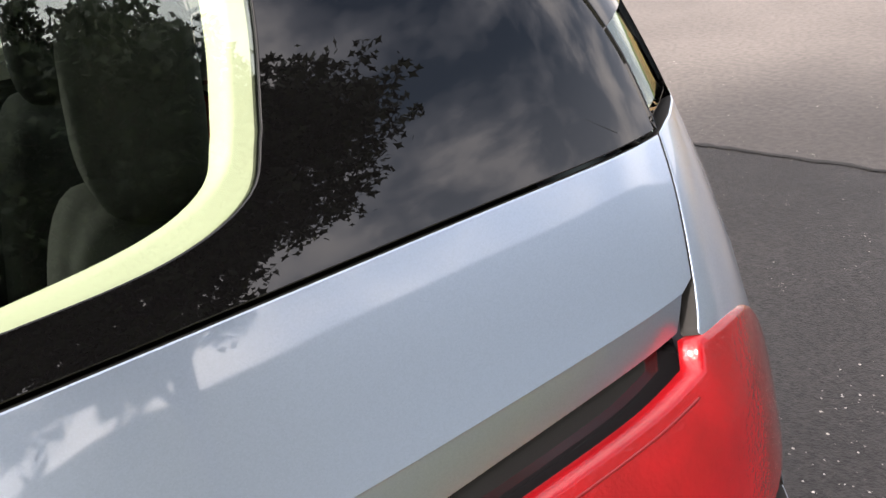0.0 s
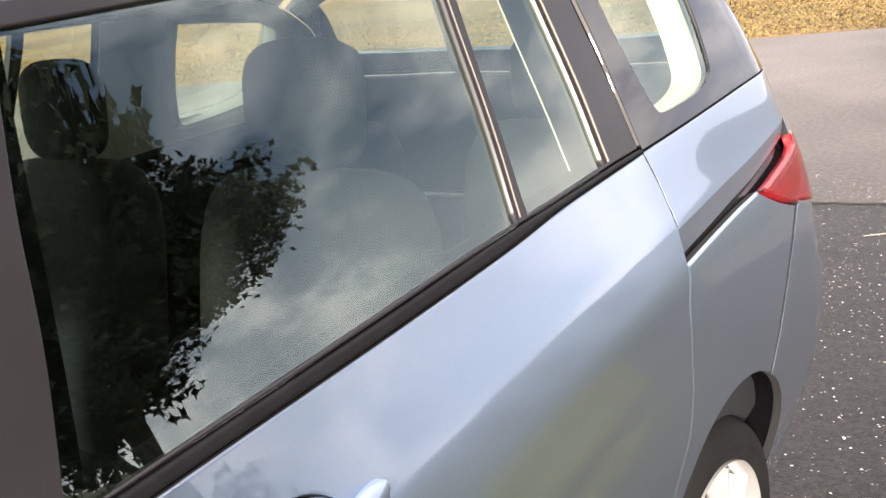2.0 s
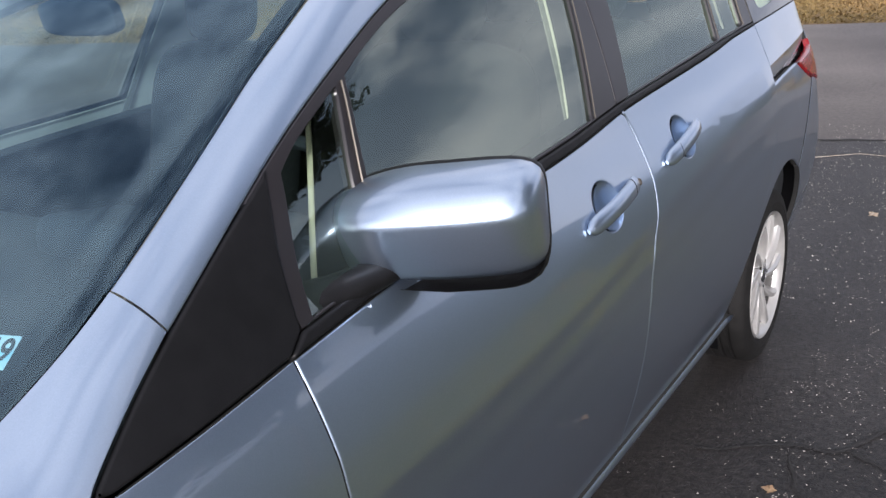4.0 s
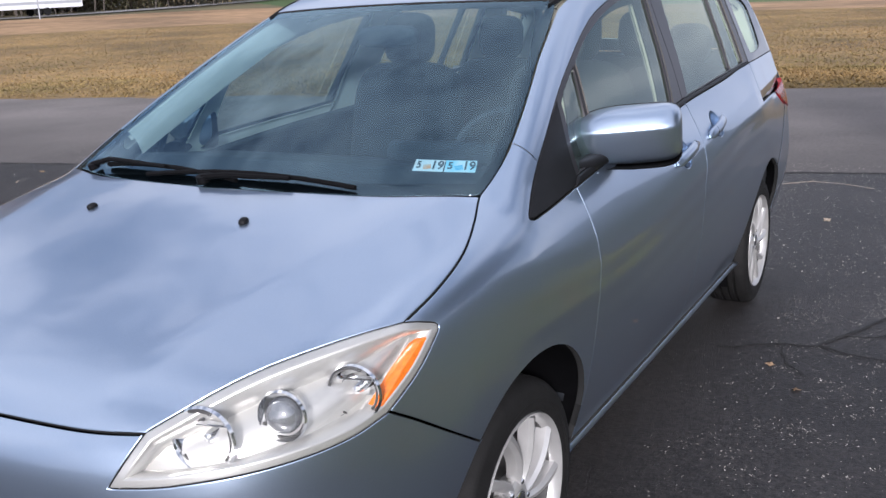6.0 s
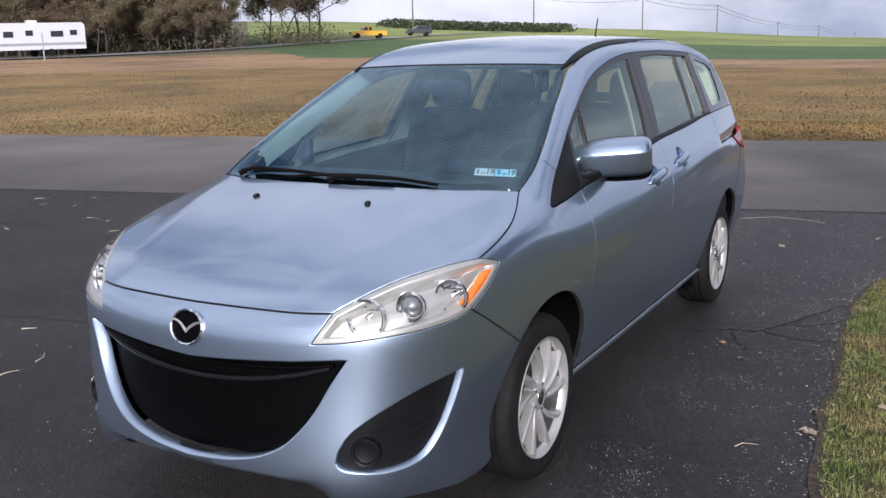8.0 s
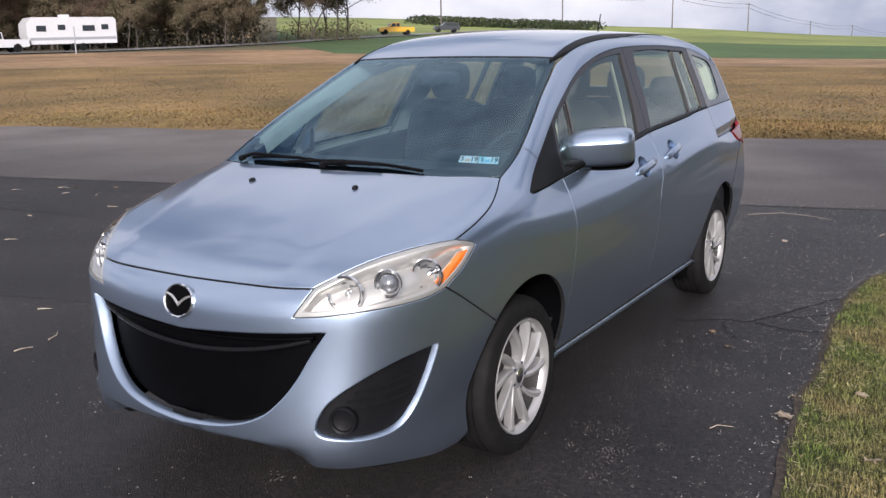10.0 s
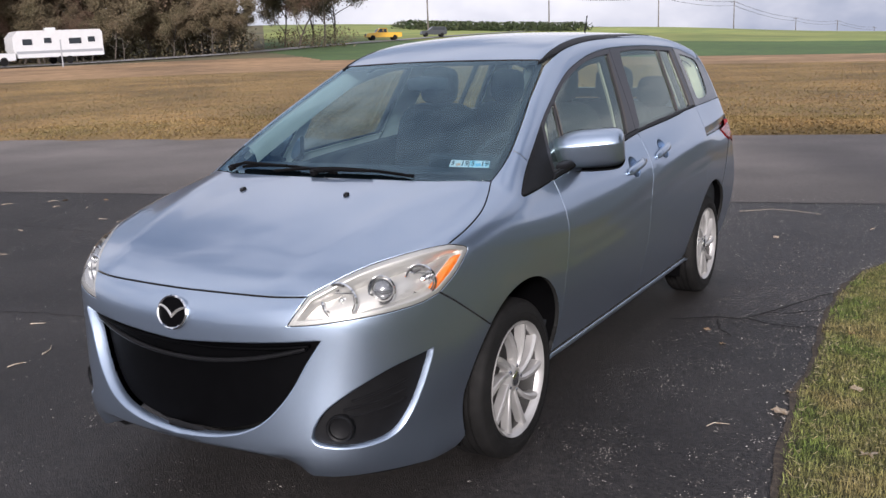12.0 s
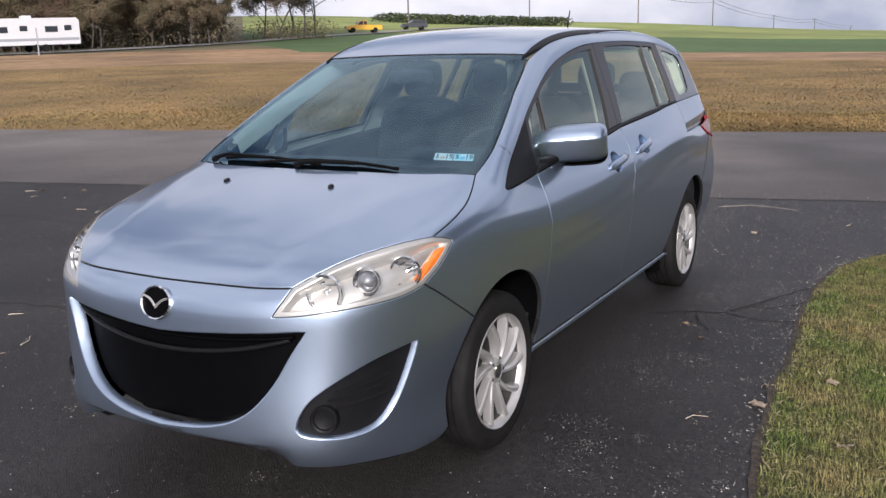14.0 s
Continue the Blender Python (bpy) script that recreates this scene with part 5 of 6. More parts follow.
geo, sp3, seam_tone, wob_, mul = n.new("ShaderNodeNewGeometry"), n.new("ShaderNodeSeparateXYZ"), n.new("ShaderNodeMapRange"), n.new("ShaderNodeTexNoise"), n.new("ShaderNodeMix")
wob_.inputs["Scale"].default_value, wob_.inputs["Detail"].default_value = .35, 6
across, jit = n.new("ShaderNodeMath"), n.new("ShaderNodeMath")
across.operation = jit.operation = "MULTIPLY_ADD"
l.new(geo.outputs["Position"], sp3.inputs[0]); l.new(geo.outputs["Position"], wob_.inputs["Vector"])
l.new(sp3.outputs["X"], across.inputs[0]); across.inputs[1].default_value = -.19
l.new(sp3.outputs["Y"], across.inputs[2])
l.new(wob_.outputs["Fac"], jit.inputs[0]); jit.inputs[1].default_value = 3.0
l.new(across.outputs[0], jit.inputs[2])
seam_tone.inputs["From Min"].default_value, seam_tone.inputs["From Max"].default_value = 7.6, 12.2
seam_tone.inputs["To Min"].default_value, seam_tone.inputs["To Max"].default_value = .58, 1.12
l.new(jit.outputs[0], seam_tone.inputs["Value"])
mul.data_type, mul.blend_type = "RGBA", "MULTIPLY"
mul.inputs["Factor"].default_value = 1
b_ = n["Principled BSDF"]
l.new(b_.inputs["Base Color"].links[0].from_socket, mul.inputs["A"]); l.new(seam_tone.outputs["Result"], mul.inputs["B"])
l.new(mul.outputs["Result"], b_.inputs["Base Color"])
STUBBLE = material("dry_stubble", (0.27, 0.165, 0.062), 0.95, color2=(0.17, 0.115, 0.042), scale=3.5, bump=1.0, bump_scale=9, coarse=0.35, coarse_scale=.22, detail=9)
SOIL = material("pale_stubble", (0.36, 0.22, 0.115), 0.95, color2=(0.24, 0.15, 0.07), scale=1.0, bump=1.0, bump_scale=7, coarse=0.25, coarse_scale=.12, detail=9)
CROP = material("dark_green_crop", (0.085, 0.145, 0.033), 0.95, color2=(0.055, 0.105, 0.030), scale=.6, coarse=0.2, coarse_scale=.03)
HILL = material("pale_green_hill", (0.30, 0.32, 0.085), 0.95, color2=(0.18, 0.235, 0.060), scale=.12, coarse=0.3, coarse_scale=.012)
BANK = material("rough_grass_bank", (0.026, 0.035, 0.022), 0.95, color2=(0.036, 0.041, 0.026), scale=2.0, coarse=.3, coarse_scale=.1)
VERGE = material("wood_floor", (0.13, 0.115, 0.055), 0.95, color2=(0.10, 0.085, 0.04), scale=.8, coarse=.3, coarse_scale=.1)
LAWN = material("lawn_soil", (0.044, 0.057, 0.026), 0.95, color2=(0.074, 0.074, 0.041), scale=5, bump=0.6, bump_scale=60)
EYE = (2.3, -3.0)


def road_edge(x):
    return 13.67 + .178 * x


def height(x, y):
    """The land: level round the car, rising over the fields to a low ridge."""
    dx, dy = x - EYE[0], y - EYE[1]
    r = np.hypot(dx, dy)
    az = np.degrees(np.arctan2(dx, dy))
    seen = np.clip((55 - np.abs(az + 30)) / 25, 0, 1)
    z80 = curve(np.clip(az, -75, 30), (-75., -56., -42., -25., -14., -5., 30.), (1.9, 1.75, 1.7, 1.1, .72, .45, .2)) * seen
    z115 = curve(np.clip(az, -75, 30), (-75., -56., -45., -36., -25., -14., 0., 30.), (2.9, 2.7, 3.0, 2.9, 2.2, 1.3, .8, .3)) * seen
    z300 = curve(np.clip(az, -75, 30), (-75., -50., -36., -24., -17., -10., -4., 30.), (13.5, 13.5, 13., 9.6, 8.0, 5.3, 3.6, 2.)) * seen
    den = np.cos(np.radians(az)) - .178 * np.sin(np.radians(az))
    r0 = np.clip(17.4 / np.maximum(den, .25), 0, 62)
    t1, t2, t3 = np.clip((r - r0) / (80 - r0), 0, 1), np.clip((r - 80) / 35, 0, 1), np.clip((r - 115) / 185, 0, 1)
    z = z80 * t1 ** 1.15 + (z115 - z80) * t2 + (z300 - z115) * t3 ** 1.05
    bank = np.clip((r - 9) / 23, 0, 1)
    z = z + np.interp(az, (10, 17, 25, 32, 40, 48, 57, 80), (1.8, 2.9, 4.3, 5.1, 5.7, 6.2, 6.6, 7.0)) * bank * bank * (3 - 2 * bank) * np.clip((az - 4) / 6, 0, 1) * np.clip((128 - az) / 35, 0, 1)
    return z - np.clip((r - 300) / 1500, 0, 1) * 14


def polar_sheet(name, mat_of, mats, radii, turns, skip=None):
    xs, ys = np.zeros((len(radii), len(turns))), np.zeros((len(radii), len(turns)))
    for i, r in enumerate(radii):
        a = np.radians(turns)
        xs[i], ys[i] = EYE[0] + r * np.sin(a), EYE[1] + r * np.cos(a)
    zs = height(xs, ys)
    n = len(turns)
    verts = np.stack([xs, ys, zs], -1).reshape(-1, 3)
    faces, mi = [], []
    for i in range(len(radii) - 1):
        for j in range(n):
            k = (j + 1) % n
            faces.append((i * n + j, i * n + k, (i + 1) * n + k, (i + 1) * n + j))
            mi.append(mat_of((radii[i] + radii[i + 1]) / 2, turns[j]))
    centre = len(verts)
    verts = np.vstack([verts, [(EYE[0], EYE[1], 0)]])
    for j in range(n):
        faces.append((centre, (j + 1) % n, j))
        mi.append(mat_of(0, turns[j]))
    ob = mesh_object(name, verts, [f[::-1] for f in faces], mats[0])
    for m in mats[1:]:
        ob.data.materials.append(m)
    ob.data.polygons.foreach_set("material_index", mi)
    return ob


def land_kind(r, az):
    if az > 3.9 or az < -95:
        return 5
    if r < 60:
        return 0
    if r < 82:
        return 1
    if az < -41.5 + max(0, 112 - r) * .11:
        return 1 if r < 92 else 4
    return 2 if r < 150 else 3


turns = np.r_[np.arange(-180, -70, 3.0), np.arange(-70, 12, .25), np.arange(12, 180, 3.0)]
radii = np.r_[4, 8, np.arange(12, 40, 2), np.arange(40, 82, 3), np.arange(82, 116, 1.5), 120, 128, 140, 150, 170, 190, 220, 250, 280, 300, 320, 360, 430, 560, 800, 1300, 2500]
ground = polar_sheet("ground", land_kind, [STUBBLE, SOIL, CROP, HILL, VERGE, BANK], radii, turns)
tagged(ground, "fields of dry brown stubble and green crop rising to a low ridge", "ground", kind="structure")


def flat_sheet(name, pts, z, mat, label, category, step=None):
    bm = bmesh.new()
    f = bm.faces.new([bm.verts.new((x, y, z)) for x, y in pts])
    if f.normal.z < 0:
        f.normal_flip()
    bmesh.ops.triangulate(bm, faces=bm.faces)
    bmesh.ops.recalc_face_normals(bm, faces=bm.faces)
    for f in bm.faces:
        if f.normal.z < 0:
            f.normal_flip()
    me = bpy.data.meshes.new(name)
    bm.to_mesh(me); bm.free()
    me.materials.append(mat)
    return tagged(new(name, me), label, category, kind="structure")


def seam(x):
    return 6.22 + .205 * x


lawn_edge = smooth_line([(2.75, -7.0), (2.25, -3.2), (2.02, -1.5), (1.90, -.6), (1.79, .11), (1.70, .9), (1.66, 1.78), (1.62, 2.5), (1.64, 3.3), (1.80, 3.9), (2.25, 4.6), (3.2, 5.3), (5.0, 6.2), (9.0, 7.6), (20., 10.0)], 6)
wob = np.array([[noise.noise(Vector((p[0] * 5, p[1] * 5, 0))) * .03, noise.noise(Vector((p[0] * 5, p[1] * 5, 7))) * .03] for p in lawn_edge])
lawn_edge = lawn_edge + wob
lot = [tuple(p) for p in lawn_edge if p[1] < seam(p[0])] + [(2.6, seam(2.6)), (-45, seam(-45))] + [(-45, -30), (2.8, -30)]
flat_sheet("pavement", lot, .006, ASPHALT, "dark sealed asphalt drive with pale grit", "asphalt")
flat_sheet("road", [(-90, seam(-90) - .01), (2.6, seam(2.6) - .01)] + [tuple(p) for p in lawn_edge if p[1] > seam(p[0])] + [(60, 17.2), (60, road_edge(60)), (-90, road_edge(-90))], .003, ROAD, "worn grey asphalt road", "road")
flat_sheet("lawn", [tuple(p) for p in lawn_edge] + [(60, 17.0), (60, -30), (2.75, -30)], .012, LAWN, "short lawn beside the drive", "lawn")

SOIL_EDGE = material("bare_soil", (0.040, 0.030, 0.022), .95, color2=(0.085, 0.066, 0.048), scale=40, bump=1.0, bump_scale=90)
ed = np.array([p for p in lawn_edge if -7 < p[1] < 5.2])
ed_w = np.array([.035 + .03 * abs(noise.noise(Vector((p[0] * 6, p[1] * 6, 11)))) for p in ed])
flat_sheet("lawn_border", [tuple(p) for p in ed + np.array([.03, 0])] + [(p[0] - w, p[1]) for p, w in zip(ed[::-1], ed_w[::-1])], .014, SOIL_EDGE, "strip of bare dark soil along the lawn edge", "soil")

# far road along the wood
far_line = smooth_line([(-75, 86.), (-56, 96.), (-45, 107.), (-36, 138.), (-31, 168.), (-25, 235.), (-20, 320.)], 10)
FARROAD = material("far_road", (0.30, 0.29, 0.28), 0.85, vary=.15, scale=.8)
vs, fs = [], []
for az, r in far_line:
    for d in (-3.4, 3.4):
        a = math.radians(az)
        x, y = EYE[0] + (r + d) * math.sin(a), EYE[1] + (r + d) * math.cos(a)
        vs.append((x, y, float(height(np.array(x), np.array(y))) + .12))
for i in range(len(far_line) - 1):
    fs.append((2 * i, 2 * i + 1, 2 * i + 3, 2 * i + 2))
tagged(mesh_object("far_road", vs, [f[::-1] for f in fs], FARROAD), "pale country road along the edge of the wood", "road", kind="structure")


def polar(az, r, dz=0.0):
    a = math.radians(az)
    x, y = EYE[0] + r * math.sin(a), EYE[1] + r * math.cos(a)
    return Vector((x, y, float(height(np.array(x), np.array(y))) + dz))


# ---- cracks, grit, leaves on the asphalt ----
TAR = material("crack_tar", (0.019, 0.017, 0.016), .75, vary=.4, scale=40, bump=.5, bump_scale=150)
rng = random.Random(7)


def crack(pts, width, z=.010):
    line = smooth_line(pts, 14)
    vs, fs = [], []
    for i, p in enumerate(line):
        d = line[min(i + 1, len(line) - 1)] - line[max(i - 1, 0)]
        d = np.array([-d[1], d[0]]) / (np.linalg.norm(d) + 1e-9)
        j = noise.noise(Vector((p[0] * 9, p[1] * 9, 1))) * .03
        w = width * (.55 + .8 * abs(noise.noise(Vector((p[0] * 14, p[1] * 14, 4)))))
        c = p + d * j
        vs += [(*(c - d * w), z), (*(c - d * w * .2), z + .002), (*(c + d * w), z)]
    for i in range(len(line) - 1):
        fs += [(3 * i, 3 * i + 1, 3 * i + 4, 3 * i + 3), (3 * i + 1, 3 * i + 2, 3 * i + 5, 3 * i + 4)]
    return tagged(mesh_object("crack", vs, [f[::-1] for f in fs], TAR), "dark crack running across the asphalt", "crack", "cracks in the asphalt", "structure")


crack([(.80, 2.02), (.98, 2.12), (1.19, 2.21), (1.36, 2.52), (1.50, 2.85), (1.63, 3.05)], .012)
crack([(1.19, 2.21), (1.34, 2.15), (1.50, 2.14), (1.64, 2.2)], .012)
crack([(1.05, 2.12), (1.12, 1.95), (1.17, 1.82)], .009)
crack([(1.25, 2.33), (1.42, 2.42), (1.62, 2.62)], .008)
crack([(x, seam(x)) for x in np.linspace(-14, 2.6, 24)], .022)
crack([(-7, -.2), (-5.5, .1), (-4.2, .2), (-3.0, .55), (-1.9, .75)], .006)
crack([(-12, 3.0), (-8.5, 2.6), (-5.5, 2.75), (-3.4, 2.5)], .007)

GRIT = material("pale_grit", (0.60, 0.56, 0.51), .9, color2=(0.24, 0.22, 0.19), scale=30, per_piece=.5)
verts, faces = [], []
def chip(x, y, s, z=.007):
    k = len(verts)
    a = rng.uniform(0, 6.28)
    e = rng.uniform(.25, 1.0)
    for i in range(5):
        t = a + i * 1.2566
        q = rng.uniform(.7, 1.2)
        cx, cy = s * q * math.cos(t), s * q * e * math.sin(t)
        verts.append((x + cx, y + cy, z))
    verts.append((x, y, z + s * .5))
    for i in range(5):
        faces.append((k + i, k + (i + 1) % 5, k + 5))
for _ in range(25000):
    x, y = rng.uniform(-9, 2.2), rng.uniform(-2.6, 6.9)
    if rng.random() > .12 + 1.1 * max(0, noise.noise(Vector((x * 1.3, y * 1.3, 3))) + .12):
        continue
    if x > 1.6 and y > -.3 or (abs(x) < .6 and -.5 < y < 3.3):
        continue
    chip(x, y, rng.uniform(.0010, .0030) * (2.0 if rng.random() < .05 else 1))
for _ in range(20000):
    x, y = rng.uniform(-11, -.9), rng.uniform(-2.8, 5.0)
    if rng.random() < .35 + .65 * max(0, noise.noise(Vector((x * .9, y * .9, 8))) + .3):
        chip(x, y, rng.uniform(.0018, .0048))
for _ in range(1100):
    near = rng.random() < .3
    x, y = (rng.uniform(.95, 1.75), rng.uniform(-2.2, 3.2)) if near else (rng.uniform(-8, 1.7), rng.uniform(-3.0, 6.0))
    spread = rng.uniform(.015, .07)
    for _ in range(rng.randrange(4, 18)):
        u, w = x + rng.gauss(0, spread), y + rng.gauss(0, spread)
        if not (abs(u) < .75 and -.6 < w < 3.3) and u < 1.72:
            chip(u, w, rng.uniform(.0010, .0036))
for _ in range(3200):
    x, y = rng.uniform(-.2, 2.3), rng.uniform(3.3, 6.8)
    chip(x, y, rng.uniform(.0015, .0055))
for _ in range(900):
    p = lawn_edge[rng.randrange(10, 62)]
    chip(p[0] - abs(rng.gauss(0, .07)), p[1] + rng.uniform(-.1, .1), rng.uniform(.002, .006))
tagged(mesh_object("grit", verts, faces, GRIT, smooth=False), "scattered pale grit on the asphalt", "grit", kind="stuff")

LEAF = material("dry_leaf", (0.52, 0.36, 0.22), .8, color2=(0.34, 0.22, 0.12), scale=60)
LEAF_PALE = material("pale_dry_leaf", (0.66, 0.58, 0.47), .8, color2=(0.48, 0.36, 0.24), scale=60)


def dry_leaf(x, y, s, turn, mat, z=.012):
    bm = bmesh.new()
    out = [(0, -1.1), (.35, -.55), (.75, -.5), (.55, -.1), (.95, .3), (.45, .35), (.3, .85), (0, 1.15), (-.35, .8), (-.45, .3), (-.9, .35), (-.6, -.1), (-.7, -.55), (-.3, -.5)]
    c = bm.verts.new((0, 0, .02))
    ring = [bm.verts.new((a, b, .12 + .22 * math.sin(3 * a + 2 * b))) for a, b in out]
    for i in range(len(ring)):
        bm.faces.new((c, ring[i], ring[(i + 1) % len(ring)]))
    bmesh.ops.solidify(bm, geom=bm.faces[:], thickness=.03)
    bmesh.ops.transform(bm, matrix=pose(x, y, z + s * .05, 0, 0, turn) @ Matrix.Scale(s, 4), verts=bm.verts)
    return tagged(bm_part("dry_leaf", bm, mat), "curled dry leaf lying on the ground", "leaf", "fallen leaves")


for x, y, s in ((1.19, 1.68, .022), (1.645, .845, .045), (1.635, 1.10, .03), (1.05, 1.9, .02), (-7.4, 4.1, .04), (-6.9, 4.3, .03), (-5.4, 1.2, .02), (-8.2, 2.6, .03), (1.9, 1.2, .035), (1.95, 2.6, .03), (2.02, .5, .035), (1.78, 2.05, .028), (-.6, 5.7, .04), (-.25, 5.5, .03), (-3.6, 3.4, .025), (.9, 4.6, .03)):
    dry_leaf(x, y, s, rng.uniform(0, 360), LEAF_PALE if (rng.random() < .6 or x in (1.645, 1.635)) else LEAF, .03 if x > 1.7 else .008)
bm = bmesh.new()
tube(bm, [(1.404, .56, .012), (1.425, .598, .016), (1.483, .619, .012)], .0022, 6, .001)
tagged(bm_part("twig", bm, LEAF_PALE), "thin pale twig lying on the asphalt", "twig")
bm = bmesh.new()
tube(bm, [(.35, 5.72, .012), (.62, 5.88, .02), (.85, 5.86, .016), (1.08, 5.75, .012)], .0015, 6, .0008)
tagged(bm_part("twig", bm, LEAF_PALE), "thin pale twig lying on the asphalt", "twig")

for x, y, a, ln in ((-7.5, 4.0, 20, .13), (-7.05, 3.72, 70, .09), (-6.62, 3.8, 130, .10), (-5.72, 3.3, 10, .12), (-5.4, 3.25, 95, .08), (-4.9, 2.88, 40, .09), (-6.05, 2.55, 160, .14), (-5.05, 1.66, 15, .10), (-7.9, 3.65, 55, .12), (-2.2, .06, 118, .16), (-2.13, -.19, 75, .10), (-2.75, .38, 30, .09), (-1.65, -.03, 100, .08), (-3.4, 1.35, 145, .08), (1.55, 5.2, 80, .07), (2.3, 5.6, 20, .08)):
    m = pose(x, y, .011, 0, 0, a)
    bm = bmesh.new()
    tube(bm, [m @ Vector((-ln / 2, 0, 0)), m @ Vector((-ln * .1, ln * rng.uniform(-.2, .2), .004)), m @ Vector((ln / 2, ln * rng.uniform(-.3, .3), .001))], .004, 5, .0015)
    tagged(bm_part("dry_stalk", bm, LEAF_PALE), "short pale dry stalk lying on the asphalt", "stalk", "dry stalks on the asphalt")

# ---- lawn blades ----
GRASS = material("grass_blades", (0.108, 0.145, 0.029), .7, color2=(0.225, 0.185, 0.072), scale=2.6, per_piece=.9, coarse=.3, coarse_scale=11.)
n_blade = 250000
gx, gy = np.random.rand(n_blade), np.random.rand(n_blade)
gy = -2.2 + 8.8 * gy ** 1.15
ex = np.interp(gy, lawn_edge[:, 1], lawn_edge[:, 0])
gx = ex - .01 + .62 * gx + 2.6 * np.random.rand(n_blade) ** 7
ang, hgt = np.random.rand(n_blade) * 6.283, .007 + .026 * np.random.rand(n_blade) ** 2
lean, wid = .004 + .018 * np.random.rand(n_blade), .0011 + .0014 * np.random.rand(n_blade)
ca, sa = np.cos(ang), np.sin(ang)
v = np.empty((n_blade, 3, 3))
v[:, 0] = np.stack([gx - sa * wid, gy + ca * wid, np.full(n_blade, .012)], -1)
v[:, 1] = np.stack([gx + sa * wid, gy - ca * wid, np.full(n_blade, .012)], -1)
v[:, 2] = np.stack([gx + ca * lean, gy + sa * lean, .012 + hgt], -1)
me = bpy.data.meshes.new("grass")
me.from_pydata(v.reshape(-1, 3).tolist(), [], np.arange(n_blade * 3).reshape(-1, 3).tolist())
me.materials.append(GRASS)
tagged(new("grass", me), "short green and straw-coloured lawn grass", "grass", kind="stuff")

# dry clippings lying in the lawn
CLIPPING = material("dry_clippings", (0.42, 0.37, 0.20), .85, color2=(0.32, 0.25, 0.12), scale=20, per_piece=.4)
n_c = 7000
cy_ = -1.6 + 8.0 * np.random.rand(n_c) ** 1.2
cx_ = np.interp(cy_, lawn_edge[:, 1], lawn_edge[:, 0]) + .01 + 2.5 * np.random.rand(n_c) ** 1.5
ang, ln, wd_ = np.random.rand(n_c) * 6.283, .005 + .014 * np.random.rand(n_c), .0012 + .0012 * np.random.rand(n_c)
ca, sa, zz = np.cos(ang), np.sin(ang), .020 + .014 * np.random.rand(n_c)
tip = zz + .012 * (np.random.rand(n_c) - .3)
v = np.stack([np.stack([cx_ - ca * ln - sa * wd_, cy_ - sa * ln + ca * wd_, zz], -1), np.stack([cx_ - ca * ln + sa * wd_, cy_ - sa * ln - ca * wd_, zz], -1),
              np.stack([cx_ + ca * ln + sa * wd_, cy_ + sa * ln - ca * wd_, tip], -1), np.stack([cx_ + ca * ln - sa * wd_, cy_ + sa * ln + ca * wd_, tip], -1)], 1)
me = bpy.data.meshes.new("clippings")
me.from_pydata(v.reshape(-1, 3).tolist(), [], np.arange(n_c * 4).reshape(-1, 4).tolist())
me.materials.append(CLIPPING)
tagged(new("clippings", me), "pale dry clippings scattered in the lawn", "clippings", kind="stuff")

# stubble tufts on the near field
STRAW = material("straw_tufts", (0.30, 0.195, 0.075), .95, color2=(0.19, 0.145, 0.050), scale=.35, per_piece=.35, coarse=.25, coarse_scale=.12)
n_t = 240000
taz, tr = np.radians(-66 + 72 * np.random.rand(n_t)), 13 + 47 * np.random.rand(n_t) ** 1.5
tx, ty = EYE[0] + tr * np.sin(taz), EYE[1] + tr * np.cos(taz)
ty = np.where(ty < road_edge(tx) + .1, 2 * road_edge(tx) + .2 - ty, ty)
tz = height(tx, ty)
ang, hgt = np.random.rand(n_t) * 6.283, (.010 + .030 * np.random.rand(n_t) ** 2)
wid, lean = .008 + .018 * np.random.rand(n_t), .10 * np.random.rand(n_t)
ca, sa = np.cos(ang), np.sin(ang)
v = np.empty((n_t, 3, 3))
v[:, 0] = np.stack([tx - sa * wid, ty + ca * wid, tz], -1)
v[:, 1] = np.stack([tx + sa * wid, ty - ca * wid, tz], -1)
v[:, 2] = np.stack([tx + ca * lean, ty + sa * lean, tz + hgt], -1)
me = bpy.data.meshes.new("stubble")
me.from_pydata(v.reshape(-1, 3).tolist(), [], np.arange(n_t * 3).reshape(-1, 3).tolist())
me.materials.append(STRAW)
tagged(new("stubble", me), "dry straw and weeds on the harvested field", "stubble", kind="stuff")

# ---- trees ----
BARK = material("bark", (0.11, 0.092, 0.076), .95, vary=.4, scale=9, bump=.8, bump_scale=30)
FOLIAGE = material("dark_green_leaves", (0.018, 0.032, 0.010), .6, color2=(0.032, 0.045, 0.015), scale=5, per_piece=.4)
AUTUMN = material("autumn_leaves", (0.145, 0.122, 0.068), .85, color2=(0.19, 0.145, 0.090), scale=.35, per_piece=.45)
RUSSET = material("russet_leaves", (0.17, 0.105, 0.075), .85, color2=(0.12, 0.10, 0.055), scale=.35, per_piece=.45)


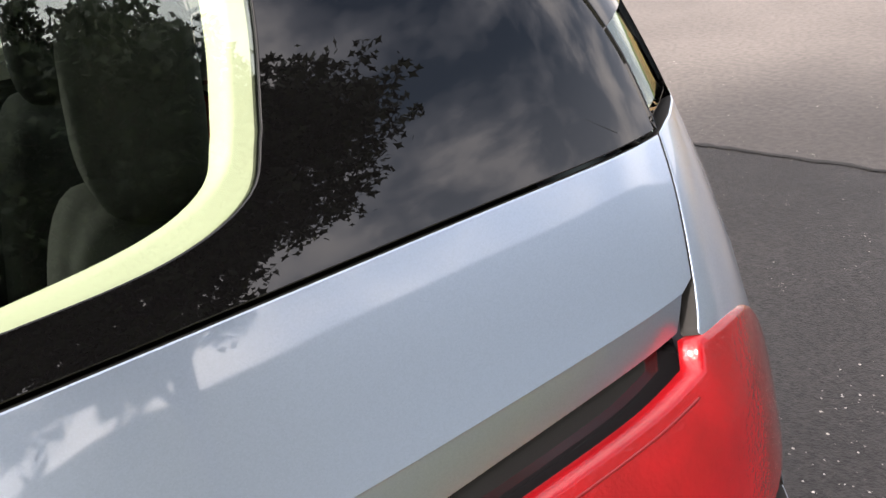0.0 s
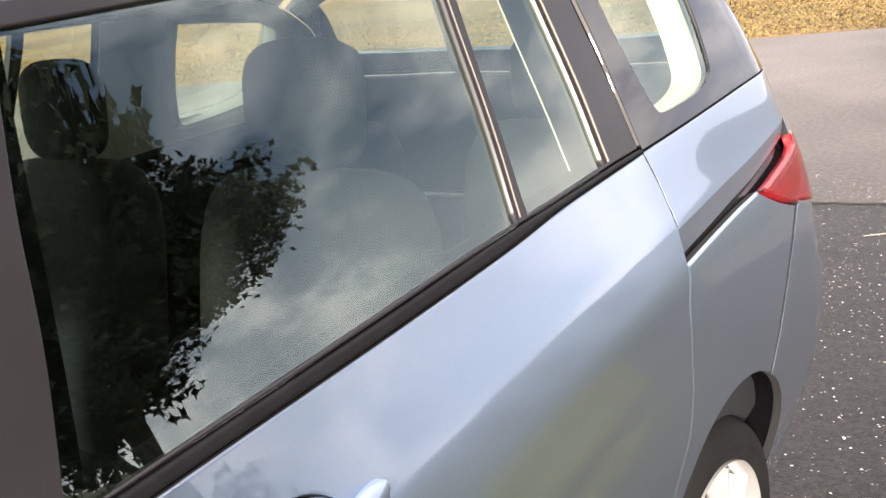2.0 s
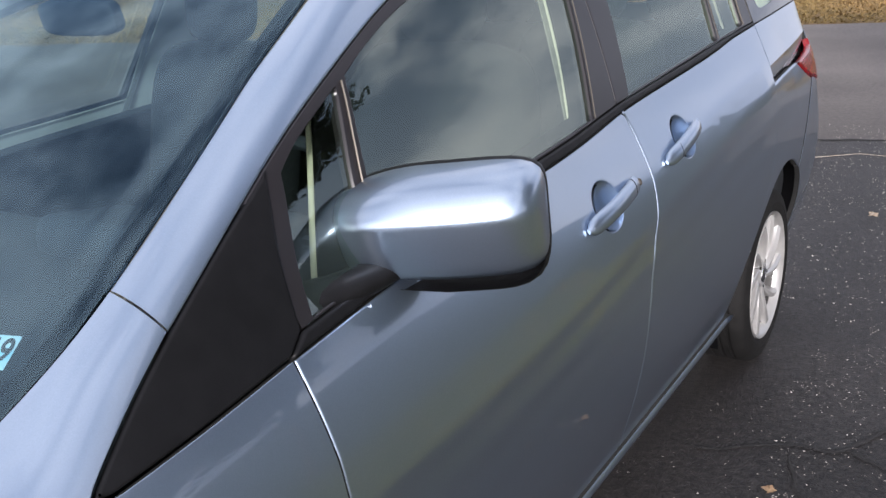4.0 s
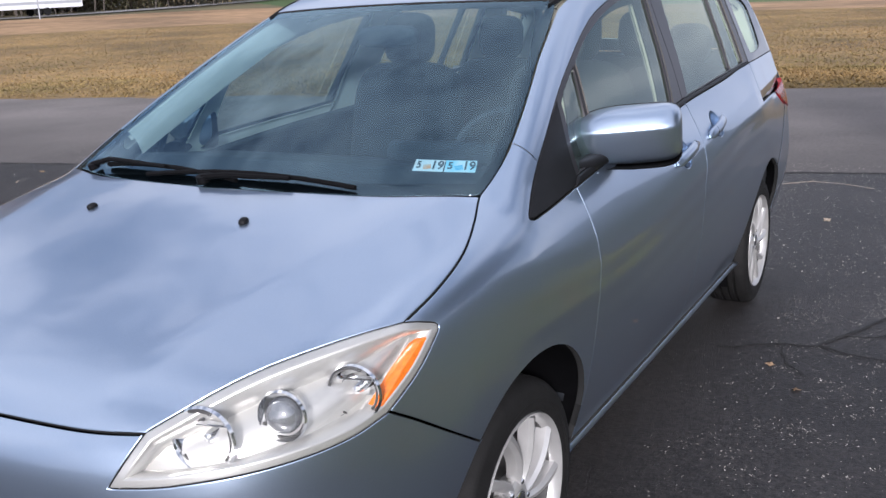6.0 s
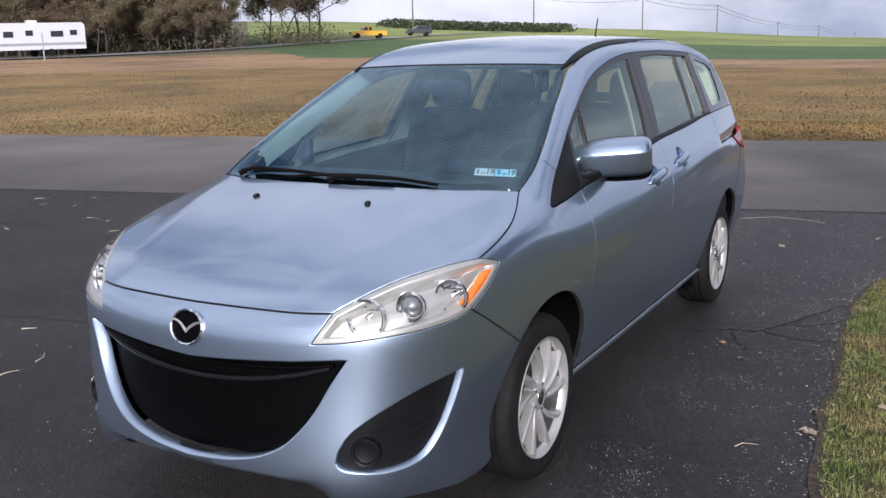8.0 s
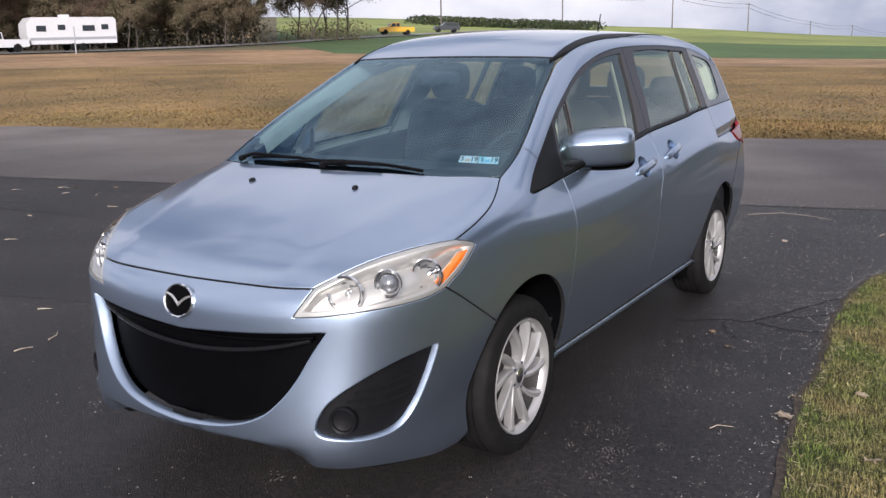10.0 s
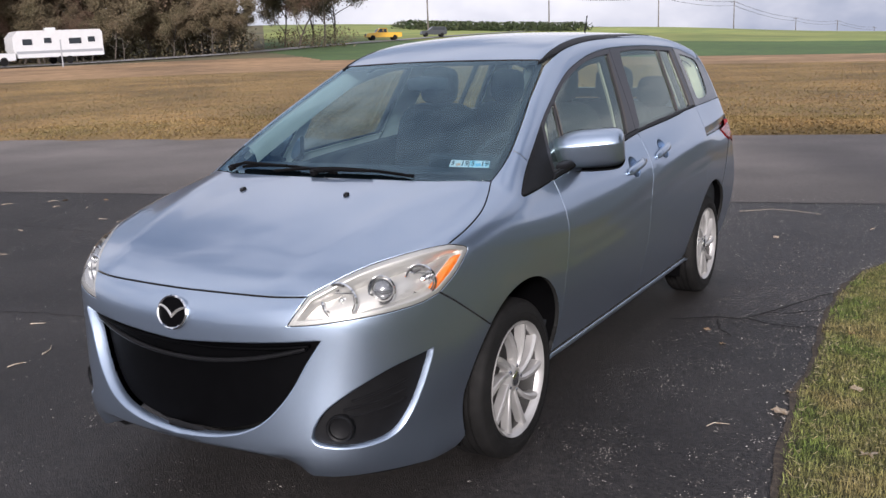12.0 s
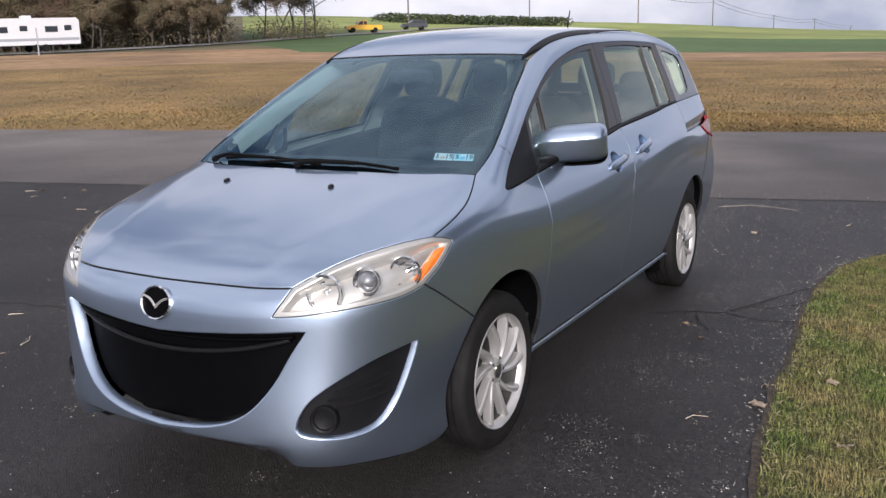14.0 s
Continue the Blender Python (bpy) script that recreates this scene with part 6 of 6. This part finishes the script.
def grow_limbs(seed, tall, spread, levels, trunk_r, rise=(.15, .9), follow=.5, first=.28):
    """Tapered limbs as point chains with radii, and the tips where leaves sit."""
    r = random.Random(seed)
    limbs, tips = [], []
    def limb(p, d, length, rad, level):
        pts, q = [p.copy()], p.copy()
        for _ in range(5):
            d = (d + Vector((r.gauss(0, .13), r.gauss(0, .13), r.gauss(0, .06) + .05))).normalized()
            q = q + d * length / 5
            pts.append(q.copy())
            if level >= 2:
                tips.append((q.copy(), d.copy()))
        limbs.append((pts, rad, rad * .45))
        if level < levels:
            for k in range(r.randint(3, 5) if level else 9):
                t = r.uniform(.35, 1.0) if level else r.uniform(first, .98)
                i = min(int(t * 5), 4)
                at = pts[i].lerp(pts[i + 1], t * 5 - i)
                a = r.uniform(0, 6.283)
                out = Vector((math.cos(a), math.sin(a), r.uniform(*rise))).normalized()
                limb(at, (out * spread + d * follow).normalized(), length * r.uniform(.42, .62), rad * .5, level + 1)
        else:
            tips.append((q.copy(), d.copy()))
    limb(Vector((0, 0, -.1)), Vector((r.gauss(0, .04), r.gauss(0, .04), 1)), tall, trunk_r, 0)
    return limbs, tips


def tree(name, seed, tall, spread, trunk_r, per_tip, leaf, mat, label, scatter, levels=2, sides=6, **shape):
    limbs, tips = grow_limbs(seed, tall, spread, levels, trunk_r, **shape)
    bm = bmesh.new()
    for pts, r0, r1 in limbs:
        tube(bm, pts, r0, sides if r0 > trunk_r * .3 else 4, r1)
    root = tagged(new(name), label, "tree")
    bm_part("trunk", bm, BARK, root, "dark bark")
    rs = np.random.RandomState(seed)
    base = np.repeat(np.array([t[0] for t in tips]), per_tip, 0)
    n = len(base)
    c = base + rs.normal(0, scatter, (n, 3))
    a, b = rs.normal(0, 1, (n, 3)), rs.normal(0, 1, (n, 3))
    a /= np.linalg.norm(a, axis=1, keepdims=True)
    b -= a * np.sum(a * b, 1, keepdims=True)
    b /= np.linalg.norm(b, axis=1, keepdims=True)
    s = leaf * rs.uniform(.6, 1.3, (n, 1))
    v = np.stack([c - a * s, c + b * s * .55 - a * s * .1, c + a * s, c - b * s * .55 - a * s * .1], 1)
    me = bpy.data.meshes.new("crown")
    me.from_pydata(v.reshape(-1, 3).tolist(), [], np.arange(n * 4).reshape(-1, 4).tolist())
    me.materials.append(mat)
    ob = new("crown", me)
    ob.parent = root
    return root


def lawn_tree(x, y, seed=5, shoots=1550, per=66, leaf=.040):
    """A young maple: leaning trunk, forked limbs, and leafy shoots that stand out of a broad crown."""
    rs = np.random.RandomState(seed)
    root = tagged(new("tree"), "young leafy maple standing on the lawn beside the drive", "tree")
    root.location = (x, y, 0)
    mid, half = np.array([.05, -.30, 3.62]), np.array([1.10, 1.86, 1.36])
    bm = bmesh.new()
    fork = np.array([.03, .10, 1.75])
    tube(bm, [(0, 0, -.1), (.01, .03, .6), (.0, .05, 1.2), fork, (.05, .15, 2.6), (.0, .15, 3.5)], .075, 9, .022)
    ends = []
    for k in range(16):
        a, up = 2.4 * k + rs.uniform(-.3, .3), rs.uniform(-.55, .75)
        end = mid + half * np.array([math.cos(a) * (1 - up * up) ** .5, math.sin(a) * (1 - up * up) ** .5, up]) * .68
        start = np.array([.03, .12 + .03 * k / 2, 1.7 + 1.2 * k / 16])
        bend = (start + end) / 2 + np.array([0, 0, rs.uniform(-.10, .15)])
        line = smooth_line([start, bend, end], 5)
        tube(bm, line, .026, 6, .009)
        ends += [line[5], line[-3], line[-1]]
    ends = np.array(ends)
    d = rs.normal(0, 1, (shoots, 3))
    d /= np.linalg.norm(d, axis=1, keepdims=True)
    lobes = 1 + .16 * np.sin(3.1 * d[:, 1] + 2.3 * d[:, 2] * 2) + .10 * np.sin(7 * d[:, 1] - 5 * d[:, 2] + 1)
    base = mid + half * d * (rs.uniform(.08, 1, (shoots, 1)) ** .42) * lobes[:, None]
    leaves = []
    for b, o in zip(base, d):
        near = ends[np.argmin(np.linalg.norm(ends - b, axis=1))]
        way = o * .8 + np.array([0, 0, .75]) + rs.normal(0, .35, 3)
        way /= np.linalg.norm(way)
        length = rs.uniform(.18, .42)
        tube(bm, [near, (near + b) / 2 + rs.normal(0, .03, 3), b, b + way * length], .006, 4, .002)
        t = rs.uniform(-.25, 1.05, (per, 1))
        leaves.append(b + way * length * t + rs.normal(0, .060, (per, 3)) * (1.25 - .6 * np.clip(t, 0, 1)))
    bm_part("trunk", bm, BARK, root, "dark bark")
    c = np.vstack(leaves)
    n = len(c)
    a, b = rs.normal(0, 1, (n, 3)), rs.normal(0, 1, (n, 3))
    a /= np.linalg.norm(a, axis=1, keepdims=True)
    b -= a * np.sum(a * b, 1, keepdims=True)
    b /= np.linalg.norm(b, axis=1, keepdims=True)
    s = leaf * rs.uniform(.6, 1.25, (n, 1))
    shape = ((-1, 0), (-.30, .32), (-.15, .85), (.25, .35), (1.1, 0), (.25, -.35), (-.15, -.85), (-.30, -.32))
    v = np.stack([c + a * s * u + b * s * w for u, w in shape], 1)
    me = bpy.data.meshes.new("crown")
    me.from_pydata(v.reshape(-1, 3).tolist(), [], np.arange(n * 8).reshape(-1, 8).tolist())
    me.materials.append(FOLIAGE)
    ob = new("crown", me)
    ob.parent = root


lawn_tree(4.9, 3.55)

wood = "trees of the wood along the far road"
kinds = [tree("tree", 21 + i, t, sp, .17, 30, lf, m, lb, .52, 3, 5, rise=(.0, .9), follow=.45, first=.16) for i, (t, sp, lf, m, lb) in enumerate((
    (13, .8, .16, AUTUMN, "tall tree with thinning olive-brown autumn leaves"), (15, .7, .16, RUSSET, "tall tree with thinning russet autumn leaves"),
    (10, .9, .155, AUTUMN, "spreading tree with thinning olive-brown autumn leaves"), (12, .6, .15, RUSSET, "slim tree with thinning russet autumn leaves")))]
spots = [(-58, 112), (-57, 104), (-55.5, 116), (-54.2, 109), (-53, 118), (-51.8, 112), (-50.7, 119), (-49.4, 113), (-48.2, 121), (-47.2, 115), (-46.0, 122), (-44.9, 118), (-43.8, 124), (-43.0, 121), (-56.4, 128), (-52.5, 130), (-49, 132), (-46.5, 134), (-40.3, 128), (-39.5, 124), (-38.6, 130), (-37.9, 126), (-37.2, 133), (-60, 110), (-62, 116), (-65, 112), (-56.8, 121), (-54.8, 124), (-53.6, 114), (-52.2, 123), (-51.2, 116), (-55, 111), (-50.0, 125), (-57.6, 117), (-47.8, 126), (-53.2, 127)]
for i, (az, r) in enumerate(spots):
    src = kinds[i % 4]
    p = polar(az, r, -.1)
    k = rng.uniform(.85, 1.2) * (.8 if az > -41 else 1)
    if i < 4:
        ob = src
        ob.matrix_basis = pose(p.x, p.y, p.z, 0, 0, rng.uniform(0, 360))
    else:
        ob = copy_thing(src, pose(p.x, p.y, p.z, 0, 0, rng.uniform(0, 360)))
        ob.scale = (k, k, k * rng.uniform(.9, 1.1))
    tagged(ob, group=wood)
for i, az in enumerate(np.arange(-64, -43, .85)):
    p = polar(az + rng.uniform(-.3, .3), rng.uniform(107, 113), -.1)
    ob = copy_thing(kinds[(2, 0, 3, 2)[i % 4]], pose(p.x, p.y, p.z, 0, 0, rng.uniform(0, 360)))
    k = rng.uniform(.30, .55)
    ob.scale = (k * 1.15, k * 1.15, k)
    tagged(ob, "young bushy tree at the edge of the wood", group=wood)
# undergrowth of the wood, hedge on the ridge and the wood line behind the lawn
def thicket(name, spots, size, mat, label, per, leaf):
    rs = np.random.RandomState(len(spots))
    c = np.repeat(np.array(spots), per, 0)
    n = len(c)
    g = rs.normal(0, 1, (n, 3))
    g /= np.maximum(1, np.linalg.norm(g, axis=1, keepdims=True) / 1.6)
    c = c + g * np.array(size)
    a, b = rs.normal(0, 1, (n, 3)), rs.normal(0, 1, (n, 3))
    a /= np.linalg.norm(a, axis=1, keepdims=True)
    b -= a * np.sum(a * b, 1, keepdims=True)
    b /= np.linalg.norm(b, axis=1, keepdims=True)
    s = leaf * rs.uniform(.6, 1.4, (n, 1))
    v = np.stack([c - a * s, c + b * s * .6, c + a * s, c - b * s * .6], 1)
    me = bpy.data.meshes.new(name)
    me.from_pydata(v.reshape(-1, 3).tolist(), [], np.arange(n * 4).reshape(-1, 4).tolist())
    me.materials.append(mat)
    return tagged(new(name, me), label, "undergrowth", kind="stuff")


BRUSH = material("brush", (0.10, 0.095, 0.046), .9, color2=(0.155, 0.115, 0.072), scale=.25, per_piece=.5)
HEDGE = material("hedge_leaves", (0.030, 0.048, 0.018), .9, color2=(0.05, 0.06, 0.025), scale=.3, per_piece=.5)
sp = [tuple(polar(az, 111 + 20 * rng.random(), .5 + 5.2 * max(0, .45 + .9 * noise.noise(Vector((az * .9, 3, 0)))) * rng.random())) for az in np.arange(-66, -42.6, .09)]
sp += [tuple(polar(az, 124 + 9 * rng.random(), .5 + .9 * rng.random())) for az in np.arange(-40.6, -36.6, .3)]
thicket("undergrowth", sp, (1.4, 1.4, 1.0), BRUSH, "brown-green undergrowth of the wood", 150, .14)
sp = [tuple(polar(az, 225 + 20 * rng.random(), .9)) for az in np.arange(-33, -22, .22)]
thicket("ridge_hedge", sp, (2.2, 2.2, .8), HEDGE, "dark hedge along the ridge", 90, .40)

# ---- poles and wires on the ridge ----
POLE = material("weathered_pole", (0.16, 0.14, 0.12), .9, vary=.3, scale=3)
WIRE = material("wire", (0.12, 0.12, 0.13), .6)
POLES = ((-31.5, 215, 11), (-24.1, 255, 10.5), (-17.6, 300, 11), (-13.3, 345, 11), (-9.9, 470, 10), (-7.7, 520, 10), (-5.8, 640, 9))
tops = []
for az, r, h in POLES:
    p = polar(az, r, -.3)
    bm = bmesh.new()
    tube(bm, [p, p + Vector((0, 0, h))], .20, 8, .14)
    pole = bm_part("utility_pole", bm, POLE)
    tagged(pole, "weathered wooden utility pole on the ridge", "pole", "utility poles")
    bm = bmesh.new()
    rounded_box(bm, (2.4, .12, .14), Matrix.Translation(p + Vector((0, 0, h - .5))) @ pose(0, 0, 0, 0, 0, -az), .02, 1)
    bm_part("crossarm", bm, POLE, pole)
    tops.append(p + Vector((0, 0, h - .2)))
for a, b in zip(tops, tops[1:]):
    for dz in (0, -1.4):
        bm = bmesh.new()
        tube(bm, [a.lerp(b, t) + Vector((0, 0, dz - 4.2 * t * (1 - t))) for t in np.linspace(0, 1, 14)], .07, 4)
        tagged(bm_part("overhead_wire", bm, WIRE), "thin overhead wire sagging between poles", "wire", "overhead wires")

# ---- vehicles on the far road ----
YELLOW = material("yellow_paint", (0.72, 0.40, 0.02), .3, coat=.8)
WHITE = material("white_paint", (0.72, 0.72, 0.72), .35, coat=.5, vary=.05, scale=3)
DARKCAR = material("dark_paint", (0.03, 0.035, 0.04), .3, coat=.6)
FARGLASS = material("dark_window", (0.03, 0.035, 0.04), .1)
GREYPANEL = material("trailer_stripe", (0.35, 0.36, 0.38), .5)


def extrude_profile(bm, pts, w, m):
    """A closed side outline (along x, up z) of width w, edges softened."""
    fs = []
    lo = [bm.verts.new(m @ Vector((x, -w / 2, z))) for x, z in pts]
    hi = [bm.verts.new(m @ Vector((x, w / 2, z))) for x, z in pts]
    bm.faces.new(lo); bm.faces.new(hi[::-1])
    n = len(pts)
    for i in range(n):
        bm.faces.new((lo[i], lo[(i + 1) % n], hi[(i + 1) % n], hi[i]))


def road_pose(az, r):
    p, q = polar(az, r, .14), polar(az - .6, r - .35, .14)
    d = q - p
    return Matrix.Translation(p) @ d.to_track_quat("X", "Z").to_matrix().to_4x4()


def far_wheels(root, xs, w, m, r=.38):
    for x in xs:
        for s in (-1, 1):
            bm = bmesh.new()
            lathe(bm, ((.02, .12), (r * .6, .12), (r * .62, .10), (r * .9, .12), (r, .09), (r, -.09), (r * .9, -.12), (.02, -.12)), m @ Matrix.Translation((x, s * (w / 2 - .1), r)) @ pose(0, 0, 0, -90 * s, 0, 0), 18)
            bm_part("wheel", bm, RUBBER, root)


def pickup(m, mat, label):
    bm = bmesh.new()
    extrude_profile(bm, ((-2.85, .50), (-2.85, 1.16), (-.62, 1.16), (-.55, 1.14), (.95, 1.16), (1.3, 1.14), (2.65, 1.04), (2.85, .90), (2.85, .48), (2.3, .42), (-2.3, .45)), 1.95, m)
    bm_b = bm_part("pickup_truck", bm, mat)
    tagged(bm_b, label, "truck")
    bm = bmesh.new()
    extrude_profile(bm, ((-.60, 1.14), (-.50, 1.80), (-.30, 1.86), (.55, 1.86), (.75, 1.80), (1.35, 1.14)), 1.66, m)
    bm_part("cab", bm, mat, bm_b)
    for s in (-1, 1):
        for x0, x1, x2, x3 in ((-.48, -.42, .08, .10), (.18, .18, .62, 1.10)):
            bm = bmesh.new()
            f = [m @ Vector((x, s * .845, z)) for x, z in ((x0, 1.2), (x1, 1.74), (x2, 1.74), (x3, 1.2))]
            g = [p + (m.to_3x3() @ Vector((0, s * -.03, 0))) for p in f]
            a, b = [bm.verts.new(p) for p in f], [bm.verts.new(p) for p in g]
            bm.faces.new(a); bm.faces.new(b[::-1])
            for i in range(4):
                bm.faces.new((a[i], a[(i + 1) % 4], b[(i + 1) % 4], b[i]))
            bm_part("window", bm, FARGLASS, bm_b)
    bm = bmesh.new()
    rounded_box(bm, (.03, 1.4, .5), m @ pose(1.06, 0, 1.50, 0, -42, 0), .01, 1)
    bm_part("windscreen", bm, FARGLASS, bm_b)
    bm = bmesh.new()
    rounded_box(bm, (.06, 1.2, .30), m @ pose(2.85, 0, .84), .02, 1)
    bm_part("grille", bm, BLACK_TRIM, bm_b)
    bm = bmesh.new()
    rounded_box(bm, (2.05, 1.6, .06), m @ pose(-1.75, 0, 1.145), .02, 1)
    bm_part("load_bed", bm, DARK_VOID, bm_b)
    far_wheels(bm_b, (-1.75, 1.85), 1.95, m, .40)
    return bm_b


pickup(road_pose(-34.3, 147.8), YELLOW, "yellow pickup truck on the far road")
pickup(road_pose(-57.2, 95.4), WHITE, "white pickup truck towing a camper trailer")
m = road_pose(-53.3, 98.2)
bm = bmesh.new()
extrude_profile(bm, ((-4.3, .65), (-4.35, 2.9), (-4.1, 3.15), (3.7, 3.15), (4.2, 2.6), (4.25, 1.5), (3.9, .65)), 2.4, m)
trailer = tagged(bm_part("camper_trailer", bm, WHITE), "white camper trailer hitched behind a pickup", "trailer")
for x, z, w, h in ((2.9, 2.1, .9, .55), (1.0, 2.2, .7, .5), (-1.6, 2.1, 1.2, .55), (-3.2, 2.2, .7, .5)):
    for s in (-1, 1):
        bm = bmesh.new()
        rounded_box(bm, (w, .04, h), m @ pose(x, s * 1.21, z), .01, 1)
        bm_part("window", bm, FARGLASS, trailer)
for s in (-1, 1):
    bm = bmesh.new()
    rounded_box(bm, (8.2, .03, .25), m @ pose(-.1, s * 1.205, 1.15), .01, 1)
    bm_part("stripe", bm, GREYPANEL, trailer)
bm = bmesh.new()
rounded_box(bm, (2.0, .10, .09), m @ pose(5.0, 0, .6), .02, 1)
bm_part("drawbar", bm, DARK_VOID, trailer)
bm = bmesh.new()
rounded_box(bm, (.9, .8, .3), m @ pose(.3, 0, 3.28), .06, 2)
bm_part("roof_unit", bm, WHITE, trailer)
far_wheels(trailer, (-.9, -.05), 2.4, m, .36)
m = road_pose(-31.2, 168)
bm = bmesh.new()
extrude_profile(bm, ((-2.3, .4), (-2.35, 1.0), (-2.1, 1.65), (-1.7, 1.75), (.3, 1.75), (1.0, 1.1), (2.2, .98), (2.35, .5), (2.2, .35)), 1.85, m)
suv = tagged(bm_part("car", bm, DARKCAR), "dark car on the far road", "car")
for s in (-1, 1):
    bm = bmesh.new()
    rounded_box(bm, (2.2, .03, .42), m @ pose(-.8, s * .93, 1.38), .01, 1)
    bm_part("window", bm, FARGLASS, suv)
far_wheels(suv, (-1.4, 1.45), 1.85, m, .34)
# roadside post
p = polar(-53.0, 90, -.2)
bm = bmesh.new()
tube(bm, [p, p + Vector((0, 0, 2.6))], .06, 6)
tagged(bm_part("roadside_post", bm, GREYPANEL), "thin grey post beside the far road", "post")
